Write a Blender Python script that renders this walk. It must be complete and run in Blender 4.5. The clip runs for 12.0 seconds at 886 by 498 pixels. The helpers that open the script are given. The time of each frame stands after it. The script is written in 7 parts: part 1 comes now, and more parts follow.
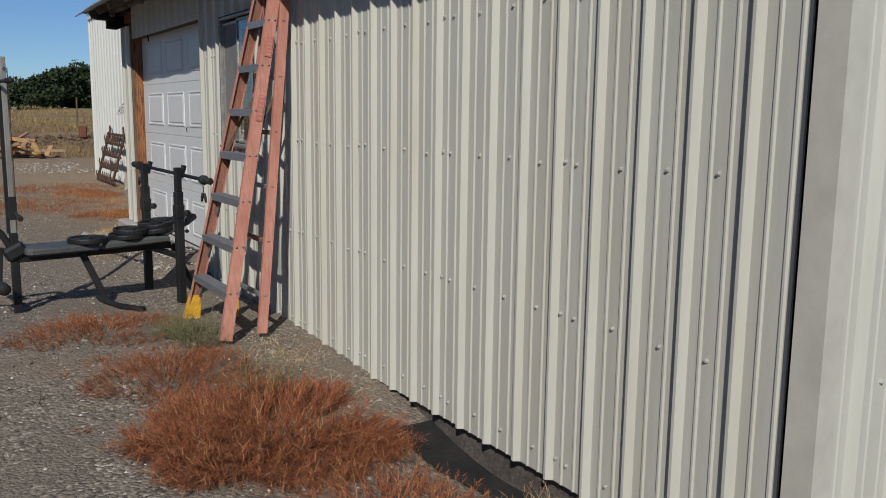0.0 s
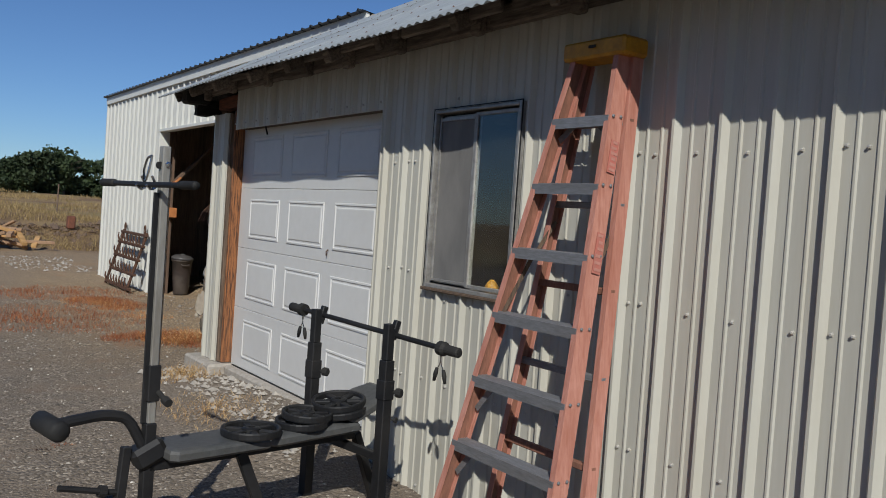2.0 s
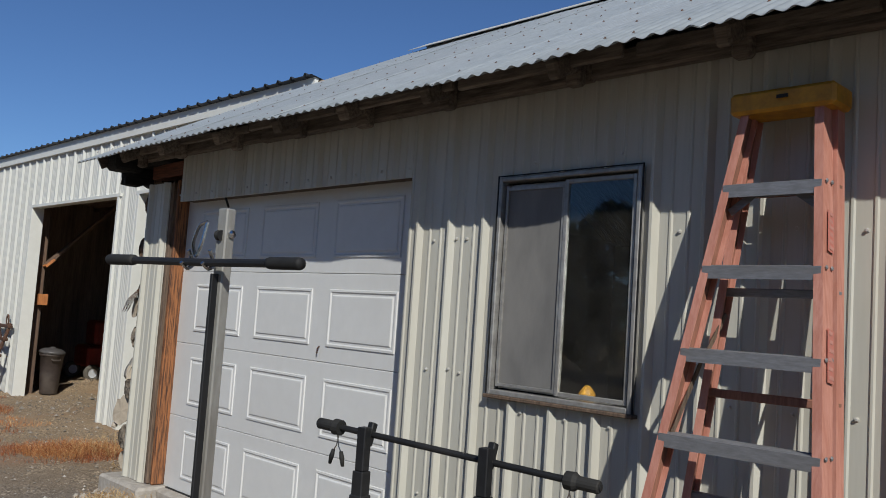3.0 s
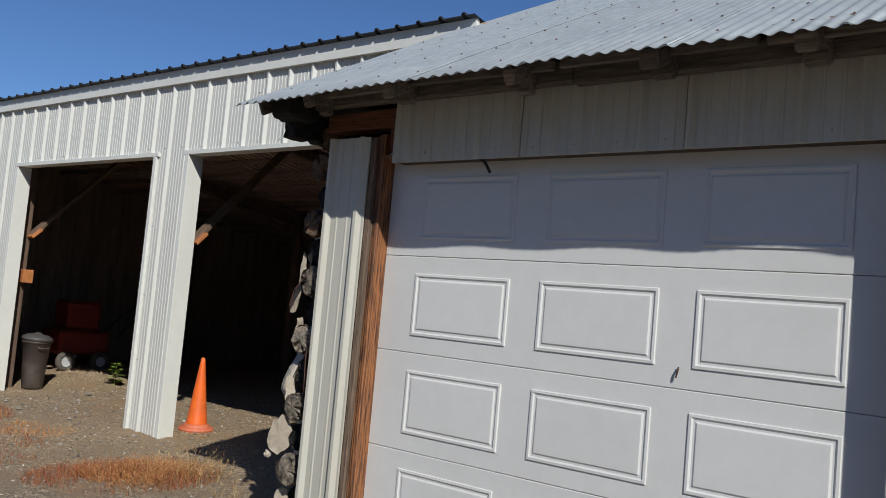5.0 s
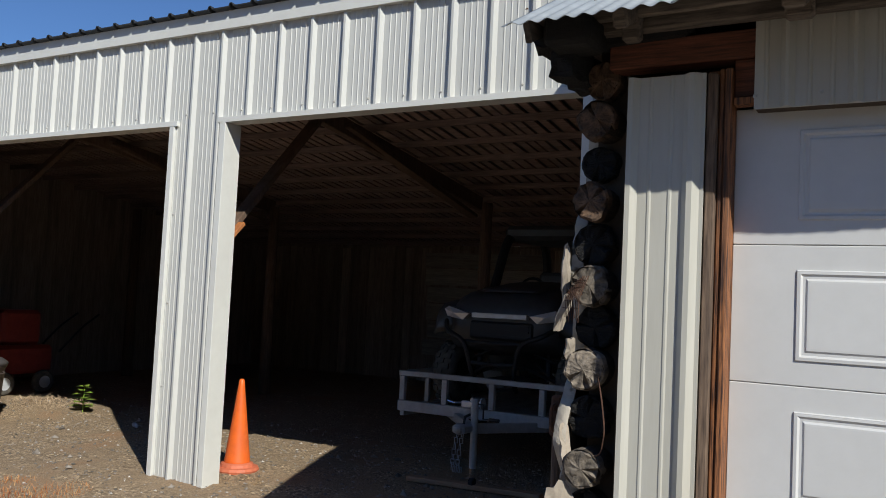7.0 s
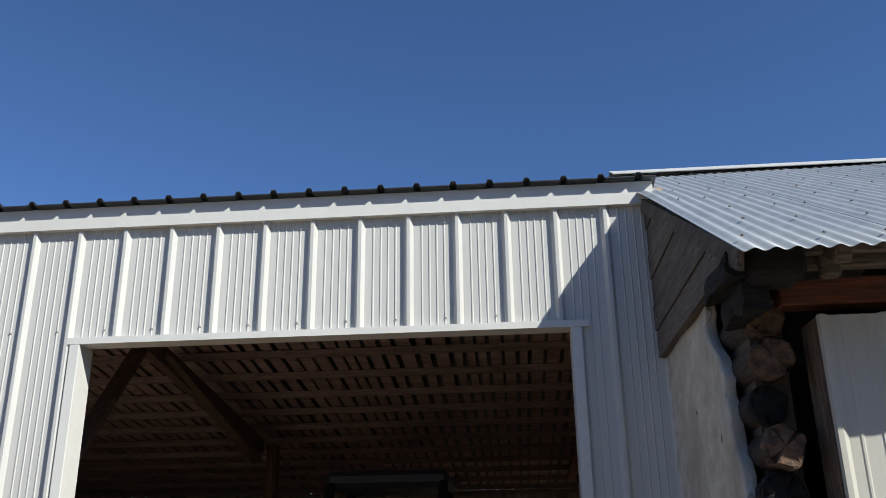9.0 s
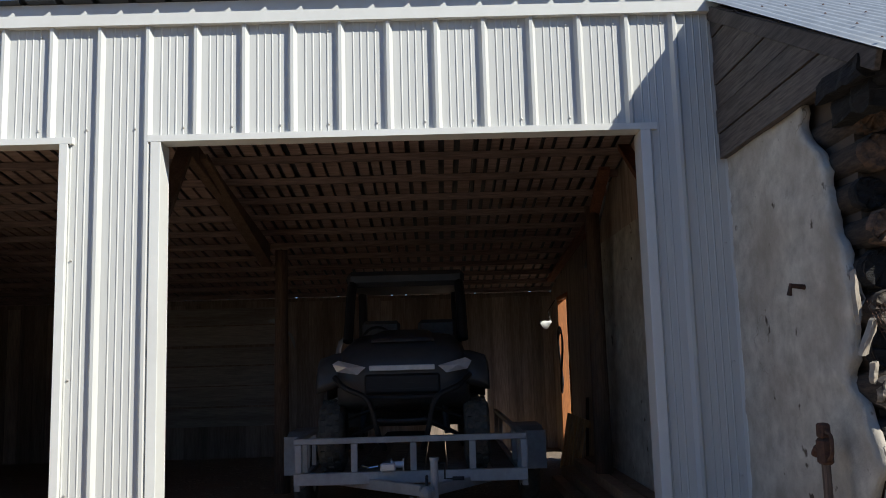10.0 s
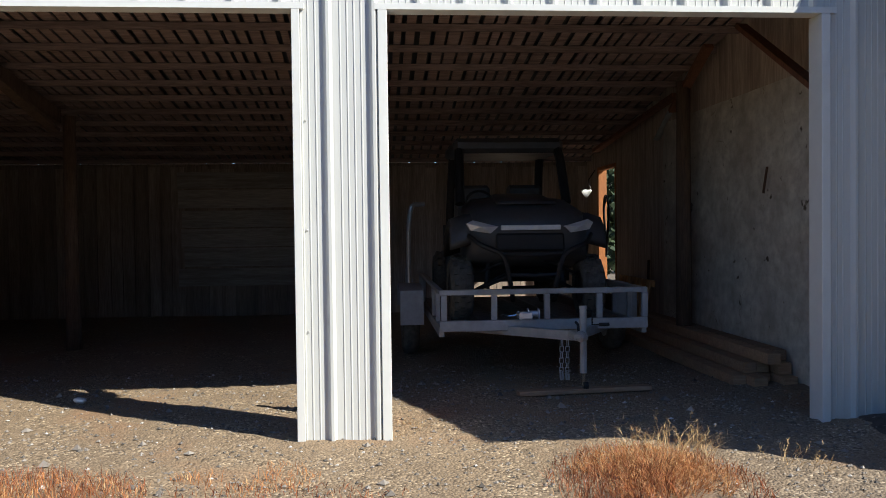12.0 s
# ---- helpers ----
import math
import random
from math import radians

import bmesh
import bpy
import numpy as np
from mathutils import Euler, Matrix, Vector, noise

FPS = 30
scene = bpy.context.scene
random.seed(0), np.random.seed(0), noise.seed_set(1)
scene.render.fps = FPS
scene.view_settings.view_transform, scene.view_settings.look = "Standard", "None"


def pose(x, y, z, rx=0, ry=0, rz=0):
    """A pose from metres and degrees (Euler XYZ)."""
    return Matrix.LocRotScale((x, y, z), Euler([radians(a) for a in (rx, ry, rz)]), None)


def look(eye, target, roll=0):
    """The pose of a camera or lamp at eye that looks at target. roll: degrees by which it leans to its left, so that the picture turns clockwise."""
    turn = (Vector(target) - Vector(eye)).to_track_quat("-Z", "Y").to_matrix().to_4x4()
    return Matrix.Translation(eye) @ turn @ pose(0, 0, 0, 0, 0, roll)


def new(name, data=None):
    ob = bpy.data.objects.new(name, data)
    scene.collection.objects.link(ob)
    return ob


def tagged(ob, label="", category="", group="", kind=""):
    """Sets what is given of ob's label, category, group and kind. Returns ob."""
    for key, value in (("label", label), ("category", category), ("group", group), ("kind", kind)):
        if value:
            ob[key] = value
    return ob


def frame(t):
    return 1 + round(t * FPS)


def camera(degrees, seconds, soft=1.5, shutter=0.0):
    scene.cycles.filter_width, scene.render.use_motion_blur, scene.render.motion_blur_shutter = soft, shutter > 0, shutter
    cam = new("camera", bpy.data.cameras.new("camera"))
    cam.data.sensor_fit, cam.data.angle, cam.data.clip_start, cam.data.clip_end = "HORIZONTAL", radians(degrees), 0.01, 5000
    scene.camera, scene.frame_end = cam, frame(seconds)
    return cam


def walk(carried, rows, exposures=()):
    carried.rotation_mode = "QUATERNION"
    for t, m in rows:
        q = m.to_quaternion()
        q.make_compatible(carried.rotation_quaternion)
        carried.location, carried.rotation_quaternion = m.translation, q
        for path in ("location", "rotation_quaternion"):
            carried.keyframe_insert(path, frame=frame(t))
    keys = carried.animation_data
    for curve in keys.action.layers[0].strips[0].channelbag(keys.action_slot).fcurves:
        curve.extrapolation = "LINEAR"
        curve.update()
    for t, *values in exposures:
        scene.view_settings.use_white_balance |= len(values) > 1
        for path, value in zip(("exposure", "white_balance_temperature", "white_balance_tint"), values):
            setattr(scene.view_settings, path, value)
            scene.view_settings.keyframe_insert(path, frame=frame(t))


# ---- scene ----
cam = camera(55.0, 12.0, soft=0.95)
PATH = [
    (0, (0.018, -0.105, 1.572), (1.068, 1.569, 1.26), 0.7),
    (0.5, (-0.121, 0.616, 1.656), (0.938, 2.296, 1.42), 1.1),
    (1, (-0.235, 1.376, 1.664), (0.796, 3.085, 1.544), 2.9),
    (1.5, (-0.409, 2.084, 1.695), (0.666, 3.769, 1.631), 3.3),
    (2, (-0.496, 2.801, 1.683), (0.641, 4.445, 1.62), 4.0),
    (2.5, (-0.638, 3.512, 1.68), (0.666, 5.019, 1.859), 3.9),
    (3, (-0.744, 4.229, 1.634), (0.647, 5.657, 1.798), 3.9),
    (3.5, (-0.914, 4.974, 1.623), (0.533, 6.349, 1.766), 3.9),
    (3.7, (-0.967, 5.298, 1.63), (0.511, 6.637, 1.776), 4.1),
    (5.3, (-1.267, 7.342, 1.586), (0.311, 8.564, 1.707), 4.5),
    (5.5, (-1.255, 7.629, 1.621), (0.342, 8.828, 1.727), 3.8),
    (6, (-1.253, 8.276, 1.631), (0.384, 9.422, 1.731), 3.2),
    (6.5, (-1.136, 8.919, 1.614), (0.536, 10.012, 1.729), 2.9),
    (7, (-1.117, 9.59, 1.59), (0.611, 10.588, 1.708), 2.8),
    (7.5, (-1.144, 10.188, 1.717), (0.642, 11.078, 1.846), 1.8),
    (7.7, (-1.117, 10.419, 1.732), (0.678, 11.264, 1.984), 0.8),
    (9.3, (-1.119, 12.206, 1.617), (0.777, 12.253, 2.252), -1.7),
    (9.5, (-1.201, 12.399, 1.573), (0.724, 12.428, 2.115), -2.0),
    (10, (-1.395, 12.883, 1.509), (0.588, 12.866, 1.768), -1.6),
    (10.4, (-1.474, 13.252, 1.482), (0.522, 13.191, 1.592), -1.1),
    (10.5, (-1.511, 13.346, 1.48), (0.486, 13.267, 1.546), -0.6),
    (11, (-1.756, 13.824, 1.468), (0.237, 13.666, 1.489), -0.4),
    (11.5, (-1.88, 14.266, 1.447), (0.108, 14.049, 1.409), -0.6),
    (12, (-1.911, 14.74, 1.445), (0.082, 14.58, 1.399), -0.7),
]
EXPOSURES = [(0.0, -0.48), (1.0, -0.52), (2.0, -0.44), (2.5, -0.44), (3.5, -0.28), (5.5, -0.26), (6.5, -0.2), (7.5, 0.02), (9.5, 0.24), (10.5, 0.50), (11.0, 0.72), (12.0, 0.60)]
walk(cam, [(t, look(eye, target, roll)) for t, eye, target, roll in PATH], EXPOSURES)

# ---- light ----
SUN_TO = Vector((0.75, 1.09, -1.0)).normalized()
world = bpy.data.worlds.new("sky")
scene.world = world
world.use_nodes = True
wn, wl = world.node_tree.nodes, world.node_tree.links
wn.clear()
sky = wn.new("ShaderNodeTexSky")
sky.sky_type = "NISHITA"
sky.sun_disc = False
sky.sun_elevation = math.asin(-SUN_TO.z)
sky.sun_rotation = math.atan2(-SUN_TO.x, -SUN_TO.y)
sky.altitude = 1200
sky.air_density = 1.0
sky.dust_density = 0.0
sky.ozone_density = 3.0
wbg = wn.new("ShaderNodeBackground")
wbg.inputs["Strength"].default_value = 0.078
wout = wn.new("ShaderNodeOutputWorld")
tint = wn.new("ShaderNodeMix")
tint.data_type, tint.blend_type = "RGBA", "MULTIPLY"
tint.inputs["Factor"].default_value = 1.0
tint.inputs["B"].default_value = (0.745, 0.99, 1.32, 1)
wl.new(sky.outputs[0], tint.inputs["A"])
wl.new(tint.outputs["Result"], wbg.inputs["Color"])
wl.new(wbg.outputs[0], wout.inputs["Surface"])
sun_data = bpy.data.lights.new("sun", "SUN")
sun_data.energy = 5.0
sun_data.angle = radians(0.5)
sun_data.color = (1.0, 0.985, 0.925)
sun = new("sun", sun_data)
sun.matrix_world = look((-30, -40, 42), Vector((-30, -40, 42)) + SUN_TO)


# ---- materials ----
def ramp(nodes, stops):
    r = nodes.new("ShaderNodeValToRGB")
    e = r.color_ramp.elements
    while len(e) < len(stops):
        e.new(0.5)
    for k, (p, c) in enumerate(stops):
        e[k].position = p
        e[k].color = (*c, 1)
    return r


def mat(name, a, b=None, rough=0.6, metal=0.0, scale=12.0, stretch=(1, 1, 1), bump=0.15, depth=0.01, stain=None,
        stain_scale=1.5, stain_amount=0.5, vary=0.06, rough_vary=0.1, ior=1.45, detail=6.0, lo=0.35, hi=0.65):
    """Two-scale procedural surface: grain between a and b, wide stains, relief and small differences from piece to piece."""
    m = bpy.data.materials.new(name)
    m.use_nodes = True
    n, l = m.node_tree.nodes, m.node_tree.links
    bsdf = n["Principled BSDF"]
    bsdf.inputs["Metallic"].default_value = metal
    bsdf.inputs["IOR"].default_value = ior
    b = b or tuple(v * 0.82 for v in a)
    geo = n.new("ShaderNodeNewGeometry")
    mp = n.new("ShaderNodeMapping")
    mp.inputs["Scale"].default_value = stretch
    l.new(geo.outputs["Position"], mp.inputs["Vector"])
    fine = n.new("ShaderNodeTexNoise")
    fine.inputs["Scale"].default_value = scale
    fine.inputs["Detail"].default_value = detail
    fine.inputs["Roughness"].default_value = 0.65
    l.new(mp.outputs[0], fine.inputs["Vector"])
    r = ramp(n, [(lo, b), (hi, a)])
    l.new(fine.outputs[0], r.inputs[0])
    wide = n.new("ShaderNodeTexNoise")
    wide.inputs["Scale"].default_value = stain_scale
    wide.inputs["Detail"].default_value = 5.0
    l.new(mp.outputs[0], wide.inputs["Vector"])
    wr = ramp(n, [(0.45, (0, 0, 0)), (0.72, (1, 1, 1))])
    l.new(wide.outputs[0], wr.inputs[0])
    mix = n.new("ShaderNodeMix")
    mix.data_type = "RGBA"
    mul = n.new("ShaderNodeMath")
    mul.operation = "MULTIPLY"
    mul.inputs[1].default_value = stain_amount
    l.new(wr.outputs[0], mul.inputs[0])
    l.new(mul.outputs[0], mix.inputs["Factor"])
    l.new(r.outputs[0], mix.inputs["A"])
    mix.inputs["B"].default_value = (*(stain or tuple(v * 0.7 for v in a)), 1)
    info = n.new("ShaderNodeObjectInfo")
    mr = n.new("ShaderNodeMapRange")
    mr.inputs["To Min"].default_value = 1 - vary
    mr.inputs["To Max"].default_value = 1 + vary
    l.new(info.outputs["Random"], mr.inputs["Value"])
    hsv = n.new("ShaderNodeHueSaturation")
    l.new(mr.outputs[0], hsv.inputs["Value"])
    l.new(mix.outputs["Result"], hsv.inputs["Color"])
    l.new(hsv.outputs[0], bsdf.inputs["Base Color"])
    rr = n.new("ShaderNodeMapRange")
    rr.inputs["To Min"].default_value = max(0.02, rough - rough_vary)
    rr.inputs["To Max"].default_value = min(1, rough + rough_vary)
    l.new(wide.outputs[0], rr.inputs["Value"])
    l.new(rr.outputs[0], bsdf.inputs["Roughness"])
    if bump:
        bp = n.new("ShaderNodeBump")
        bp.inputs["Strength"].default_value = bump
        bp.inputs["Distance"].default_value = depth
        l.new(fine.outputs[0], bp.inputs["Height"])
        l.new(bp.outputs[0], bsdf.inputs["Normal"])
    return m


CREAM = mat("cream_steel", (0.525, 0.51, 0.445), (0.485, 0.47, 0.405), 0.42, 0, 5, (1, 6, 0.5), 0.05, 0.004, (0.42, 0.37, 0.28), 0.9, 0.35, 0.03)
WHITE_STEEL = mat("white_steel", (0.605, 0.605, 0.56), (0.56, 0.56, 0.52), 0.4, 0, 5, (1, 6, 0.5), 0.05, 0.004, (0.52, 0.52, 0.5), 0.9, 0.3, 0.02)
TRIM_WHITE = mat("white_trim", (0.70, 0.70, 0.65), (0.66, 0.66, 0.61), 0.42, 0, 8, (1, 1, 1), 0.04, 0.004, (0.6, 0.58, 0.54), 1.5, 0.3, 0.02)
CREAM_TRIM = mat("cream_trim", (0.58, 0.55, 0.47), None, 0.45, 0, 6, (1, 1, 1), 0.04, 0.004, None, 1.5, 0.25, 0.02)
GALV = mat("galvanised_roof", (0.37, 0.405, 0.425), (0.29, 0.32, 0.34), 0.5, 0.15, 9, (1, 1, 1), 0.08, 0.004, (0.36, 0.38, 0.4), 1.2, 0.5, 0.05)
DARK_ROOF = mat("dark_roof_steel", (0.05, 0.055, 0.06), None, 0.45, 0.2, 8)
OLD_WOOD = mat("weathered_board", (0.15, 0.125, 0.105), (0.06, 0.05, 0.042), 0.85, 0, 9, (0.6, 8, 8), 0.6, 0.006, (0.045, 0.038, 0.034), 1.2, 0.6, 0.25)
EAVE_WOOD = mat("eave_board", (0.23, 0.185, 0.145), (0.08, 0.064, 0.05), 0.85, 0, 8, (8, 0.7, 8), 0.5, 0.006, (0.06, 0.05, 0.04), 1.4, 0.5, 0.2)
JAMB_WOOD = mat("red_brown_jamb", (0.33, 0.13, 0.048), (0.055, 0.025, 0.016), 0.75, 0, 9, (9, 9, 0.5), 0.5, 0.006, (0.09, 0.06, 0.045), 1.3, 0.75, 0.12, lo=0.4, hi=0.56)
HEADER_WOOD = mat("dark_red_header", (0.25, 0.085, 0.045), (0.09, 0.038, 0.024), 0.8, 0, 9, (9, 0.6, 9), 0.5, 0.006, (0.04, 0.025, 0.02), 1.5, 0.6, 0.1)
CHAR = mat("charred_wood", (0.016, 0.0155, 0.015), (0.008, 0.008, 0.008), 0.9, 0, 14, (1, 1, 4), 1.0, 0.02, (0.03, 0.027, 0.024), 4, 0.5, 0.1)
GREY_JAMB = mat("grey_brown_jamb", (0.22, 0.15, 0.10), (0.07, 0.046, 0.033), 0.85, 0, 9, (9, 9, 0.6), 0.5, 0.005, (0.08, 0.06, 0.05), 1.3, 0.6, 0.12)
LOG_WOOD = mat("old_log", (0.09, 0.065, 0.046), (0.03, 0.022, 0.017), 0.9, 0, 12, (1, 5, 5), 0.8, 0.012, (0.03, 0.024, 0.02), 2.5, 0.6, 0.3)
LOG_BROWN = mat("brown_log_end", (0.17, 0.10, 0.058), (0.04, 0.027, 0.02), 0.9, 0, 22, (0.3, 1, 1), 1.0, 0.012, (0.03, 0.024, 0.02), 5, 0.6, 0.3)
LOG_END = mat("log_end", (0.33, 0.275, 0.21), (0.06, 0.05, 0.04), 0.9, 0, 22, (0.3, 1, 1), 1.0, 0.012, (0.05, 0.04, 0.032), 5, 0.6, 0.35)
PLASTER = mat("old_plaster", (0.69, 0.645, 0.545), (0.45, 0.41, 0.335), 0.92, 0, 7, (1, 1, 1), 0.9, 0.02, (0.36, 0.31, 0.245), 2.1, 0.8, 0.04)
SHARD = mat("plaster_shard", (0.50, 0.43, 0.34), (0.30, 0.255, 0.2), 0.92, 0, 12, (1, 1, 1), 0.6, 0.008, (0.3, 0.25, 0.19), 6, 0.5, 0.15)


def weathered(m):
    """Adds cracks, washed-out runs and dark knocked-out spots to a plaster."""
    n, l = m.node_tree.nodes, m.node_tree.links
    bsdf = n["Principled BSDF"]
    old = bsdf.inputs["Base Color"].links[0].from_socket
    geo = n.new("ShaderNodeNewGeometry")
    warp = n.new("ShaderNodeTexNoise")
    warp.inputs["Scale"].default_value = 2.5
    warp.inputs["Detail"].default_value = 6
    l.new(geo.outputs["Position"], warp.inputs["Vector"])
    add = n.new("ShaderNodeMixRGB")
    add.blend_type = "ADD"
    add.inputs[0].default_value = 0.5
    l.new(geo.outputs["Position"], add.inputs[1])
    l.new(warp.outputs["Color"], add.inputs[2])
    vor = n.new("ShaderNodeTexVoronoi")
    vor.feature = "DISTANCE_TO_EDGE"
    vor.inputs["Scale"].default_value = 1.6
    l.new(add.outputs[0], vor.inputs["Vector"])
    crack = ramp(n, [(0.0, (0.42, 0.37, 0.32)), (0.007, (1, 1, 1))])
    l.new(vor.outputs["Distance"], crack.inputs[0])
    gap = n.new("ShaderNodeTexNoise")
    gap.inputs["Scale"].default_value = 0.9
    l.new(geo.outputs["Position"], gap.inputs["Vector"])
    some = ramp(n, [(0.55, (0, 0, 0)), (0.64, (1, 1, 1))])
    l.new(gap.outputs[0], some.inputs[0])
    spots = n.new("ShaderNodeTexNoise")
    spots.inputs["Scale"].default_value = 7.5
    spots.inputs["Detail"].default_value = 3
    l.new(geo.outputs["Position"], spots.inputs["Vector"])
    spot = ramp(n, [(0.69, (1, 1, 1)), (0.74, (0.2, 0.165, 0.135))])
    l.new(spots.outputs[0], spot.inputs[0])
    last = old
    for src, fac in ((crack, some), (spot, None)):
        mx = n.new("ShaderNodeMix")
        mx.data_type, mx.blend_type = "RGBA", "MULTIPLY"
        mx.inputs["Factor"].default_value = 1.0
        if fac:
            l.new(fac.outputs[0], mx.inputs["Factor"])
        l.new(last, mx.inputs["A"])
        l.new(src.outputs[0], mx.inputs["B"])
        last = mx.outputs["Result"]
    l.new(last, bsdf.inputs["Base Color"])


weathered(PLASTER)
CONCRETE = mat("rough_concrete", (0.46, 0.42, 0.37), (0.33, 0.3, 0.26), 0.92, 0, 18, (1, 1, 1), 0.6, 0.012, (0.27, 0.24, 0.2), 2, 0.5, 0.04)
BARN_POLE = mat("barn_pole", (0.21, 0.135, 0.09), (0.11, 0.07, 0.05), 0.85, 0, 9, (8, 8, 0.7), 0.5, 0.006, (0.07, 0.045, 0.03), 1.5, 0.5, 0.15)
ORANGE_TIMBER = mat("orange_timber", (0.55, 0.21, 0.065), (0.38, 0.135, 0.042), 0.75, 0, 9, (6, 6, 1), 0.4, 0.004, (0.24, 0.11, 0.06), 1.5, 0.5, 0.1)
RED_POLE = mat("red_brown_pole", (0.25, 0.105, 0.055), (0.13, 0.055, 0.032), 0.85, 0, 9, (8, 8, 0.7), 0.5, 0.006, (0.08, 0.045, 0.03), 1.5, 0.5, 0.15)
BARN_BOARD = mat("barn_board", (0.46, 0.37, 0.29), (0.28, 0.22, 0.17), 0.88, 0, 7, (8, 8, 0.6), 0.5, 0.006, (0.08, 0.055, 0.042), 1.2, 0.5, 0.25)
PURLIN = mat("roof_purlin", (0.34, 0.25, 0.22), (0.19, 0.14, 0.12), 0.88, 0, 7, (8, 0.6, 8), 0.4, 0.006, (0.08, 0.055, 0.045), 1.2, 0.5, 0.2)
DECK_BOARD = mat("roof_deck_board", (0.50, 0.36, 0.31), (0.27, 0.19, 0.16), 0.88, 0, 7, (8, 0.6, 8), 0.4, 0.006, (0.09, 0.06, 0.05), 1.2, 0.5, 0.25)
DOOR_WHITE = mat("garage_door_paint", (0.66, 0.66, 0.645), (0.63, 0.63, 0.615), 0.45, 0, 10, (1, 1, 1), 0.05, 0.003, (0.56, 0.55, 0.53), 1.4, 0.3, 0.015)
BLACK_STEEL = mat("black_steel", (0.013, 0.0135, 0.0145), (0.009, 0.009, 0.01), 0.55, 0, 25, (1, 1, 1), 0.08, 0.003, (0.035, 0.032, 0.03), 4, 0.4, 0.05)
BLACK_RUBBER = mat("black_rubber", (0.014, 0.014, 0.014), (0.009, 0.009, 0.009), 0.75, 0, 30, (1, 1, 1), 0.3, 0.003, (0.05, 0.047, 0.042), 4, 0.5, 0.05)
VINYL = mat("grey_vinyl", (0.085, 0.088, 0.088), (0.06, 0.062, 0.062), 0.5, 0, 35, (1, 1, 1), 0.25, 0.003, (0.13, 0.12, 0.105), 3, 0.5, 0.03)
GREY_POST = mat("grey_steel_post", (0.36, 0.35, 0.32), (0.27, 0.26, 0.235), 0.4, 0.3, 14, (3, 3, 0.6), 0.1, 0.003, (0.13, 0.10, 0.07), 2, 0.6, 0.03)
CHROME = mat("bright_steel", (0.62, 0.62, 0.62), None, 0.22, 1.0, 20, bump=0)
FIBERGLASS = mat("faded_orange_fiberglass", (0.58, 0.28, 0.215), (0.46, 0.19, 0.135), 0.6, 0, 10, (7, 7, 0.8), 0.25, 0.003, (0.36, 0.13, 0.085), 2.2, 0.6, 0.05)
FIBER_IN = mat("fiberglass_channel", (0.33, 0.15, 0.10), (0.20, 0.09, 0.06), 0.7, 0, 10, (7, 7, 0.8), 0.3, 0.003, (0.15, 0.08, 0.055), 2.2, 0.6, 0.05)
STEP_ALU = mat("dull_aluminium", (0.30, 0.30, 0.31), (0.22, 0.22, 0.225), 0.5, 0.5, 20, (6, 1, 6), 0.15, 0.002, (0.18, 0.165, 0.15), 3, 0.5, 0.05)
ALU = mat("window_aluminium", (0.40, 0.39, 0.37), (0.26, 0.25, 0.235), 0.45, 0.4, 20, (1, 1, 1), 0.1, 0.002, (0.2, 0.18, 0.15), 3, 0.5, 0.03)
YELLOW = mat("yellow_plastic", (0.56, 0.27, 0.018), (0.38, 0.175, 0.014), 0.5, 0, 20, (1, 1, 1), 0.15, 0.003, (0.25, 0.14, 0.03), 4, 0.5, 0.04)
BRIGHT_YELLOW = mat("bright_yellow_plastic", (0.66, 0.36, 0.03), (0.5, 0.26, 0.02), 0.5, 0, 20, bump=0.1)
RED_LABEL = mat("red_label", (0.50, 0.15, 0.115), (0.44, 0.18, 0.14), 0.55, 0, 40, bump=0)
PINK_INK = mat("label_bar", (0.56, 0.26, 0.21), None, 0.55, 0, 40, bump=0)
SCREW = mat("screw_head", (0.62, 0.6, 0.55), None, 0.4, 0.3, 30, bump=0)
RUST = mat("rusty_iron", (0.13, 0.062, 0.035), (0.055, 0.03, 0.022), 0.9, 0.1, 30, (1, 1, 1), 0.6, 0.004, (0.05, 0.036, 0.03), 5, 0.5, 0.1)
GALV_STEEL = mat("trailer_grey_paint", (0.42, 0.43, 0.43), (0.34, 0.35, 0.35), 0.5, 0.2, 14, (1, 1, 1), 0.15, 0.003, (0.25, 0.22, 0.19), 3, 0.5, 0.04)
ORANGE_CONE = mat("orange_plastic", (0.85, 0.16, 0.025), (0.74, 0.13, 0.02), 0.45, 0, 12, bump=0.08, stain=(0.55, 0.12, 0.04), stain_scale=5)
FADED_ORANGE = mat("faded_orange_rubber", (0.72, 0.20, 0.10), None, 0.6, 0, 12, bump=0.1)
BIN_BROWN = mat("brown_plastic", (0.055, 0.042, 0.036), (0.04, 0.03, 0.027), 0.5, 0, 15, bump=0.1, stain=(0.12, 0.1, 0.08), stain_scale=4)
BIN_LID = mat("bin_lid_plastic", (0.085, 0.078, 0.075), None, 0.5, 0, 15, bump=0.1)
RED_PAINT = mat("faded_red_paint", (0.36, 0.05, 0.032), (0.25, 0.034, 0.024), 0.5, 0, 10, bump=0.1)
UTV_BODY = mat("charcoal_body_plastic", (0.055, 0.058, 0.062), (0.042, 0.044, 0.047), 0.38, 0, 10, bump=0.05, stain=(0.06, 0.055, 0.05), stain_scale=3)
LAMP_LENS = mat("headlight_lens", (0.72, 0.74, 0.76), None, 0.15, 0.3, 10, bump=0)
BAR_LENS = mat("light_bar_lens", (0.85, 0.86, 0.86), None, 0.25, 0.1, 10, bump=0)
TREAD = mat("dusty_tyre", (0.14, 0.125, 0.10), (0.06, 0.055, 0.048), 0.9, 0, 18, bump=0.4, depth=0.006)
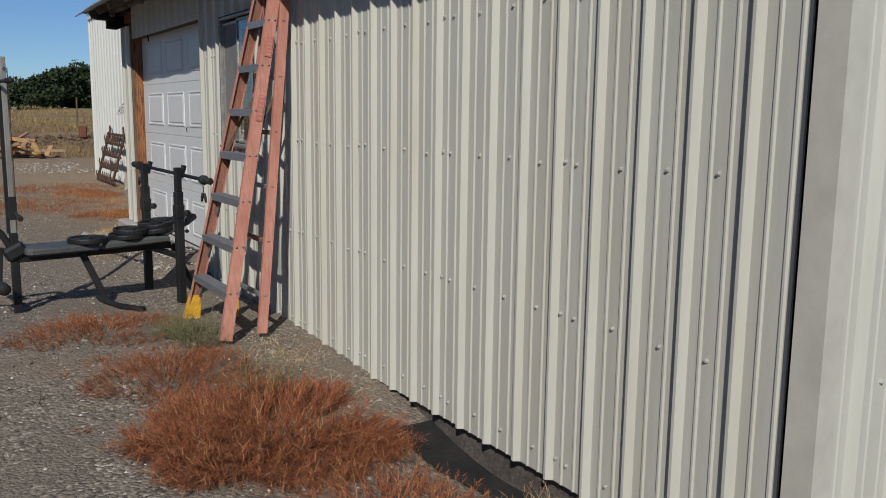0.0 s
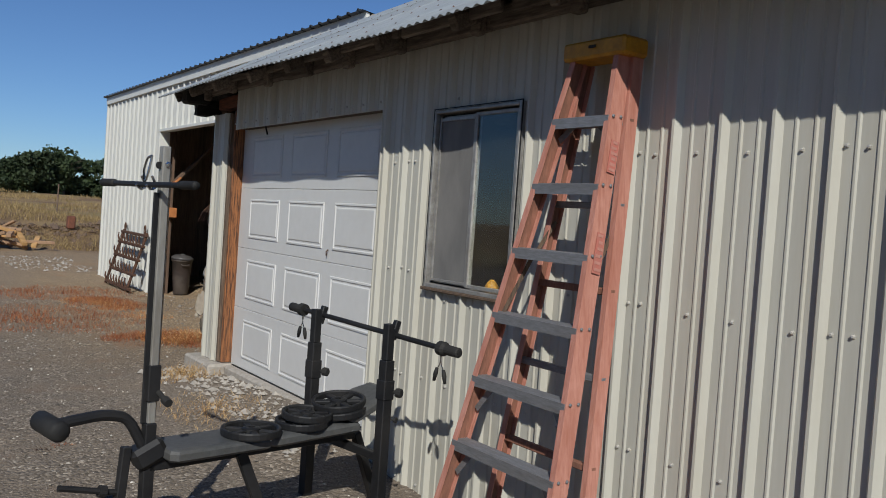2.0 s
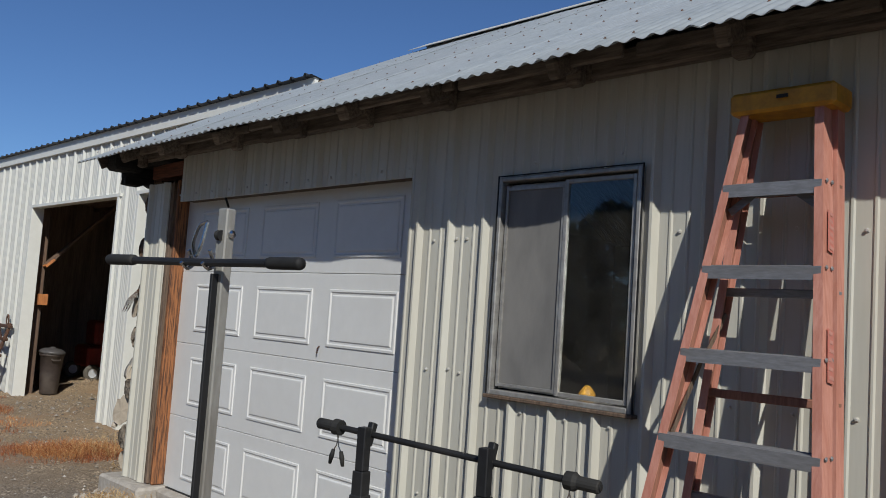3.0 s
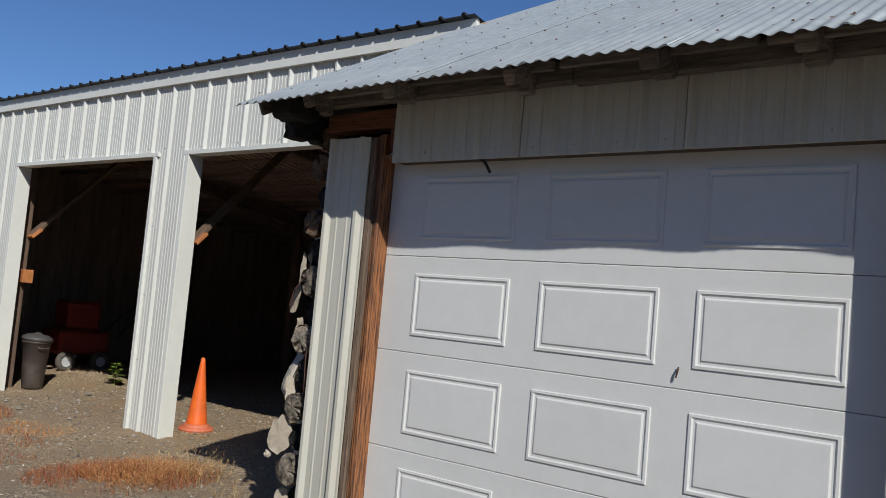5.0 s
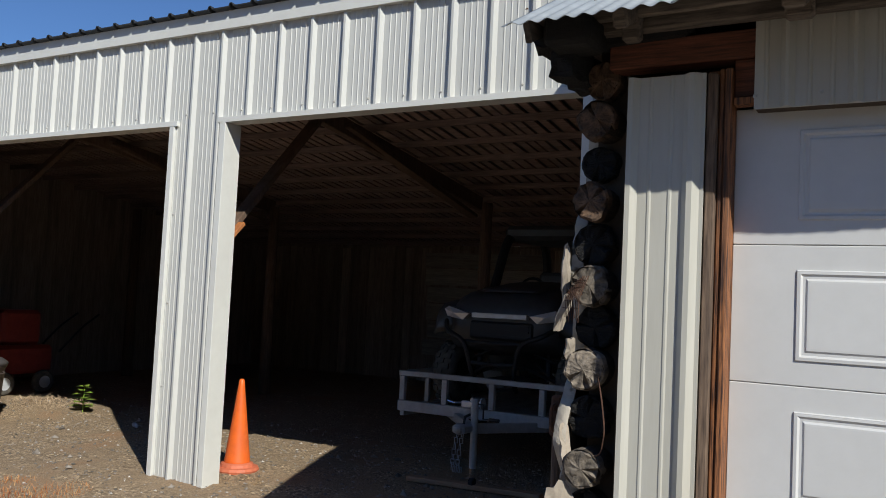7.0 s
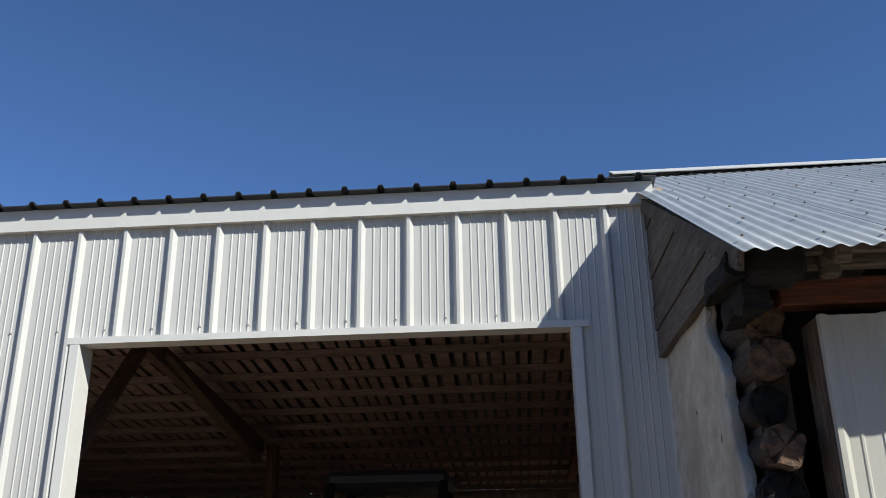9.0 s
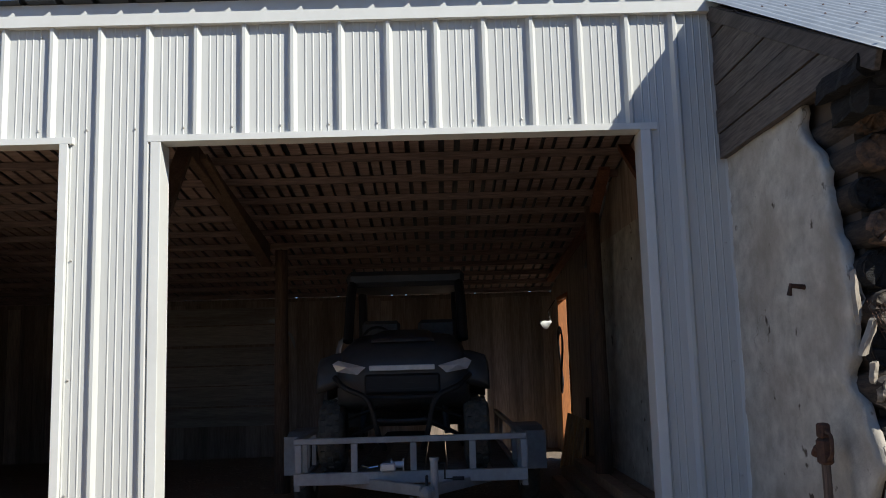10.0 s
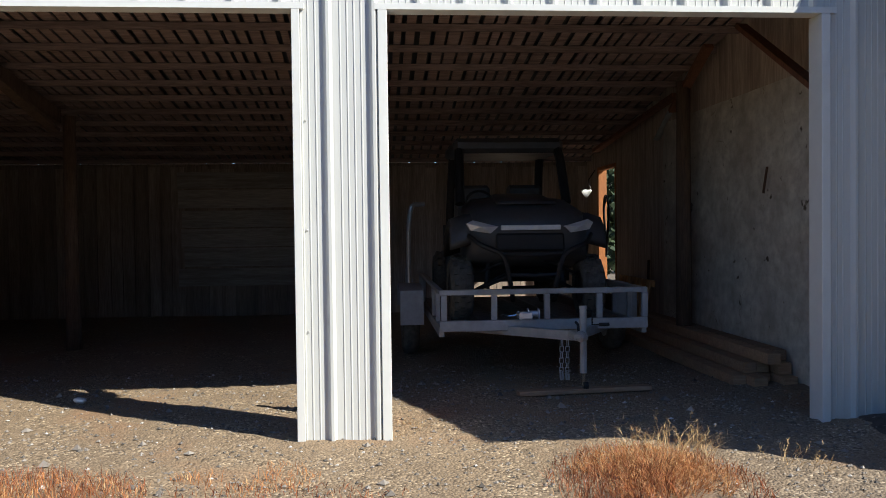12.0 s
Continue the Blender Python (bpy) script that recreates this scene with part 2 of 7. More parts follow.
LUMBER = mat("raw_lumber", (0.62, 0.37, 0.15), (0.44, 0.25, 0.10), 0.8, 0, 6, (1, 1, 1), 0.2, 0.004, (0.3, 0.2, 0.11), 1.2, 0.5, 0.2)
PLANK = mat("tan_plank", (0.42, 0.27, 0.16), (0.28, 0.17, 0.10), 0.85, 0, 9, (6, 0.8, 6), 0.4, 0.004, (0.2, 0.12, 0.08), 2, 0.5, 0.15)
STONE = mat("grey_stone", (0.36, 0.34, 0.31), (0.22, 0.205, 0.185), 0.9, 0, 25, bump=0.4, depth=0.006, vary=0.3)
WEED_RED = mat("rusty_dry_weed", (0.36, 0.115, 0.042), (0.12, 0.042, 0.02), 0.9, 0, 18, bump=0, stain=(0.46, 0.23, 0.10), stain_scale=8, stain_amount=0.6)
WEED_TAN = mat("tan_dry_grass", (0.56, 0.38, 0.17), (0.40, 0.25, 0.10), 0.9, 0, 6, bump=0, stain=(0.44, 0.2, 0.08), stain_scale=1.6, stain_amount=0.6)
WEED_ORANGE = mat("orange_dry_grass", (0.54, 0.235, 0.08), (0.38, 0.145, 0.05), 0.9, 0, 6, bump=0, stain=(0.60, 0.42, 0.19), stain_scale=3, stain_amount=0.7)
WEED_GREEN = mat("grey_green_weed", (0.20, 0.19, 0.085), (0.12, 0.12, 0.05), 0.9, 0, 6, bump=0)
LEAF = mat("fresh_leaf", (0.26, 0.36, 0.055), (0.16, 0.25, 0.035), 0.6, 0, 15, bump=0)
STRAW = mat("trampled_straw", (0.60, 0.45, 0.30), (0.36, 0.26, 0.16), 0.9, 0, 9, bump=0)
TREE_LEAF = mat("tree_leaf", (0.034, 0.055, 0.018), (0.015, 0.028, 0.009), 0.75, 0, 1.2, bump=0, stain=(0.045, 0.062, 0.02), stain_scale=0.3, stain_amount=0.5, vary=0.2)
BARK = mat("bark", (0.10, 0.078, 0.055), None, 0.9, 0, 8, (5, 5, 1), 0.6, 0.02)
FIELD_GRASS = mat("field_grass", (0.32, 0.225, 0.10), (0.19, 0.13, 0.058), 0.9, 0, 0.9, bump=0, stain=(0.24, 0.23, 0.085), stain_scale=0.12, stain_amount=0.6)
BRUSH_PLANT = mat("brown_brush", (0.24, 0.15, 0.085), (0.13, 0.08, 0.05), 0.9, 0, 3, bump=0, stain=(0.42, 0.28, 0.13), stain_scale=0.6, stain_amount=0.6)
INTERIOR = mat("dark_interior_board", (0.10, 0.075, 0.055), None, 0.9, 0, 6, (1, 1, 1), 0.3, 0.006)
DUSTY = mat("dusty_blind", (0.19, 0.185, 0.175), (0.155, 0.15, 0.143), 0.85, 0, 5, (1, 1.5, 0.6), 0.1, 0.003, (0.25, 0.238, 0.22), 2.5, 0.5)


def bladed(m, *stops):
    """Gives every blade or twig of a plant a colour of its own."""
    n, l = m.node_tree.nodes, m.node_tree.links
    geo = n.new("ShaderNodeNewGeometry")
    rp = ramp(n, stops)
    l.new(geo.outputs["Random Per Island"], rp.inputs[0])
    mx = n.new("ShaderNodeMix")
    mx.data_type = "RGBA"
    mx.inputs["Factor"].default_value = 0.7
    bsdf = n["Principled BSDF"]
    l.new(bsdf.inputs["Base Color"].links[0].from_socket, mx.inputs["A"])
    l.new(rp.outputs[0], mx.inputs["B"])
    l.new(mx.outputs["Result"], bsdf.inputs["Base Color"])


bladed(WEED_RED, (0.0, (0.05, 0.02, 0.012)), (0.45, (0.26, 0.076, 0.03)), (0.85, (0.45, 0.145, 0.056)), (1.0, (0.56, 0.36, 0.18)))
bladed(WEED_ORANGE, (0.0, (0.16, 0.055, 0.022)), (0.35, (0.42, 0.15, 0.05)), (0.75, (0.60, 0.27, 0.09)), (1.0, (0.72, 0.52, 0.26)))
bladed(WEED_TAN, (0.0, (0.18, 0.10, 0.045)), (0.5, (0.46, 0.28, 0.12)), (1.0, (0.70, 0.54, 0.30)))
bladed(WEED_GREEN, (0.0, (0.06, 0.06, 0.025)), (0.6, (0.18, 0.18, 0.075)), (1.0, (0.36, 0.31, 0.16)))
bladed(FIELD_GRASS, (0.0, (0.12, 0.08, 0.035)), (0.6, (0.30, 0.21, 0.09)), (1.0, (0.44, 0.33, 0.16)))
bladed(BRUSH_PLANT, (0.0, (0.06, 0.038, 0.022)), (0.6, (0.19, 0.12, 0.065)), (1.0, (0.36, 0.24, 0.12)))


def glass(name, dust, rough=0.02):
    m = bpy.data.materials.new(name)
    m.use_nodes = True
    n, l = m.node_tree.nodes, m.node_tree.links
    p = n["Principled BSDF"]
    p.inputs["Transmission Weight"].default_value = 1.0
    p.inputs["Roughness"].default_value = rough
    p.inputs["IOR"].default_value = 1.5
    p.inputs["Base Color"].default_value = (0.86, 0.9, 0.88, 1)
    film = n.new("ShaderNodeBsdfDiffuse")
    film.inputs["Color"].default_value = (0.5, 0.48, 0.45, 1)
    geo = n.new("ShaderNodeNewGeometry")
    tex = n.new("ShaderNodeTexNoise")
    tex.inputs["Scale"].default_value = 7.0
    tex.inputs["Detail"].default_value = 9.0
    l.new(geo.outputs["Position"], tex.inputs["Vector"])
    mr = n.new("ShaderNodeMapRange")
    mr.inputs["From Min"].default_value = 0.35
    mr.inputs["From Max"].default_value = 0.75
    mr.inputs["To Min"].default_value = dust * 0.6
    mr.inputs["To Max"].default_value = dust * 1.7
    l.new(tex.outputs[0], mr.inputs["Value"])
    mix = n.new("ShaderNodeMixShader")
    l.new(mr.outputs[0], mix.inputs[0])
    l.new(p.outputs[0], mix.inputs[1])
    l.new(film.outputs[0], mix.inputs[2])
    l.new(mix.outputs[0], n["Material Output"].inputs["Surface"])
    return m


GLASS_CLEAR = glass("window_glass", 0.014)
GLASS_DUSTY = glass("dusty_window_glass", 0.16, 0.08)


def ground_material():
    m = bpy.data.materials.new("gravel_and_field")
    m.use_nodes = True
    n, l = m.node_tree.nodes, m.node_tree.links
    bsdf = n["Principled BSDF"]
    geo = n.new("ShaderNodeNewGeometry")

    def noise_tex(scale, detail=6):
        t = n.new("ShaderNodeTexNoise")
        t.inputs["Scale"].default_value = scale
        t.inputs["Detail"].default_value = detail
        l.new(geo.outputs["Position"], t.inputs["Vector"])
        return t

    def mixc(fac, a, b, mode="MIX"):
        x = n.new("ShaderNodeMix")
        x.data_type, x.blend_type = "RGBA", mode
        if hasattr(fac, "is_linked"):
            l.new(fac, x.inputs["Factor"])
        else:
            x.inputs["Factor"].default_value = fac
        for sock, v in (("A", a), ("B", b)):
            if hasattr(v, "is_linked"):
                l.new(v, x.inputs[sock])
            else:
                x.inputs[sock].default_value = (*v, 1)
        return x.outputs["Result"]

    vor = n.new("ShaderNodeTexVoronoi")
    vor.inputs["Scale"].default_value = 55
    l.new(geo.outputs["Position"], vor.inputs["Vector"])
    vor2 = n.new("ShaderNodeTexVoronoi")
    vor2.inputs["Scale"].default_value = 130
    l.new(geo.outputs["Position"], vor2.inputs["Vector"])
    bw = n.new("ShaderNodeSeparateColor")
    l.new(vor.outputs["Color"], bw.inputs[0])
    pebble = ramp(n, [(0.0, (0.105, 0.09, 0.074)), (0.55, (0.22, 0.19, 0.155)), (0.9, (0.30, 0.262, 0.218)), (1.0, (0.52, 0.48, 0.42))])
    l.new(bw.outputs[0], pebble.inputs[0])
    bw2 = n.new("ShaderNodeSeparateColor")
    l.new(vor2.outputs["Color"], bw2.inputs[0])
    grit = ramp(n, [(0.0, (0.12, 0.10, 0.08)), (1.0, (0.28, 0.242, 0.198))])
    l.new(bw2.outputs[0], grit.inputs[0])
    pick = ramp(n, [(0.42, (0, 0, 0)), (0.6, (1, 1, 1))])
    l.new(noise_tex(2.2).outputs[0], pick.inputs[0])
    gravel = mixc(pick.outputs[0], pebble.outputs[0], grit.outputs[0])
    dirtmask = ramp(n, [(0.5, (0, 0, 0)), (0.68, (1, 1, 1))])
    l.new(noise_tex(0.55).outputs[0], dirtmask.inputs[0])
    dm = n.new("ShaderNodeMath")
    dm.operation = "MULTIPLY"
    dm.inputs[1].default_value = 0.65
    l.new(dirtmask.outputs[0], dm.inputs[0])
    yard = mixc(dm.outputs[0], gravel, (0.245, 0.205, 0.16))
    redmask = ramp(n, [(0.56, (0, 0, 0)), (0.7, (1, 1, 1))])
    l.new(noise_tex(1.1, 8).outputs[0], redmask.inputs[0])
    rm = n.new("ShaderNodeMath")
    rm.operation = "MULTIPLY"
    rm.inputs[1].default_value = 0.3
    l.new(redmask.outputs[0], rm.inputs[0])
    yard = mixc(rm.outputs[0], yard, (0.25, 0.13, 0.075))
    sep = n.new("ShaderNodeSeparateXYZ")
    l.new(geo.outputs["Position"], sep.inputs[0])
    tan = n.new("ShaderNodeMapRange")
    tan.inputs["From Min"].default_value = 10.0
    tan.inputs["From Max"].default_value = 13.5
    tan.inputs["To Max"].default_value = 0.75
    l.new(sep.outputs["Y"], tan.inputs["Value"])
    east = n.new("ShaderNodeMapRange")
    east.inputs["From Min"].default_value = 0.6
    east.inputs["From Max"].default_value = 2.6
    l.new(sep.outputs["X"], east.inputs["Value"])
    both = n.new("ShaderNodeMath")
    both.operation = "MULTIPLY"
    l.new(tan.outputs[0], both.inputs[0])
    l.new(east.outputs[0], both.inputs[1])
    yard = mixc(both.outputs[0], yard, mixc(1.0, yard, (1.66, 1.44, 1.08), "MULTIPLY"))
    wob = n.new("ShaderNodeMath")
    wob.operation = "MULTIPLY_ADD"
    wob.inputs[1].default_value = 5.0
    l.new(noise_tex(0.35).outputs[0], wob.inputs[0])
    l.new(sep.outputs["Y"], wob.inputs[2])
    far = n.new("ShaderNodeMapRange")
    far.inputs["From Min"].default_value = 31.5
    far.inputs["From Max"].default_value = 34
    l.new(wob.outputs[0], far.inputs["Value"])
    fieldramp = ramp(n, [(0.35, (0.15, 0.09, 0.05)), (0.5, (0.28, 0.185, 0.085)), (0.7, (0.22, 0.19, 0.085))])
    l.new(noise_tex(0.25, 8).outputs[0], fieldramp.inputs[0])
    yard = mixc(1.0, yard, (0.91, 0.85, 0.785), "MULTIPLY")
    col = mixc(far.outputs[0], yard, fieldramp.outputs[0])
    l.new(col, bsdf.inputs["Base Color"])
    bsdf.inputs["Roughness"].default_value = 0.93
    bp = n.new("ShaderNodeBump")
    bp.inputs["Strength"].default_value = 0.8
    bp.inputs["Distance"].default_value = 0.012
    inv = n.new("ShaderNodeMath")
    inv.operation = "SUBTRACT"
    inv.inputs[0].default_value = 1.0
    l.new(vor.outputs["Distance"], inv.inputs[1])
    l.new(inv.outputs[0], bp.inputs["Height"])
    bp2 = n.new("ShaderNodeBump")
    bp2.inputs["Strength"].default_value = 0.6
    bp2.inputs["Distance"].default_value = 0.03
    l.new(noise_tex(9, 8).outputs[0], bp2.inputs["Height"])
    l.new(bp.outputs[0], bp2.inputs["Normal"])
    l.new(bp2.outputs[0], bsdf.inputs["Normal"])
    return m


GROUND = ground_material()


# ---- builders ----
def thing(name, at, label, category, group="", kind=""):
    ob = new(name)
    ob.empty_display_size = 0.1
    ob.matrix_basis = at if isinstance(at, Matrix) else Matrix.Translation(at)
    return tagged(ob, label, category, group, kind)


def mesh_of(name, bm, material, smooth=False):
    me = bpy.data.meshes.new(name)
    bm.normal_update()
    bm.to_mesh(me)
    bm.free()
    me.materials.append(material)
    if smooth:
        me.polygons.foreach_set("use_smooth", [True] * len(me.polygons))
    return me


def part(name, bm, material, parent=None, label="", smooth=False, local=False):
    """One mesh object; its bmesh is in world places, or in the parent's own space when local."""
    me = bm if isinstance(bm, bpy.types.Mesh) else mesh_of(name, bm, material, smooth)
    ob = new(name, me)
    if parent:
        ob.parent = parent
        if not local:
            m = parent.matrix_basis.copy()
            if parent.parent:
                m = parent.parent.matrix_basis @ parent.matrix_parent_inverse @ m
            ob.matrix_parent_inverse = m.inverted()
    if label:
        ob["label"] = label
    return ob


def solo(name, bm, material, label, category, group="", kind="", smooth=False):
    return tagged(part(name, bm, material, smooth=smooth), label, category, group, kind)


def mesh_data(name, verts, faces, material, smooth=False):
    me = bpy.data.meshes.new(name)
    me.from_pydata(verts, [], faces)
    me.materials.append(material)
    if smooth:
        me.polygons.foreach_set("use_smooth", [True] * len(me.polygons))
    me.update()
    return me


def box(bm, x0, x1, y0, y1, z0, z1, bevel=0.0, m=None):
    v = [bm.verts.new(p) for p in ((x0, y0, z0), (x1, y0, z0), (x1, y1, z0), (x0, y1, z0), (x0, y0, z1), (x1, y0, z1), (x1, y1, z1), (x0, y1, z1))]
    f = [bm.faces.new([v[k] for k in q]) for q in ((0, 3, 2, 1), (4, 5, 6, 7), (0, 1, 5, 4), (1, 2, 6, 5), (2, 3, 7, 6), (3, 0, 4, 7))]
    if bevel:
        r = bmesh.ops.bevel(bm, geom=list({e for q in f for e in q.edges}), offset=bevel, segments=1, affect="EDGES")
        v = [x for x in v if x.is_valid] + [x for x in r["verts"]]
        v = list(dict.fromkeys(v))
    if m is not None:
        bmesh.ops.transform(bm, matrix=m, verts=v)
    return v


def boxes(*args, bevel=0.0):
    bm = bmesh.new()
    for a in args:
        box(bm, *a, bevel=bevel)
    return bm


def beam(bm, p0, p1, w, h, up=(0, 0, 1), bevel=0.0):
    """A squared bar from p0 to p1, w across and h along up."""
    p0, p1, up = Vector(p0), Vector(p1), Vector(up)
    z = (p1 - p0).normalized()
    x = up.cross(z)
    x = x.normalized() if x.length > 1e-4 else Vector((1, 0, 0))
    y = z.cross(x)
    m = Matrix((x, y, z)).transposed().to_4x4()
    m.translation = p0
    return box(bm, -w / 2, w / 2, -h / 2, h / 2, 0, (p1 - p0).length, bevel, m)


def tube(bm, pts, r, seg=10, cap=True):
    """A round tube along points; r may be one radius or one for each point."""
    pts = [Vector(p) for p in pts]
    rs = r if isinstance(r, (list, tuple)) else [r] * len(pts)
    rings = []
    side = None
    for k, p in enumerate(pts):
        d = (pts[min(k + 1, len(pts) - 1)] - pts[max(k - 1, 0)]).normalized()
        if side is None:
            side = d.orthogonal().normalized()
        side = (side - d * side.dot(d)).normalized()
        o = d.cross(side)
        rings.append([bm.verts.new(p + (side * math.cos(a) + o * math.sin(a)) * rs[k]) for a in (2 * math.pi * q / seg for q in range(seg))])
    for a, b in zip(rings, rings[1:]):
        for q in range(seg):
            bm.faces.new((a[q], a[(q + 1) % seg], b[(q + 1) % seg], b[q]))
    if cap:
        bm.faces.new(rings[0][::-1])
        bm.faces.new(rings[-1])
    return rings


def lathe(bm, centre, axis, profile, seg=20):
    """Turns (along, radius) pairs round an axis through centre."""
    c, ax = Vector(centre), Vector(axis).normalized()
    s = ax.orthogonal().normalized()
    o = ax.cross(s)
    rings = [[bm.verts.new(c + ax * h + (s * math.cos(a) + o * math.sin(a)) * max(r, 1e-4)) for a in (2 * math.pi * q / seg for q in range(seg))] for h, r in profile]
    for a, b in zip(rings, rings[1:]):
        for q in range(seg):
            bm.faces.new((a[q], a[(q + 1) % seg], b[(q + 1) % seg], b[q]))
    bm.faces.new(rings[0][::-1])
    bm.faces.new(rings[-1])
    return rings


def arc(points, n=6):
    """Rounds a polyline with a quadratic at each inner corner."""
    pts = [Vector(p) for p in points]
    out = [pts[0]]
    for a, b, c in zip(pts, pts[1:], pts[2:]):
        p, q = b.lerp(a, 0.35), b.lerp(c, 0.35)
        out += [p.lerp(b, k / n).lerp(b.lerp(q, k / n), k / n) for k in range(n + 1)]
    return out + [pts[-1]]


def smooth01(v, a, b):
    t = np.clip((np.asarray(v, float) - a) / (b - a), 0, 1)
    return t * t * (3 - 2 * t)


def extrude(bm, profile, p0, p1, across):
    """A closed profile of (across, off) pairs drawn from p0 to p1."""
    p0, p1 = Vector(p0), Vector(p1)
    z = (p1 - p0).normalized()
    x = Vector(across)
    x = (x - z * x.dot(z)).normalized()
    y = z.cross(x)
    rings = [[bm.verts.new(p + x * a + y * b) for a, b in profile] for p in (p0, p1)]
    n = len(profile)
    for k in range(n):
        bm.faces.new((rings[0][k], rings[0][(k + 1) % n], rings[1][(k + 1) % n], rings[1][k]))
    bm.faces.new(rings[0][::-1])
    bm.faces.new(rings[1])
    bmesh.ops.recalc_face_normals(bm, faces=bm.faces)


BLACK_GROUND = mat("black_ground_patch", (0.018, 0.017, 0.016), (0.009, 0.009, 0.009), 0.85, 0, 25, bump=0.5, depth=0.008, stain=(0.05, 0.046, 0.04), stain_scale=4)
DARK_SOIL = mat("dark_corner_soil", (0.07, 0.06, 0.053), (0.032, 0.028, 0.025), 0.92, 0, 18, bump=0.7, depth=0.012, stain=(0.11, 0.095, 0.08), stain_scale=5)
PALE_BOARD = mat("pale_old_board", (0.52, 0.47, 0.39), (0.34, 0.30, 0.25), 0.88, 0, 7, (8, 0.6, 8), 0.4, 0.006, (0.18, 0.15, 0.12), 1.2, 0.6, 0.2)


# ---- ground ----
def ground_z(x, y):
    x, y = np.asarray(x, float), np.asarray(y, float)
    z = 0.11 * smooth01(y, 3.2, 6.2) * (1 - smooth01(y, 8.6, 12.0))
    z = z + 0.12 * smooth01(x, 1.3, 2.2) * smooth01(y, 7.2, 8.0) * (1 - smooth01(y, 10.6, 11.6)) * (1 - smooth01(x, 2.6, 3.2))
    z = z - 0.05 * (1 - smooth01(y, 3.2, 4.4)) * smooth01(x, 1.2, 2.2) * (1 - smooth01(x, 3, 4))
    z = z - 0.10 * np.exp(-(((x - 2.22) / 0.3) ** 2 + ((y - 3.0) / 0.62) ** 2))
    z = z + 0.02 * np.sin(1.3 * x + 0.7 * y) * np.sin(0.9 * y - 0.5 * x)
    z = z + 0.10 * np.exp(-(((x - 3.62) / 0.34) ** 2 + ((y - 11.1) / 0.3) ** 2))
    z = z + 0.13 * np.exp(-(((x - 5.5) / 0.7) ** 2 + ((y - 19.0) / 0.6) ** 2))
    bank = smooth01(y, 31, 36) * (0.75 + 0.25 * np.sin(0.45 * x) * np.sin(0.3 * y + 1))
    z = z + 1.05 * bank + 0.9 * smooth01(y, 40, 110)
    return z


def spaced(a, b, step, reach):
    """Fine steps from a to b, then ever longer ones out to reach on both sides."""
    inner = list(np.arange(a, b + 1e-6, step))
    lo, hi, s = [], [], step
    while inner[0] - sum(lo) > -reach or inner[-1] + sum(hi) < reach:
        s *= 1.28
        lo.append(s)
        hi.append(s)
    left = inner[0] - np.cumsum(lo)
    right = inner[-1] + np.cumsum(hi)
    return np.concatenate([left[::-1], inner, right])


gx, gy = spaced(-2.0, 8.0, 0.08, 2500), spaced(0.0, 20.0, 0.08, 2500)
GX, GY = np.meshgrid(gx, gy)
rng = np.random.default_rng(4)
GZ = ground_z(GX, GY)
near = (np.abs(GX - 3) < 12) & (np.abs(GY - 10) < 16)
GZ = GZ + near * rng.normal(0, 0.0045, GZ.shape)
nx, ny = len(gx), len(gy)
gi = np.arange(nx * ny).reshape(ny, nx)
gfaces = np.stack([gi[:-1, :-1], gi[:-1, 1:], gi[1:, 1:], gi[1:, :-1]], -1).reshape(-1, 4)
ground = new("ground", mesh_data("ground", np.stack([GX, GY, GZ], -1).reshape(-1, 3).tolist(), gfaces.tolist(), GROUND, True))
tagged(ground, "grey gravel yard with dusty dirt, running into dry field", "ground", kind="structure")


# ---- sheet steel walls ----
def rib_profile(u0, u1, pitch, phase, h, base, top, minor):
    pts = {}
    k0, k1 = math.floor((u0 - phase) / pitch) - 1, math.ceil((u1 - phase) / pitch) + 1
    us, hs = [], []
    for k in range(k0, k1 + 1):
        c = phase + k * pitch
        for o, v in ((-base / 2, 0), (-top / 2, h), (top / 2, h), (base / 2, 0)):
            us.append(c + o)
            hs.append(v)
        fine = pitch > 0.3
        for q in (0.27, 0.425, 0.575, 0.73) if fine else (1 / 3, 2 / 3):
            w = 0.006 if fine else 0.010
            for o, v in ((-w, 0), (-w * 0.4, minor), (w * 0.4, minor), (w, 0)):
                us.append(c + pitch * q + o)
                hs.append(v)
    us, hs = np.array(us), np.array(hs)
    inside = (us > u0 + 1e-4) & (us < u1 - 1e-4)
    u = np.concatenate([[u0], us[inside], [u1]])
    return u, np.interp(u, us, hs)


def sheet(u0, u1, z0, z1, place, pitch, phase, h, base, top, minor, material, back=0.01):
    """A ribbed steel sheet; place(u, out, z) puts it into the world."""
    u, o = rib_profile(u0, u1, pitch, phase, h, base, top, minor)
    n = len(u)
    verts = [place(a, b, z) for z in (z0, z1) for a, b in zip(u, o)] + [place(a, -back, z) for z in (z0, z1) for a in u]
    faces = []
    for k in range(n - 1):
        faces.append((k, k + 1, n + k + 1, n + k))
        faces.append((2 * n + k + 1, 2 * n + k, 3 * n + k, 3 * n + k + 1))
        faces.append((k + 1, k, 2 * n + k, 2 * n + k + 1))
        faces.append((n + k, n + k + 1, 3 * n + k + 1, 3 * n + k))
    faces += [(0, n, 3 * n, 2 * n), (n - 1, 3 * n - 1, 4 * n - 1, 2 * n - 1)]
    me = mesh_data("steel_sheet", verts, faces, material)
    fix = bmesh.new()
    fix.from_mesh(me)
    bmesh.ops.recalc_face_normals(fix, faces=fix.faces)
    fix.to_mesh(me)
    fix.free()
    return me


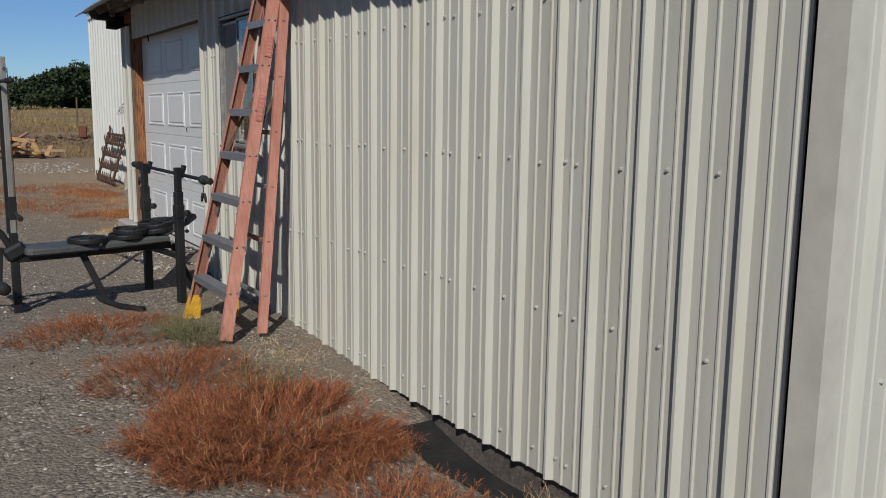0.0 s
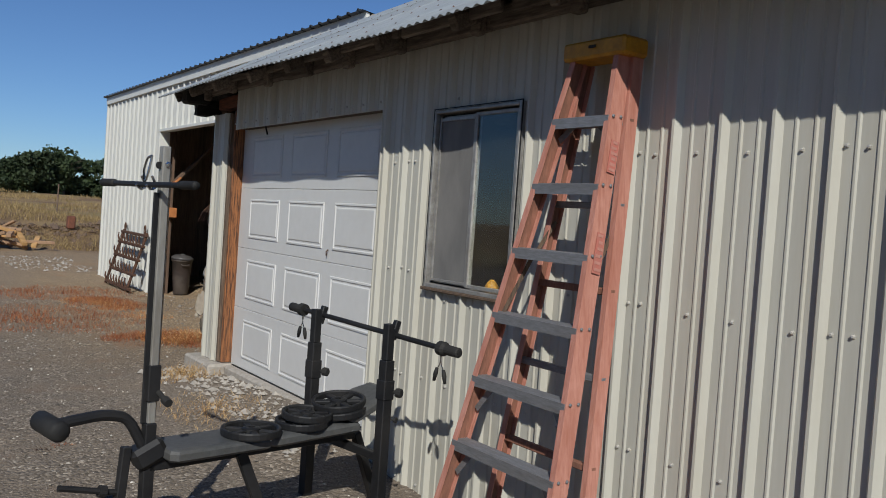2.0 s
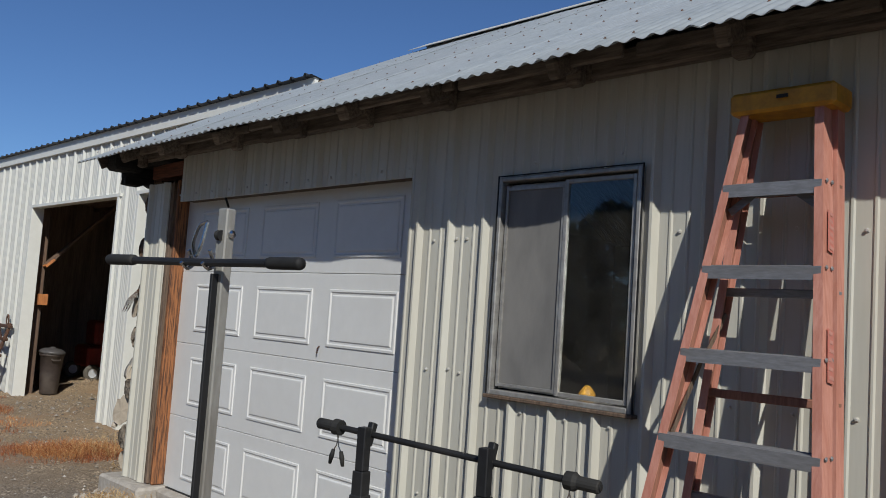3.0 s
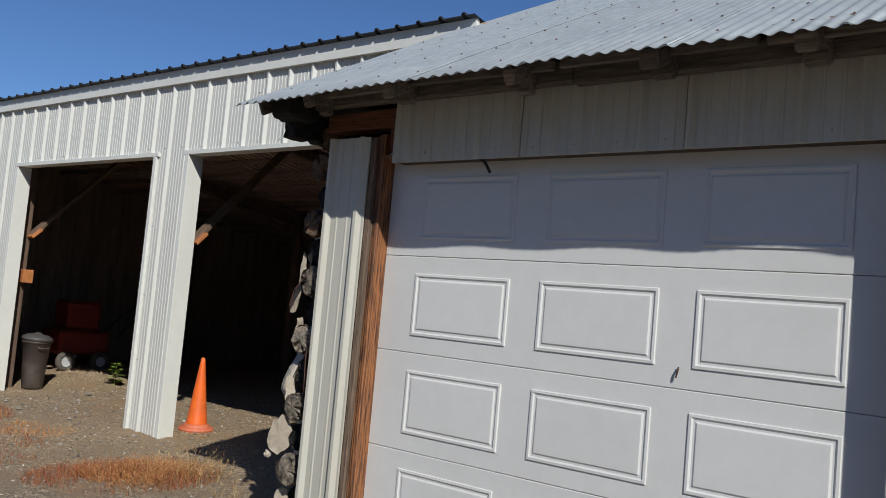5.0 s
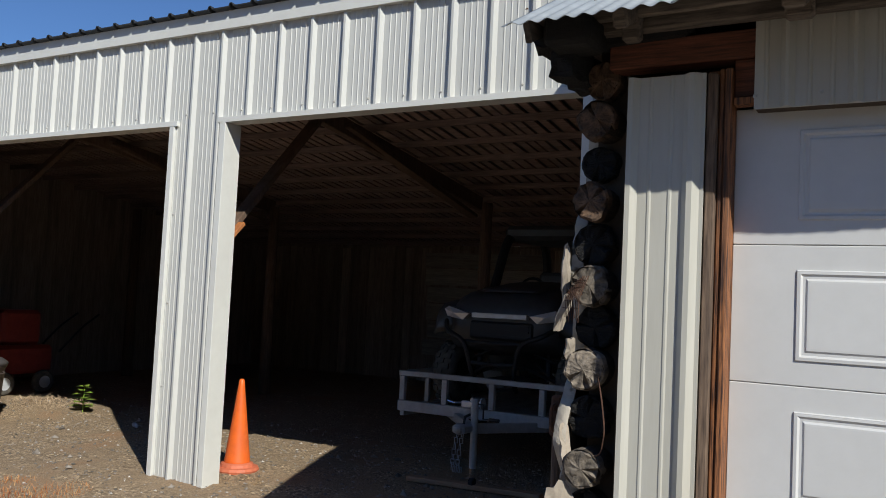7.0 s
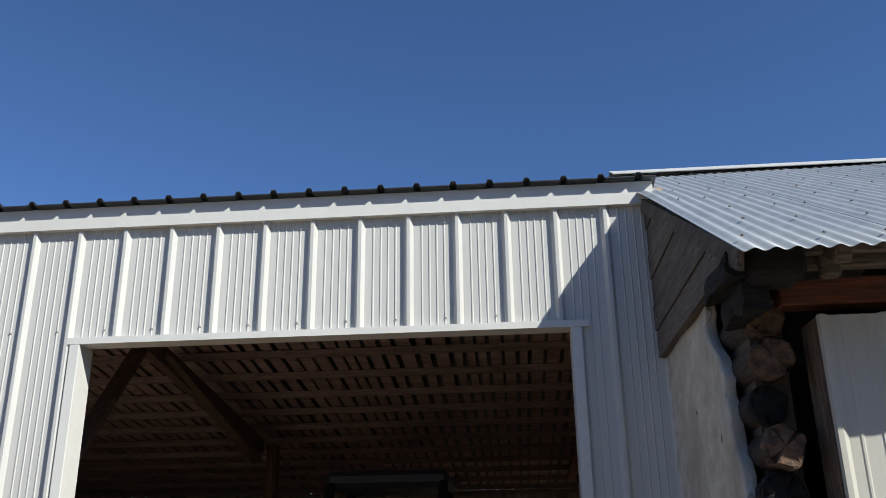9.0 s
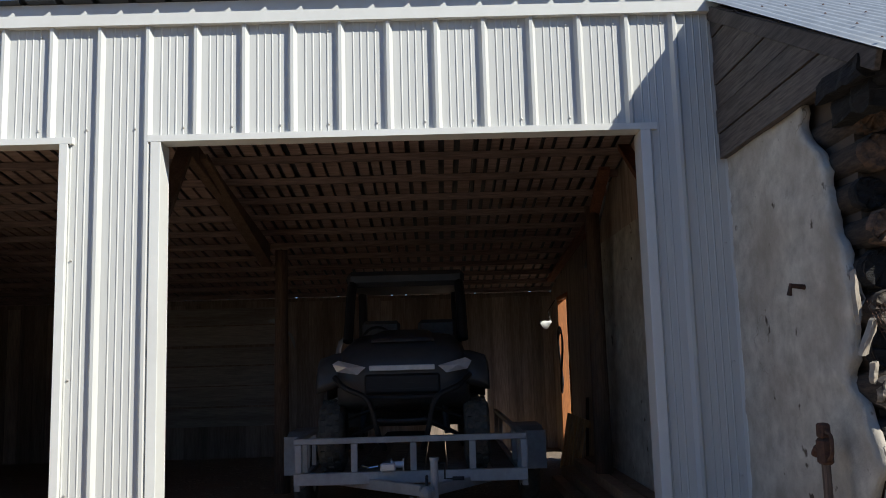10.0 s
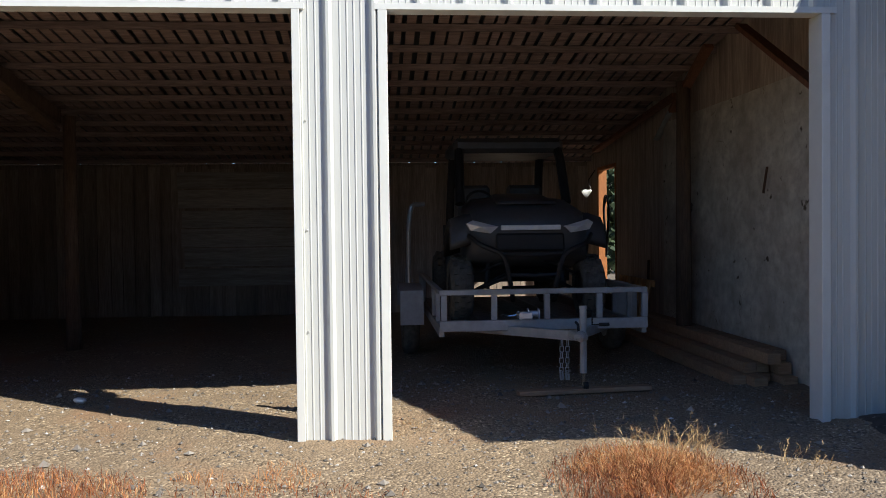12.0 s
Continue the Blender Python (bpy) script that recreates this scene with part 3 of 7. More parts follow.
SHOP_X, BARN_X = 2.275, 3.985
SHOP_RIB = dict(pitch=0.2335, phase=5.406, h=0.028, base=0.052, top=0.013, minor=0.006)
BARN_RIB = dict(pitch=0.3135, phase=13.475, h=0.032, base=0.062, top=0.02, minor=0.0042)


def shop_front(u, out, z):
    return (SHOP_X - out, u, z)


def shop_south(u, out, z):
    return (u, 1.365 - out, z)


def barn_front(u, out, z):
    return (BARN_X - out, u, z)


def strips(a, b, width):
    n = max(1, round((b - a) / width))
    return [(a + (b - a) * k / n, a + (b - a) * (k + 1) / n) for k in range(n)]


wall_shop = part("wall_shop_west", boxes(
    (2.292, 2.42, 1.40, 6.16, 0.06, 2.78), (2.292, 2.42, 6.16, 6.94, 0.06, 1.305), (2.292, 2.42, 6.16, 6.94, 2.32, 2.78),
    (2.292, 2.42, 6.94, 7.6, 0.06, 2.78), (2.292, 2.42, 7.6, 10.2, 2.39, 2.78)), INTERIOR)
tagged(wall_shop, "cream ribbed steel workshop wall with stained lower edge", "wall", kind="structure")
for a, b in ((1.486, 2.356), (2.356, 3.29), (3.29, 4.224), (4.224, 5.158), (5.158, 6.16)):
    part("steel_sheet", sheet(a, b, 0.02, 2.74, shop_front, material=CREAM, **SHOP_RIB), CREAM, wall_shop)
part("steel_sheet", sheet(6.16, 6.94, 0.02, 1.30, shop_front, material=CREAM, **SHOP_RIB), CREAM, wall_shop)
part("steel_sheet", sheet(6.16, 6.94, 2.325, 2.74, shop_front, material=CREAM, **SHOP_RIB), CREAM, wall_shop)
part("steel_sheet", sheet(6.94, 7.60, 0.02, 2.74, shop_front, material=CREAM, **SHOP_RIB), CREAM, wall_shop)
for a, b in strips(7.6, 10.2, 0.9):
    part("steel_sheet", sheet(a + 0.003, b - 0.003, 2.38, 2.74, shop_front, material=CREAM, **SHOP_RIB), CREAM, wall_shop)
wall_corner = part("wall_shop_corner", boxes((2.292, 2.45, 10.385, 10.7, 0.26, 2.53)), GREY_JAMB)
tagged(wall_corner, "narrow cream steel strip over the workshop corner post", "wall", kind="structure")
part("steel_sheet", sheet(10.38, 10.69, 0.26, 2.54, shop_front, material=CREAM, pitch=0.25, phase=10.43, h=0.024, base=0.07, top=0.022, minor=0.004), CREAM, wall_corner)
corner_trim = part("corner_trim", boxes((2.238, 2.29, 1.352, 1.446, 0.0, 2.74), (2.238, 2.33, 1.342, 1.352, 0.0, 2.74)), CREAM_TRIM)
tagged(corner_trim, "flat cream steel trim folded round the wall corner", "trim", kind="structure")
wall_south = part("wall_shop_south", boxes((2.292, 8.95, 1.38, 1.50, 0.0, 2.78)), INTERIOR)
tagged(wall_south, "cream ribbed steel end wall of the workshop", "wall", kind="structure")
for a, b in strips(2.335, 8.9, 0.94):
    part("steel_sheet", sheet(a, b, 0.02, 2.74, shop_south, material=CREAM, pitch=0.2345, phase=2.47, h=0.026, base=0.082, top=0.022, minor=0.004), CREAM, wall_south)
bm = bmesh.new()
for y in (1.38, 10.86):
    a = [bm.verts.new((x, y, z)) for x, z in ((2.2, 2.78), (8.95, 2.78), (5.4, 4.5))]
    b = [bm.verts.new((x, y + 0.1, z)) for x, z in ((2.2, 2.78), (8.95, 2.78), (5.4, 4.5))]
    bm.faces.new(a), bm.faces.new(b[::-1])
    for k in range(3):
        bm.faces.new((a[k], b[k], b[(k + 1) % 3], a[(k + 1) % 3]))
solo("wall_shop_gables", bm, OLD_WOOD, "dark board gables of the workshop", "wall", kind="structure")
solo("wall_shop_east", boxes((8.82, 8.95, 1.5, 10.86, 0, 2.78)), INTERIOR, "plain back wall of the workshop", "wall", kind="structure")
solo("floor_shop", boxes((2.45, 8.82, 1.5, 10.75, 0.05, 0.22)), CONCRETE, "bare concrete workshop floor", "floor", kind="structure")
# Near-black strip laid just over the ground along the wall foot.
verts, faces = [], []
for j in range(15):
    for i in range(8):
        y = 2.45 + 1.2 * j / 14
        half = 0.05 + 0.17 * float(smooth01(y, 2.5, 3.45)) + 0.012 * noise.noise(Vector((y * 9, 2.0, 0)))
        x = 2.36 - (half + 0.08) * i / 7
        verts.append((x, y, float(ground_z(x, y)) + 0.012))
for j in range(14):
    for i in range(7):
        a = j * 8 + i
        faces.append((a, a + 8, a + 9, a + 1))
stain = new("soil_stain", mesh_data("soil_stain", verts, faces, BLACK_GROUND, True))
tagged(stain, "black patch of ground along the wall foot", "soil", kind="structure")
# Low mound coloured far darker than the yard ground round it.
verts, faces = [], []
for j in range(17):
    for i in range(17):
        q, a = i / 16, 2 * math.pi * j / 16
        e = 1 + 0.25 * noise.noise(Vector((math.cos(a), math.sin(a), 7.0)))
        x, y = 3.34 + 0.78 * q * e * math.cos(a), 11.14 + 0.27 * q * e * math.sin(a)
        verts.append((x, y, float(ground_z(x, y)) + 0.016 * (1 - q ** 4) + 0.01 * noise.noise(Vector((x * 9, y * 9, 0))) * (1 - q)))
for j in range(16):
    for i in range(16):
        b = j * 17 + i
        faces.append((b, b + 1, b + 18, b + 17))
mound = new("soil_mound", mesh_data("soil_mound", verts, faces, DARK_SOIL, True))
tagged(mound, "dark soil banked at the barn corner", "soil", kind="structure")
solo("sill_beam", boxes((2.31, 2.45, 1.6, 7.6, -0.2, 0.06)), OLD_WOOD, "dark timber sill under the steel wall", "trim", kind="structure")

# screws of the steel sheets
bm = bmesh.new()
lathe(bm, (0, 0, 0), (-1, 0, 0), [(0, 0.0092), (0.003, 0.0092), (0.003, 0.0068), (0.010, 0.0064), (0.011, 0.004)], 6)
screw_mesh = mesh_of("screw", bm, SCREW)


def screw(parent, x, y, z):
    s = part("screw", screw_mesh, SCREW, parent)
    s.matrix_basis = Matrix.Translation((x, y, z))


for z in (0.12, 0.755, 1.385, 2.035):
    for k in range(-16, 10):
        y = 5.406 + 0.2335 * k + 0.117
        if 6.13 < y < 6.97 and z > 1.25 or y > 7.58 or y < 1.5:
            continue
        screw(wall_shop, SHOP_X, y + random.uniform(-0.012, 0.012), z + random.uniform(-0.01, 0.01))
        if k % 4 == 3:
            screw(wall_shop, SHOP_X, y + 0.075, z + 0.005)
for k in range(9, 21):
    screw(wall_shop, SHOP_X, 5.406 + 0.2335 * k + 0.117, 2.43)
for z in (0.75, 1.385, 2.035):
    for k in range(8):
        s = part("screw", screw_mesh, SCREW, wall_south)
        s.matrix_basis = Matrix.Translation((2.59 + 0.2345 * k, 1.365, z)) @ Matrix.Rotation(radians(90), 4, "Z")
for y in (6.27, 6.5, 6.75):
    screw(wall_shop, SHOP_X, y, 1.235)
    screw(wall_shop, SHOP_X, y, 2.385)

# ---- workshop roof ----
EAVE, RIDGE = Vector((1.84, 0, 2.70)), Vector((5.4, 0, 4.58))


def corrugated(y0, y1, foot, crown, pitch=0.0735, amp=0.0065, lift=0.0, ragged=0.0):
    """A corrugated sheet from foot to crown, running down the slope between y0 and y1."""
    n = max(2, round((y1 - y0) / pitch * 8))
    run = (crown - foot)
    nrm = Vector((-run.z, 0, run.x)).normalized()
    if nrm.z < 0:
        nrm = -nrm
    rows = [0.0, 0.12, 0.5, 1.0]
    verts, faces = [], []
    for layer in (0.0, -0.0025):
        for q in rows:
            for k in range(n + 1):
                y = y0 + (y1 - y0) * k / n
                rag = ragged * noise.noise(Vector((y * 1.7, 3.1, 0))) + 0.007 * (5.5 - y) if q == 0 else 0.0
                sag = 0.02 * noise.noise(Vector((y * 0.5, q * 2, 5.0)))
                p = foot + run * (q + rag / run.length) + nrm * (amp * math.cos(2 * math.pi * y / pitch) + layer + lift + sag)
                verts.append((p.x, y, p.z))
    w, r = n + 1, len(rows)
    for layer in (0, 1):
        off = layer * w * r
        for j in range(r - 1):
            for k in range(n):
                a = off + j * w + k
                f = (a, a + 1, a + w + 1, a + w)
                faces.append(f if layer == 0 else f[::-1])
    for k in range(n):
        faces.append((k + 1, k, w * r + k, w * r + k + 1))
    for j in range(r - 1):
        a, b = j * w, w * r + j * w
        faces.append((a, a + w, b + w, b))
        a, b = a + n, b + n
        faces.append((a + w, a, b, b + w))
    return mesh_data("roof_sheet", verts, faces, GALV, True)


roof_shop = part("roof_shop", boxes((5.33, 5.47, 1.22, 11.0, 4.50, 4.54)), OLD_WOOD)
tagged(roof_shop, "weathered galvanised corrugated roof with nail heads", "roof", kind="structure")
for k, (a, b) in enumerate(strips(1.05, 11.05, 0.66)):
    lift = 0.004 * (k % 2)
    part("roof_sheet", corrugated(a - 0.02, b + 0.02, EAVE, RIDGE, lift=lift, ragged=0.035), GALV, roof_shop, smooth=True)
part("roof_sheet", corrugated(1.05, 11.05, Vector((9.1, 0, 2.62)), RIDGE), GALV, roof_shop, smooth=True)
bm = bmesh.new()
beam(bm, (5.28, 1.2, 4.56), (5.28, 11.04, 4.56), 0.28, 0.006, up=(-0.53, 0, 1))
beam(bm, (5.52, 1.2, 4.56), (5.52, 11.04, 4.56), 0.28, 0.006, up=(0.53, 0, 1))
part("ridge_cap", bm, WHITE_STEEL, roof_shop)
slope = (RIDGE - EAVE)
nrm = Vector((-slope.z, 0, slope.x)).normalized()
nv, nf = [], []
for q in (0.035, 0.16, 0.29, 0.42, 0.55, 0.68, 0.81, 0.93):
    y = 1.25 + (q * 7 % 0.2)
    while y < 11.0:
        yy = round(y / 0.0735) * 0.0735
        p = EAVE + slope * (q + random.uniform(-0.006, 0.006)) + nrm * 0.014
        b0 = len(nv)
        for dx, dy, dz in ((-0.009, 0, 0), (0, -0.009, 0), (0.009, 0, 0), (0, 0.009, 0), (0, 0, 0.008)):
            nv.append((p.x + dx, yy + dy, p.z + dx * 0.528 + dz))
        nf += [(b0, b0 + 1, b0 + 4), (b0 + 1, b0 + 2, b0 + 4), (b0 + 2, b0 + 3, b0 + 4), (b0 + 3, b0, b0 + 4)]
        y += random.choice((0.22, 0.22, 0.295, 0.147))
nails = part("roof_nails", mesh_data("roof_nails", nv, nf, RUST), RUST, roof_shop)
nails["kind"] = "stuff"

eave_frame = part("eave_beam", bmesh.new(), EAVE_WOOD)
bm = bmesh.new()
for a, b in ((1.3, 3.9), (3.9, 6.4), (6.4, 9.0), (9.0, 11.0)):
    z = 2.768 + random.uniform(-0.008, 0.008)
    beam(bm, (2.212, a, z), (2.212, b, z + random.uniform(-0.01, 0.01)), 0.06, 0.11, bevel=0.01)
eave_frame.data = mesh_of("eave_beam", bm, EAVE_WOOD)
tagged(eave_frame, "rough weathered split eave beam along the wall top", "beam", kind="structure")
y = 1.55
while y < 10.8:
    bm = bmesh.new()
    w = random.uniform(0.06, 0.095)
    beam(bm, (1.99, y, 2.705), (2.6, y + random.uniform(-0.02, 0.02), 3.012), w, 0.085, bevel=0.012)
    box(bm, 2.13, 2.19, y - w * 0.6, y + w * 0.6, 2.665 + random.uniform(-0.01, 0.015), 2.79, 0.012)
    part("rafter_tail", bm, EAVE_WOOD, eave_frame)
    y += random.uniform(0.62, 0.82)
for a, b in strips(1.3, 11.0, 0.95):
    bm = bmesh.new()
    z = 2.775 + random.uniform(-0.012, 0.012)
    x = random.uniform(2.07, 2.15)
    beam(bm, (x, a + 0.02, z), (x + random.uniform(-0.02, 0.02), b - 0.02, z + random.uniform(-0.015, 0.015)), 0.03, random.uniform(0.05, 0.08), bevel=0.006)
    part("eave_board", bm, EAVE_WOOD, eave_frame)

# gable boards and rake board on the north end
gable = part("gable_cladding", boxes((2.35, 3.96, 10.93, 10.985, 2.76, 2.80)), OLD_WOOD)
tagged(gable, "dark weathered horizontal gable boards", "cladding", kind="structure")
z = 2.745
k = 0
while z < 3.68:
    lo, hi = z + 0.004, z + 0.158
    y0, y1 = 10.985 - 0.004 * (k % 2), 11.03 + 0.006 * (k % 2)
    bm = bmesh.new()
    extrude(bm, [(3.97, lo), (3.97, hi), (min(3.95, 1.90 + (hi - 2.70) / 0.528), hi), (min(3.95, 1.90 + (lo - 2.70) / 0.528), lo)], (0, y0, 0), (0, y1, 0), (1, 0, 0))
    for v in bm.verts:
        v.co.z = abs(v.co.z)
    part("board", bm, OLD_WOOD, gable)
    z += 0.163
    k += 1
bm = bmesh.new()
beam(bm, (1.98, 11.034, 2.69), (4.1, 11.034, 3.80), 0.028, 0.09, bevel=0.004)
part("rake_board", bm, OLD_WOOD, gable)

# ---- log wall with plaster ----
log_wall = part("wall_shop_north", boxes((2.5, 8.9, 10.76, 10.9, 0.0, 2.8)), INTERIOR)
tagged(log_wall, "old log wall under broken plaster", "wall", kind="structure")
for k, z in enumerate((0.16, 0.345, 0.53, 0.72, 0.91, 1.115, 1.32, 1.50, 1.68, 1.86, 2.04, 2.22, 2.40, 2.58)):
    r = random.uniform(0.08, 0.092)
    x0 = (2.33 if k % 2 == 0 else 2.42) + random.uniform(-0.03, 0.03)
    cy, cz = 10.86 + random.uniform(-0.015, 0.015), z
    bm = bmesh.new()
    tube(bm, [(x0, cy, cz), (x0 + 0.05, cy, cz), (3.1, cy + 0.01, cz), (4.0, cy, cz), (8.8, cy, cz)], [r * 0.96, r, r * 1.02, r, r], 14, cap=False)
    for v in bm.verts:
        d = 0.014 * noise.noise(v.co * 9 + Vector((k * 3.0, 0, 0)))
        v.co.y += d
        v.co.z += 0.8 * d
    log = part("log", bm, LOG_WOOD, log_wall, smooth=True)
    bm = bmesh.new()
    c = bm.verts.new((x0 - 0.004, cy, cz))
    rings = []
    split = [random.randrange(32) for q in range(3)]
    for q, dx in ((0.2, -0.003), (0.45, 0.0), (0.7, 0.001), (0.88, 0.0), (1.0, 0.008), (1.04, 0.05)):
        ring = []
        for s in range(32):
            a = 2 * math.pi * s / 32
            w = Vector((math.cos(a) * 1.3, math.sin(a) * 1.3, k * 2.7))
            out = r * q * (1 + 0.17 * noise.noise(w) + 0.07 * noise.noise(w * 4))
            crack = 0.03 * q if s in split else 0.0
            ring.append(bm.verts.new((x0 + dx + crack + 0.018 * q * noise.noise(w * 2 + Vector((q * 3, 0, 0))), cy + math.cos(a) * out, cz + math.sin(a) * out)))
        rings.append(ring)
    for s in range(32):
        bm.faces.new((c, rings[0][(s + 1) % 32], rings[0][s]))
        for a, b in zip(rings, rings[1:]):
            bm.faces.new((a[s], a[(s + 1) % 32], b[(s + 1) % 32], b[s]))
    if k in (10, 12, 13):
        part("cut_end", bm, LOG_BROWN, log, "dark brown sawn log end")
    elif k % 2:
        part("cut_end", bm, CHAR, log, "charred black log end")
    else:
        part("cut_end", bm, LOG_END, log, "cracked grey-brown sawn log end")
bm = bmesh.new()
beam(bm, (2.12, 10.78, 2.70), (2.12, 10.98, 2.70), 0.22, 0.13, bevel=0.02)
beam(bm, (2.33, 10.45, 2.77), (2.33, 11.0, 2.75), 0.16, 0.12, bevel=0.03)
part("plate_log_end", bm, CHAR, log_wall, "charred plate log end")
for y0, y1, z0, z1, x0 in ((10.98, 11.06, 2.66, 2.76, 2.10), (10.90, 11.0, 2.55, 2.69, 2.15)):
    bm = bmesh.new()
    box(bm, x0, 2.5, y0, y1, z0, z1)
    bmesh.ops.subdivide_edges(bm, edges=list(bm.edges), cuts=5, use_grid_fill=True)
    for v in bm.verts:
        e = v.co * 14
        v.co += 0.028 * Vector((noise.noise(e), noise.noise(e + Vector((5, 0, 0))), noise.noise(e + Vector((0, 9, 0)))))
    part("charred_beam_end", bm, CHAR, log_wall, "black charred splintered beam end")


def ragged_edge(z):
    """How far the broken plaster reaches towards the front corner at a height."""
    e = np.interp(z, [0.0, 0.3, 0.55, 0.8, 1.0, 1.15, 1.35, 1.6, 1.75, 1.95, 2.15, 2.4, 2.6, 2.8], [2.55, 2.5, 2.42, 2.40, 2.24, 2.30, 2.47, 2.42, 2.33, 2.40, 2.50, 2.56, 2.72, 2.75])
    return e + 0.09 + 0.05 * noise.noise(Vector((z * 9, 1.3, 0))) + 0.03 * noise.noise(Vector((z * 27, 4.3, 0)))


zs = np.arange(-0.05, 2.80, 0.035)
us = np.concatenate([np.linspace(0, 0.3, 14), np.linspace(0.34, 1, 22)])
verts, faces = [], []
for z in zs:
    e = ragged_edge(z)
    for u in us:
        x = e + u * (8.9 - e) if u > 0.3 else e + u * (8.9 - e) * 0.6
        flare = 0.006 * max(0, 1 - u * 18)
        y = 10.985 + 0.010 * noise.noise(Vector((x * 1.6, z * 1.6, 0))) + 0.010 * noise.noise(Vector((x * 6, z * 6, 3))) + 0.005 * noise.noise(Vector((x * 15, z * 15, 6))) + flare
        verts.append((x, y, z))
nu, nz = len(us), len(zs)
for j in range(nz - 1):
    for i in range(nu - 1):
        a = j * nu + i
        faces.append((a, a + nu, a + nu + 1, a + 1))
base = len(verts)
for j, z in enumerate(zs):
    x, y, _ = verts[j * nu]
    verts.append((x + 0.02, y - 0.05, z))
for j in range(nz - 1):
    faces.append((j * nu, base + j, base + j + 1, (j + 1) * nu))
part("plaster_coat", mesh_data("plaster_coat", verts, faces, PLASTER, True), PLASTER, log_wall, "stained tan plaster coat with a broken edge", smooth=True)


def plaster_shard(x, y, z, w, h, lean, seed):
    """A thin ragged flake of plaster that still clings to the wall's front corner."""
    r = random.Random(seed)
    m = Matrix.Translation((x, y, z)) @ Matrix.Rotation(lean, 4, "X") @ Matrix.Rotation(r.uniform(0.5, 0.9), 4, "Z") @ Matrix.Rotation(r.uniform(-0.15, 0.15), 4, "Y")
    bm = bmesh.new()
    front, back = [], []
    for k in range(18):
        a = 2 * math.pi * k / 18
        q = (0.72 + 0.3 * r.random()) / max(abs(math.cos(a)), abs(math.sin(a))) ** 0.5
        p = Vector((0, math.cos(a) * w / 2 * q, math.sin(a) * h / 2 * q))
        front.append(bm.verts.new(m @ (p + Vector((-0.011 + r.uniform(-0.004, 0.004), 0, 0)))))
        back.append(bm.verts.new(m @ (p * 0.94 + Vector((0.012, 0, 0)))))
    c0, c1 = bm.verts.new(m @ Vector((-0.018, 0, 0))), bm.verts.new(m @ Vector((0.014, 0, 0)))
    for k in range(18):
        q = (k + 1) % 18
        bm.faces.new((c0, front[q], front[k]))
        bm.faces.new((c1, back[k], back[q]))
        bm.faces.new((front[k], front[q], back[q], back[k]))
    bmesh.ops.recalc_face_normals(bm, faces=bm.faces)
    part("plaster_shard", bm, SHARD, log_wall)


plaster_shard(2.33, 10.96, 0.72, 0.15, 0.27, 0.12, 1)
plaster_shard(2.36, 10.95, 0.99, 0.055, 0.22, -0.1, 2)
plaster_shard(2.38, 10.955, 0.87, 0.03, 0.10, 0.2, 3)
plaster_shard(2.37, 10.985, 1.56, 0.05, 0.20, 0.3, 4)
plaster_shard(2.42, 11.0, 1.74, 0.04, 0.26, 0.05, 5)
plaster_shard(2.38, 10.95, 0.34, 0.09, 0.18, 0.0, 7)
plaster_shard(2.31, 11.03, 0.60, 0.05, 0.05, 0.6, 8)
plaster_shard(2.40, 10.96, 1.40, 0.05, 0.12, 0.1, 9)
bm = bmesh.new()
for k in range(9):
    y = 10.86 + 0.012 * k
    tube(bm, [(2.33 + 0.01 * k, y, 1.72), (2.24 + 0.012 * k, y + 0.004, 1.62), (2.2 + 0.012 * k, y - 0.01, 1.52 + 0.01 * (k % 3))], 0.0018, 4)
for k in range(5):
    tube(bm, [(2.31 - 0.02 * k, 10.86, 1.70 - 0.03 * k), (2.38 - 0.02 * k, 10.96, 1.70 - 0.03 * k)], 0.0018, 4)
part("wire_mesh", bm, RUST, log_wall, "rusty torn plaster netting")
solo("footing", boxes((2.16, 2.75, 10.22, 10.9, -0.1, 0.255), (2.31, 2.60, 7.5, 10.25, -0.1, 0.245), bevel=0.02), CONCRETE, "crumbling pale concrete footing under the doorway", "footing", kind="structure")

# ---- garage door ----
door = thing("door_garage", (2.38, 8.95, 0.25), "closed white sectional garage door with raised panels", "door", kind="structure")
DOOR_Z = [0.25, 0.785, 1.325, 1.865, 2.41]
for z0, z1 in zip(DOOR_Z, DOOR_Z[1:]):
    bm = bmesh.new()
    box(bm, 2.397, 2.44, 7.60, 10.285, z0 + 0.0012, z1 - 0.0012, 0.003)
    section = part("door_section", bm, DOOR_WHITE, door)
    for y0, y1 in ((7.78, 8.41), (8.585, 9.225), (9.405, 10.045)):
        a, b = z0 + 0.095, z1 - 0.095
        bm = bmesh.new()
        rings = []
        for inset, out in ((0, -0.002), (0.004, 0.007), (0.016, 0.008), (0.024, 0.001), (0.034, 0.001), (0.042, 0.007), (0.05, 0.0075)):
            rings.append([bm.verts.new((2.397 - out, yy, zz)) for yy, zz in ((y0 + inset, a + inset), (y1 - inset, a + inset), (y1 - inset, b - inset), (y0 + inset, b - inset))])
        for p, q in zip(rings, rings[1:]):
            for s in range(4):
                bm.faces.new((p[s], q[s], q[(s + 1) % 4], p[(s + 1) % 4]))
        bm.faces.new(rings[-1][::-1])
        part("raised_panel", bm, DOOR_WHITE, section)
bm = bmesh.new()
box(bm, 2.385, 2.42, 7.60, 10.285, 0.235, 0.252)
part("bottom_seal", bm, BLACK_RUBBER, door)
bm = bmesh.new()
tube(bm, arc([(2.385, 9.74, 2.405), (2.31, 9.64, 2.40), (2.295, 9.56, 2.37), (2.295, 9.52, 2.31)]), 0.008, 6)
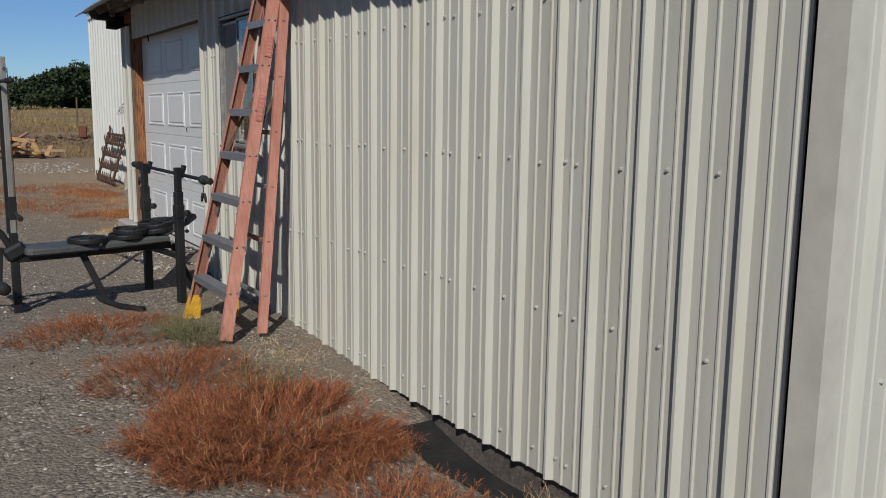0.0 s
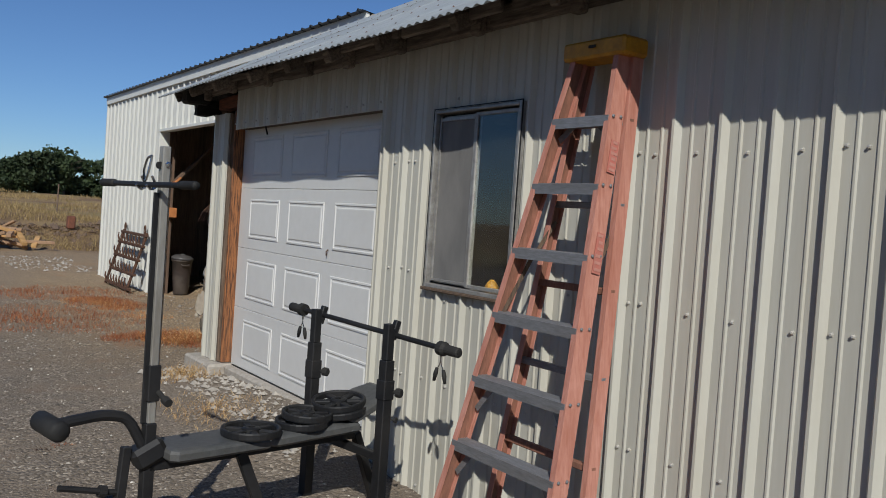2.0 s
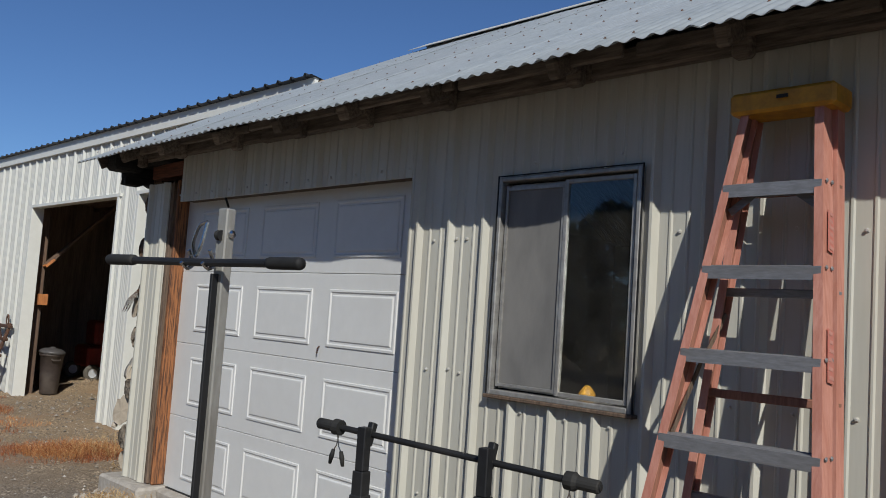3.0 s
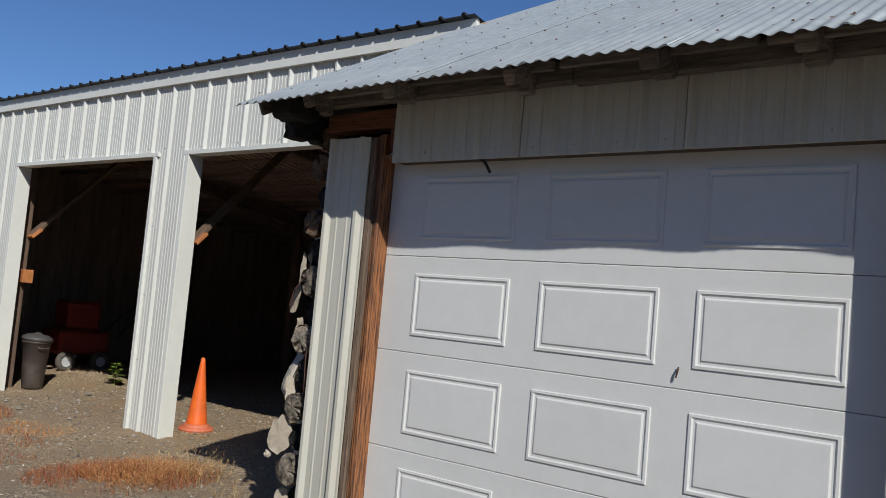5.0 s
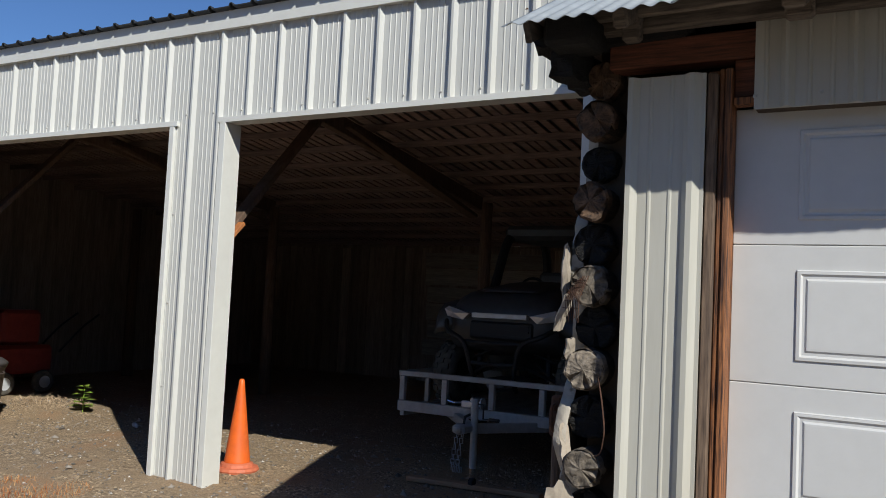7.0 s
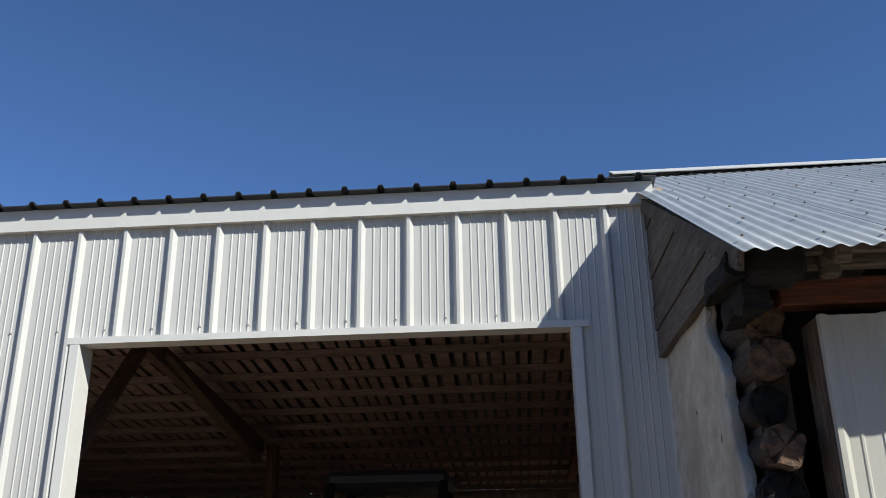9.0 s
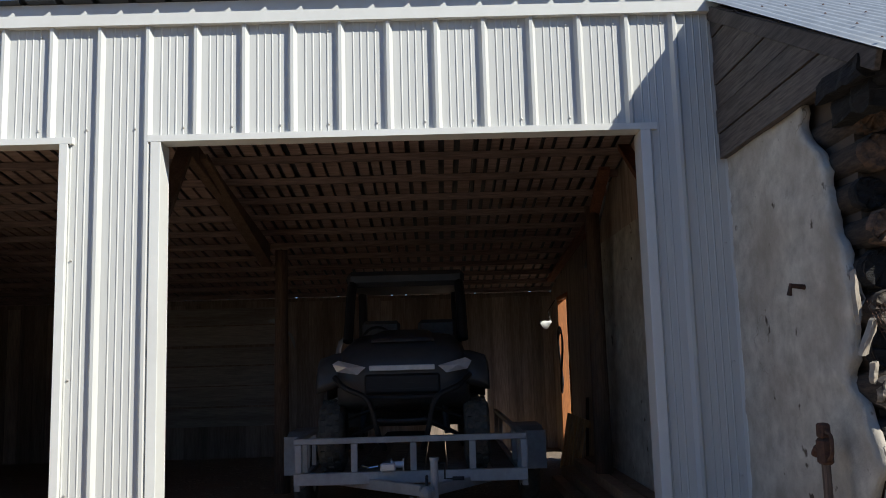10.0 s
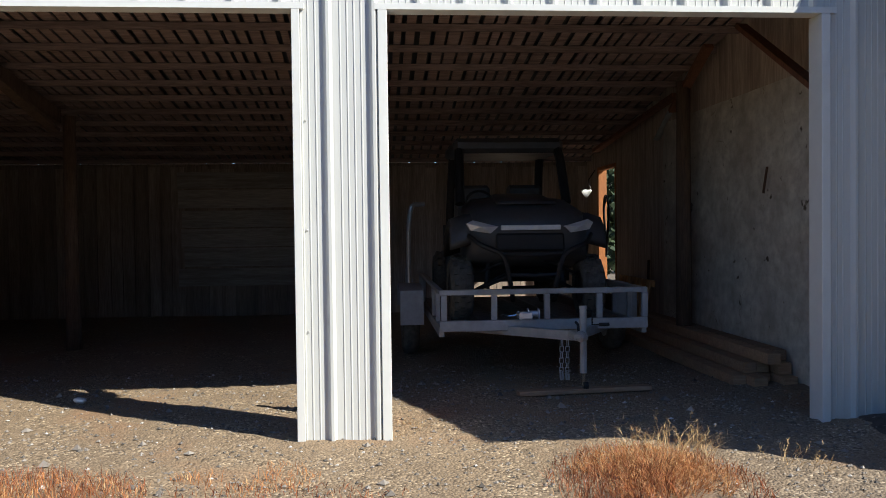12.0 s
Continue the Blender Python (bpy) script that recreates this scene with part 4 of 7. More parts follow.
part("weather_strip", bm, BLACK_RUBBER, door, "torn black strip hanging from the door head")
bm = bmesh.new()
tube(bm, [(2.392, 8.47, 1.42), (2.375, 8.465, 1.405), (2.381, 8.475, 1.375)], 0.0045, 6)
part("lock_tab", bm, RUST, door)
jamb = thing("door_frame", (2.35, 10.28, 0.26), "red-brown timber garage door frame, greying at the foot", "door frame", kind="structure")
for args, m in (((2.30, 2.46, 10.285, 10.312, 0.26, 2.56), JAMB_WOOD), ((2.308, 2.46, 10.314, 10.335, 0.26, 2.56), JAMB_WOOD), ((2.285, 2.33, 10.338, 10.378, 0.26, 2.54), GREY_JAMB), ((2.335, 2.46, 10.338, 10.384, 0.26, 2.56), JAMB_WOOD)):
    part("post", boxes(args, bevel=0.005), m, jamb)
part("header", boxes((2.32, 2.44, 10.17, 10.80, 2.60, 2.715), bevel=0.006), HEADER_WOOD, jamb)
part("head_block", boxes((2.335, 2.44, 10.17, 10.283, 2.445, 2.597), bevel=0.004), HEADER_WOOD, jamb)
part("head_board", boxes((2.31, 2.37, 7.6, 10.28, 2.41, 2.44), bevel=0.003), JAMB_WOOD, jamb)
part("side_jamb", boxes((2.30, 2.38, 7.57, 7.598, 0.2, 2.41), bevel=0.003), GREY_JAMB, jamb)

# ---- window ----
win = thing("window_1", (2.27, 6.55, 1.305), "dusty sliding aluminium window in the steel wall", "window", kind="structure")
part("window_frame", boxes((2.245, 2.33, 6.155, 6.176, 1.30, 2.325), (2.245, 2.33, 6.924, 6.945, 1.30, 2.325), (2.245, 2.33, 6.176, 6.924, 2.304, 2.325), (2.245, 2.33, 6.176, 6.924, 1.30, 1.325), bevel=0.004), ALU, win)
part("window_sill", boxes((2.232, 2.29, 6.14, 6.955, 1.285, 1.302), bevel=0.003), GREY_JAMB, win)
part("gasket", boxes((2.246, 2.252, 6.148, 6.153, 1.304, 2.333), (2.246, 2.252, 6.947, 6.952, 1.304, 2.333), (2.246, 2.252, 6.153, 6.947, 2.328, 2.333)), BLACK_RUBBER, win, "dark window gasket")
sash = part("fixed_sash", boxes((2.262, 2.285, 6.186, 6.206, 1.331, 2.294), (2.262, 2.285, 6.54, 6.562, 1.331, 2.294), (2.262, 2.285, 6.206, 6.54, 1.331, 1.352), (2.262, 2.285, 6.206, 6.54, 2.274, 2.294), bevel=0.003), ALU, win)
pane = part("pane", boxes((2.270, 2.274, 6.204, 6.542, 1.35, 2.276)), GLASS_CLEAR, sash)
pane.visible_shadow = False
sash2 = part("sliding_sash", boxes((2.29, 2.312, 6.56, 6.585, 1.331, 2.294), (2.29, 2.312, 6.894, 6.914, 1.331, 2.294), (2.29, 2.312, 6.585, 6.894, 1.331, 1.352), (2.29, 2.312, 6.585, 6.894, 2.274, 2.294), bevel=0.003), ALU, win)
pane = part("pane", boxes((2.298, 2.302, 6.583, 6.896, 1.35, 2.276)), GLASS_DUSTY, sash2)
pane.visible_shadow = False
part("insect_screen", boxes((2.278, 2.280, 6.575, 6.90, 1.345, 2.28)), DUSTY, win, "grey dusty insect screen")
part("screen_frame", boxes((2.268, 2.284, 6.563, 6.577, 1.34, 2.285), (2.268, 2.284, 6.898, 6.912, 1.34, 2.285), (2.268, 2.284, 6.577, 6.898, 2.262, 2.278), (2.268, 2.284, 6.577, 6.898, 1.343, 1.356)), ALU, win)

bm = bmesh.new()
lathe(bm, (2.385, 6.47, 1.306), (0, 0, 1), [(0, 0.025), (0.008, 0.036), (0.045, 0.038), (0.066, 0.024), (0.08, 0.01)], 14)
solo("yellow_jug", bm, YELLOW, "small yellow plastic jug standing inside the window", "jug", smooth=True)
bm = bmesh.new()
tube(bm, arc([(2.33, 10.80, 1.30), (2.30, 10.77, 1.20), (2.29, 10.75, 1.08), (2.31, 10.77, 0.98), (2.35, 10.84, 0.96)]), 0.0035, 6)
solo("loose_wire", bm, RUST, "thin bent rusty wire hanging between log ends", "wire")

# ---- barn shell ----
barn = part("wall_barn_west", boxes(
    (4.0, 4.09, 11.0, 22.5, 3.0, 3.84), (4.0, 4.09, 14.70, 15.23, -0.1, 3.0), (4.0, 4.09, 11.0, 11.48, -0.1, 3.0), (4.0, 4.09, 18.50, 22.5, -0.1, 3.0)), BARN_BOARD)
tagged(barn, "white ribbed steel barn front with two open bays", "wall", kind="structure")
for a, b in strips(11.48, 14.70, 0.9525) + strips(15.23, 18.50, 0.9525):
    part("steel_sheet", sheet(a, b, 2.99, 3.75, barn_front, material=WHITE_STEEL, **BARN_RIB), WHITE_STEEL, barn)
for a, b in [(14.70, 15.23), (10.98, 11.48)] + strips(18.50, 22.52, 0.9525):
    part("steel_sheet", sheet(a, b, -0.03, 3.75, barn_front, material=WHITE_STEEL, **BARN_RIB), WHITE_STEEL, barn)
for z in (3.05, 3.68):
    for k in range(-8, 29):
        screw(barn, BARN_X, 13.475 + 0.3135 * k + 0.08, z)
for z in (0.75, 1.45, 2.2):
    for y in (14.73, 15.2, 11.03, 18.5, 19.4, 20.3):
        screw(barn, BARN_X, y, z)
trim = part("trim_barn", boxes((3.935, 3.98, 10.97, 22.56, 3.735, 3.885), (3.952, 4.10, 11.43, 14.72, 2.955, 2.998), (3.952, 4.10, 15.20, 18.52, 2.955, 2.998)), TRIM_WHITE)
tagged(trim, "white folded steel trim round the barn openings and eave", "trim", kind="structure")
for y0, y1 in ((14.635, 14.70), (15.23, 15.285), (11.475, 11.54), (18.45, 18.50)):
    part("jamb_trim", boxes((3.952, 4.14, y0, y1, -0.05, 2.954), bevel=0.003), TRIM_WHITE, trim)
part("corner_trim", boxes((3.95, 4.04, 22.5, 22.56, -0.05, 3.735), bevel=0.003), TRIM_WHITE, trim)
part("corner_trim", boxes((3.955, 3.985, 10.955, 10.985, -0.05, 3.735), bevel=0.003), TRIM_WHITE, trim)

# barn roof: steel sheet on purlins, falling to the back
BACK_X = 13.0


def barn_roof_z(x):
    return 3.90 - (x - 3.86) * 0.136


u, o = rib_profile(10.95, 22.62, 0.235, 11.06, 0.026, 0.05, 0.026, 0.0)
verts = [(x, a, barn_roof_z(x) + b + d) for d in (0.0, -0.006) for x in (3.875, BACK_X + 0.2) for a, b in zip(u, o)]
n = len(u)
faces = []
for k in range(n - 1):
    faces += [(k + 1, k, n + k, n + k + 1), (2 * n + k, 2 * n + k + 1, 3 * n + k + 1, 3 * n + k), (k, k + 1, 2 * n + k + 1, 2 * n + k)]
roof_barn = new("roof_barn", mesh_data("roof_barn", verts, faces, DARK_ROOF))
tagged(roof_barn, "dark ribbed steel barn roof", "roof", kind="structure")
bm = bmesh.new()
x = 4.15
while x < BACK_X:
    z = barn_roof_z(x)
    box(bm, x - 0.02, x + 0.02, 11.0, 22.5, z - 0.125, z - 0.055)
    x += 0.6
for f in bm.faces:
    f.material_index = 1
y = 11.02
while y < 22.4:
    w = random.uniform(0.07, 0.13)
    beam(bm, (4.1, y + w / 2, barn_roof_z(4.1) - 0.035), (BACK_X, y + w / 2, barn_roof_z(BACK_X) - 0.035), w, 0.02)
    y += w + random.uniform(0.03, 0.06)
ceiling = solo("ceiling_barn", bm, DECK_BOARD, "open barn roof of reddish spaced boards over purlins", "ceiling", kind="structure")
ceiling.data.materials.append(PURLIN)

barn_back = part("wall_barn_east", boxes((BACK_X + 0.03, BACK_X + 0.12, 10.9, 22.6, -0.05, 2.62)), BARN_BOARD)
tagged(barn_back, "brown upright board back wall of the barn", "wall", kind="structure")
y = 10.95
while y < 22.4:
    w = random.uniform(0.17, 0.24)
    part("board", boxes((BACK_X, BACK_X + 0.026, y, y + w - 0.008, 0.0, 2.56 + random.uniform(-0.03, 0.03))), BARN_BOARD, barn_back)
    y += w
for k in range(6):
    z = 0.52 + 0.335 * k
    part("cross_board", boxes((BACK_X - 0.03, BACK_X - 0.004, 15.45 + random.uniform(-0.1, 0.1), 18.05 + random.uniform(-0.08, 0.08), z, z + 0.29 + random.uniform(-0.03, 0.03))), PALE_BOARD, barn_back, "pale horizontal board")
solo("wall_barn_north", boxes((4.1, BACK_X, 22.44, 22.54, -0.1, 3.8)), BARN_BOARD, "closed board end wall of the barn", "wall", kind="structure")
solo("wall_barn_south", boxes((8.95, 11.2, 10.87, 10.95, -0.1, 3.3), (12.3, BACK_X + 0.1, 10.87, 10.95, -0.1, 3.0), (11.2, 12.3, 10.87, 10.95, 2.47, 3.2), (3.99, 8.95, 10.90, 10.975, 2.78, 3.86)), BARN_BOARD, "brown board side wall with a narrow open doorway", "wall", kind="structure")
side_frame = part("side_door_frame", boxes((12.22, 12.30, 10.82, 10.96, 0, 2.46), (11.2, 11.26, 10.86, 10.96, 0, 2.46), (11.26, 12.22, 10.86, 10.96, 2.40, 2.46), bevel=0.005), ORANGE_TIMBER)
tagged(side_frame, "orange-brown timber doorway frame in sunlight", "door frame", kind="structure")


# ---- stepladder ----
def stepladder():
    at = Vector((1.66, 5.5, 0.10))
    lad = thing("stepladder", at, "folded orange fiberglass stepladder leaning on the steel wall", "ladder")
    g = 0.10

    def front(side, z):
        """Front rail centre at a height; side 0 is the southern one."""
        q = (z - g) / (2.43 - g)
        return Vector((1.66 + 0.485 * q, (5.12 + 0.25 * q) if side == 0 else (5.94 - 0.275 * q), z))

    def rear(side, z):
        q = (z - g) / (2.43 - g)
        return Vector((1.93 + 0.275 * q, (5.19 + 0.16 * q) if side == 0 else (5.86 - 0.19 * q), z))

    def rail(line, side, width, name):
        bm = bmesh.new()
        lo, hi = line(side, 0.12), line(side, 2.44)
        s = 1 if side == 0 else -1
        w = width / 2
        prof = [(-w, 0), (w, 0), (w, 0.03), (w - 0.006, 0.03), (w - 0.006, 0.008), (-w + 0.006, 0.008), (-w + 0.006, 0.03), (-w, 0.03)]
        extrude(bm, [(x, s * y) for x, y in prof], lo, hi, (1, 0, 0))
        r = part(name, bm, FIBERGLASS, lad)
        # Thin strip colours the channel's inside a darker brown than the rail.
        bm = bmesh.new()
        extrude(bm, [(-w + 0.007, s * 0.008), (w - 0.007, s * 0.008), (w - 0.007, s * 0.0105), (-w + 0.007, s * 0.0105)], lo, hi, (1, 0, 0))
        part("channel_lining", bm, FIBER_IN, r, "darker brown inside of the rail channel")
        return r

    rails = [rail(front, 0, 0.078, "front_rail"), rail(front, 1, 0.078, "front_rail")]
    rail(rear, 0, 0.062, "rear_rail")
    rail(rear, 1, 0.062, "rear_rail")
    for k in range(7):
        z = 0.42 + 0.292 * k
        a, b = front(0, z), front(1, z)
        bm = bmesh.new()
        teeth = [(-0.036 + 0.012 * k2 + d, 0.003 + (0.0035 if d else 0)) for k2 in range(6) for d in (0.0, 0.006)]
        prof = [(-0.044, -0.042), (-0.044, 0.003)] + teeth + [(0.044, 0.003), (0.044, -0.032), (0.039, -0.032), (0.039, -0.003), (-0.039, -0.003), (-0.039, -0.042)]
        extrude(bm, [(x, -y) for x, y in prof], a + Vector((0, 0.004, 0)), b - Vector((0, 0.004, 0)), (1, 0, 0))
        step = part("step", bm, STEP_ALU, lad)
        for s, p in ((0, a), (1, b)):
            sy = 1 if s == 0 else -1
            for dx in (-0.022, 0.022):
                bm = bmesh.new()
                lathe(bm, p + Vector((dx, -sy * 0.004, 0.0)), (0, -sy, 0), [(0, 0.008), (0.003, 0.007), (0.005, 0.003)], 8)
                part("rivet", bm, STEP_ALU, step)
            if k in (0, 1, 2, 6):
                bm = bmesh.new()
                beam(bm, p + Vector((0, sy * 0.13, -0.006)), p + Vector((-0.012 if k < 6 else 0, sy * 0.012, -0.15 if k < 6 else -0.09)), 0.028, 0.004, up=(1, 0, 0))
                part("step_brace", bm, STEP_ALU, step)
    for k in range(6):
        z = 0.36 + 0.36 * k
        bm = bmesh.new()
        beam(bm, rear(0, z), rear(1, z), 0.03, 0.03, bevel=0.004)
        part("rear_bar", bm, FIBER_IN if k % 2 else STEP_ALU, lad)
    for s in (0, 1):
        bm = bmesh.new()
        d = 0.03 if s == 0 else -0.03
        a, b = front(s, 1.3) + Vector((0, d, 0)), rear(s, 1.72) + Vector((0, d, 0))
        beam(bm, a, a.lerp(b, 0.55) + Vector((0, 0, 0.03)), 0.02, 0.004, up=(0, 1, 0))
        beam(bm, a.lerp(b, 0.55) + Vector((0, d * 0.2, 0.03)), b, 0.02, 0.004, up=(0, 1, 0))
        part("spreader", bm, GREY_JAMB, lad, "dull brassy folding spreader bar")
    bm = bmesh.new()
    box(bm, 2.085, 2.24, 5.325, 5.70, 2.435, 2.515, 0.012)
    top = part("top_cap", bm, YELLOW, lad, "worn yellow plastic top cap")
    for y, z in ((5.5, 2.48),):
        bm = bmesh.new()
        box(bm, 2.071, 2.076, y - 0.02, y + 0.02, z - 0.006, z + 0.006)
        part("tool_slot", bm, BLACK_RUBBER, top)
    for side, line, w in ((1, front, 0.085), (1, rear, 0.07), (0, front, 0.05)):
        inward, near = (-1, -0.006) if side else (1, 0.009)
        bm = bmesh.new()
        rings = []
        for z, half, drop in ((0.075 if side else 0.125, 0.5, 0.05), (0.10 if side else 0.14, 0.62, 0.055), (0.16, 0.56, 0.04), (0.27, 0.5, 0.012)):
            p = line(side, z)
            rings.append([bm.verts.new(p + Vector((a * w * half * 1.1, inward * b, 0))) for a, b in ((-1, near), (1, near), (1, drop), (-1, drop))])
        for a, b in zip(rings, rings[1:]):
            for q in range(4):
                bm.faces.new((a[q], a[(q + 1) % 4], b[(q + 1) % 4], b[q]))
        bm.faces.new(rings[0][::-1])
        bm.faces.new(rings[-1])
        bmesh.ops.recalc_face_normals(bm, faces=bm.faces)
        part("foot", bm, BRIGHT_YELLOW, lad, "bright yellow plastic foot")
    d = (front(0, 2.4) - front(0, 0.2)).normalized()
    for z, h, m in ((1.60, 0.17, RED_LABEL), (2.0, 0.14, RED_LABEL)):
        bm = bmesh.new()
        p = front(0, z) + Vector((0.008, -0.006, 0))
        beam(bm, p - d * h / 2, p + d * h / 2, 0.045, 0.002, up=(0, 1, 0))
        lab = part("sticker", bm, m, rails[0], "faded red warning sticker")
        if m is RED_LABEL:
            bm = bmesh.new()
            for q in range(6):
                c = p + d * h * (q / 6 - 0.4) + Vector((random.uniform(-0.004, 0.004), -0.0015, 0))
                beam(bm, c - d * 0.006, c + d * 0.006, random.uniform(0.02, 0.036), 0.0015, up=(0, 1, 0))
            part("print_bar", bm, PINK_INK, lab)
    return lad


stepladder()

# ---- weight bench ----
BENCH = Matrix.Translation((0.61, 6.59, 0.105)) @ Matrix.Rotation(radians(9.8), 4, "Z")


def pad(bm, u0, u1, half, w0, w1, tilt=0.0, taper=0.0):
    """A rounded cushion with soft edges."""
    m = Matrix.Translation((u0, 0, w0)) @ Matrix.Rotation(-tilt, 4, "Y")
    n = u1 - u0
    outline = [(0.0, -half * 0.8), (0.03, -half), (n - 0.1, -half), (n, -half * (1 - taper)), (n, half * (1 - taper)), (n - 0.1, half), (0.03, half), (0.0, half * 0.8)]
    h = w1 - w0
    rings = []
    for ins, z in ((0.012, 0), (0, 0.012), (0, h - 0.018), (0.008, h - 0.006), (0.028, h)):
        rings.append([bm.verts.new(m @ Vector((n / 2 + (a - n / 2) * (1 - ins / (n / 2)), b * (1 - ins / half), z))) for a, b in outline])
    for a, b in zip(rings, rings[1:]):
        for k in range(8):
            bm.faces.new((a[k], a[(k + 1) % 8], b[(k + 1) % 8], b[k]))
    bm.faces.new(rings[0][::-1])
    bm.faces.new(rings[-1])


def weight_bench():
    t = thing("weight_bench", BENCH, "black weight bench with grey vinyl pads and lat tower on gravel", "exercise bench")

    def p(name, bm, m, label="", smooth=False, parent=None):
        return part(name, bm, m, parent or t, label, smooth, local=True)

    def bar(*ends, w=0.05, h=0.05, bevel=0.004):
        bm = bmesh.new()
        for a, b in zip(ends, ends[1:]):
            beam(bm, a, b, w, h, up=(0, 1, 0) if abs(a[1] - b[1]) < 1e-3 else (0, 0, 1), bevel=bevel)
        return bm

    p("tower_leg", bar((0, 0, 0), (0, 0, 0.60)), BLACK_STEEL)
    p("tower_post", bar((0, 0, 0.60), (0, 0, 1.825), w=0.036, h=0.044), GREY_POST, "scuffed grey steel lat tower post")
    # Flat black strip paints the shadow inside the post's open west side.
    p("guide_strip", bar((-0.024, 0, 0.60), (-0.024, 0, 1.62), w=0.034, h=0.012, bevel=0.002), BLACK_STEEL, "black strip painted as the shadow inside the open post")
    p("sleeve", bar((0, 0, 0.70), (0, 0, 0.86), w=0.056, h=0.062), BLACK_STEEL)
    bm = bmesh.new()
    tube(bm, [(0.02, -0.03, 0.74), (0.02, -0.09, 0.72)], 0.012, 8)
    tube(bm, [(0.02, -0.09, 0.72), (0.02, -0.13, 0.71)], 0.019, 10)
    p("adjusting_knob", bm, BLACK_RUBBER)
    bm = bmesh.new()
    lathe(bm, (-0.022, 0.0, 1.74), (0, 1, 0), [(-0.008, 0.008), (-0.008, 0.016), (0, 0.012), (0.008, 0.016), (0.008, 0.008)], 18)
    pulley = p("pulley", bm, BLACK_RUBBER)
    bm = bmesh.new()
    lathe(bm, (0.004, -0.022, 1.745), (0, -1, 0), [(0, 0.014), (0.006, 0.014), (0.008, 0.006)], 6)
    p("bolt", bm, CHROME)
    bm = bmesh.new()
    tube(bm, arc([(-0.04, 0.04, 1.78), (-0.05, 0.065, 1.77), (-0.055, 0.085, 1.71), (-0.05, 0.07, 1.665), (-0.05, 0.05, 1.70), (-0.04, 0.04, 1.78)]), 0.0055, 6)
    p("carabiner", bm, CHROME, "bright steel carabiner")
    bm = bmesh.new()
    tube(bm, [(0.03, 0.0, 1.75), (0.032, 0.006, 0.9), (0.03, 0.01, 0.62)], 0.0035, 6)
    p("cable", bm, STRAW, "thin pale pull cable")
    bm = bmesh.new()
    tube(bm, [(-0.052, -0.39, 1.655), (-0.055, 0.02, 1.652), (-0.052, 0.52, 1.655)], 0.0125, 10)
    lat = p("lat_bar", bm, BLACK_STEEL)
    for a, b in ((-0.395, -0.26), (0.38, 0.525)):
        bm = bmesh.new()
        tube(bm, [(-0.052, a, 1.655), (-0.052, a + 0.01, 1.655), (-0.052, b - 0.01, 1.655), (-0.052, b, 1.655)], [0.016, 0.0185, 0.0185, 0.016], 12)
        part("grip", bm, BLACK_RUBBER, lat, "black foam grip", True, local=False).matrix_parent_inverse = Matrix()
    for y in (0.0, 0.1):
        bm = bmesh.new()
        tube(bm, arc([(-0.055, y, 1.69), (-0.03, y, 1.645), (-0.055, y, 1.63), (-0.08, y, 1.65)]), 0.006, 6)
        p("bar_hook", bm, CHROME)
    p("main_beam", bar((0.0, 0, 0.41), (1.16, 0, 0.41), w=0.05, h=0.05), BLACK_STEEL)
    bm = bmesh.new()
    pad(bm, 0.05, 0.55, 0.14, 0.437, 0.495)
    p("seat", bm, VINYL, "dusty grey vinyl seat pad")
    bm = bmesh.new()
    pad(bm, 0.57, 1.10, 0.135, 0.437, 0.495, radians(1.5))
    p("back_pad", bm, VINYL, "dusty grey vinyl back pad")
    bm = bmesh.new()
    pad(bm, 1.05, 1.38, 0.14, 0.49, 0.545, radians(22), 0.35)
    p("head_pad", bm, VINYL, "grey vinyl head pad tilted up")
    p("mid_leg", bar((0.46, -0.02, 0.41), (0.62, -0.05, 0.02)), BLACK_STEEL)
    bm = bmesh.new()
    tube(bm, arc([(0.62, 0.14, 0.03), (0.61, -0.05, 0.03), (0.63, -0.30, 0.028), (0.72, -0.50, 0.03)]), 0.022, 8)
    p("foot_bar", bm, BLACK_STEEL)
    for s in (-1, 1):
        y = 0.31 * s
        p("upright", bar((1.10, y, 0), (1.10, y, 0.86), w=0.058, h=0.058), BLACK_STEEL)
        p("inner_post", bar((1.10, y, 0.86), (1.10, y, 1.045), w=0.046, h=0.046), BLACK_STEEL)
        p("hook", bar((1.125, y, 0.965), (1.155, y, 1.06), w=0.035, h=0.03), BLACK_STEEL)
        bm = bmesh.new()
        lathe(bm, (1.13, y - 0.03, 0.70), (0.3, -1, 0), [(0, 0.01), (0.02, 0.01), (0.02, 0.024), (0.045, 0.024), (0.05, 0.018)], 10)
        p("knob", bm, BLACK_RUBBER)
        bm = bmesh.new()
        lathe(bm, (1.13, y - 0.03, 0.56), (0.3, -1, 0), [(0, 0.006), (0.015, 0.006), (0.015, 0.014), (0.03, 0.014)], 8)
        p("knob", bm, BLACK_RUBBER)
        p("collar", bar((1.10, y, 0.66), (1.10, y, 0.76), w=0.068, h=0.068), BLACK_STEEL)
    p("cross_bar", bar((1.10, -0.31, 0.36), (1.10, 0.31, 0.36), w=0.04, h=0.04), BLACK_STEEL)
    p("rear_leg", bar((1.18, 0, 0.41), (1.34, 0.0, 0.02), w=0.045, h=0.045), BLACK_STEEL)
    bm = bmesh.new()
    tube(bm, arc([(-0.01, 0.0, 0.47), (-0.09, 0.02, 0.63), (-0.2, 0.02, 0.655), (-0.39, 0.02, 0.635)], 5), 0.024, 10)
    p("curl_arm", bm, BLACK_STEEL)
    p("lever", bar((-0.09, 0.02, 0.5), (-0.115, 0.02, 0.2), w=0.04, h=0.04), BLACK_STEEL)
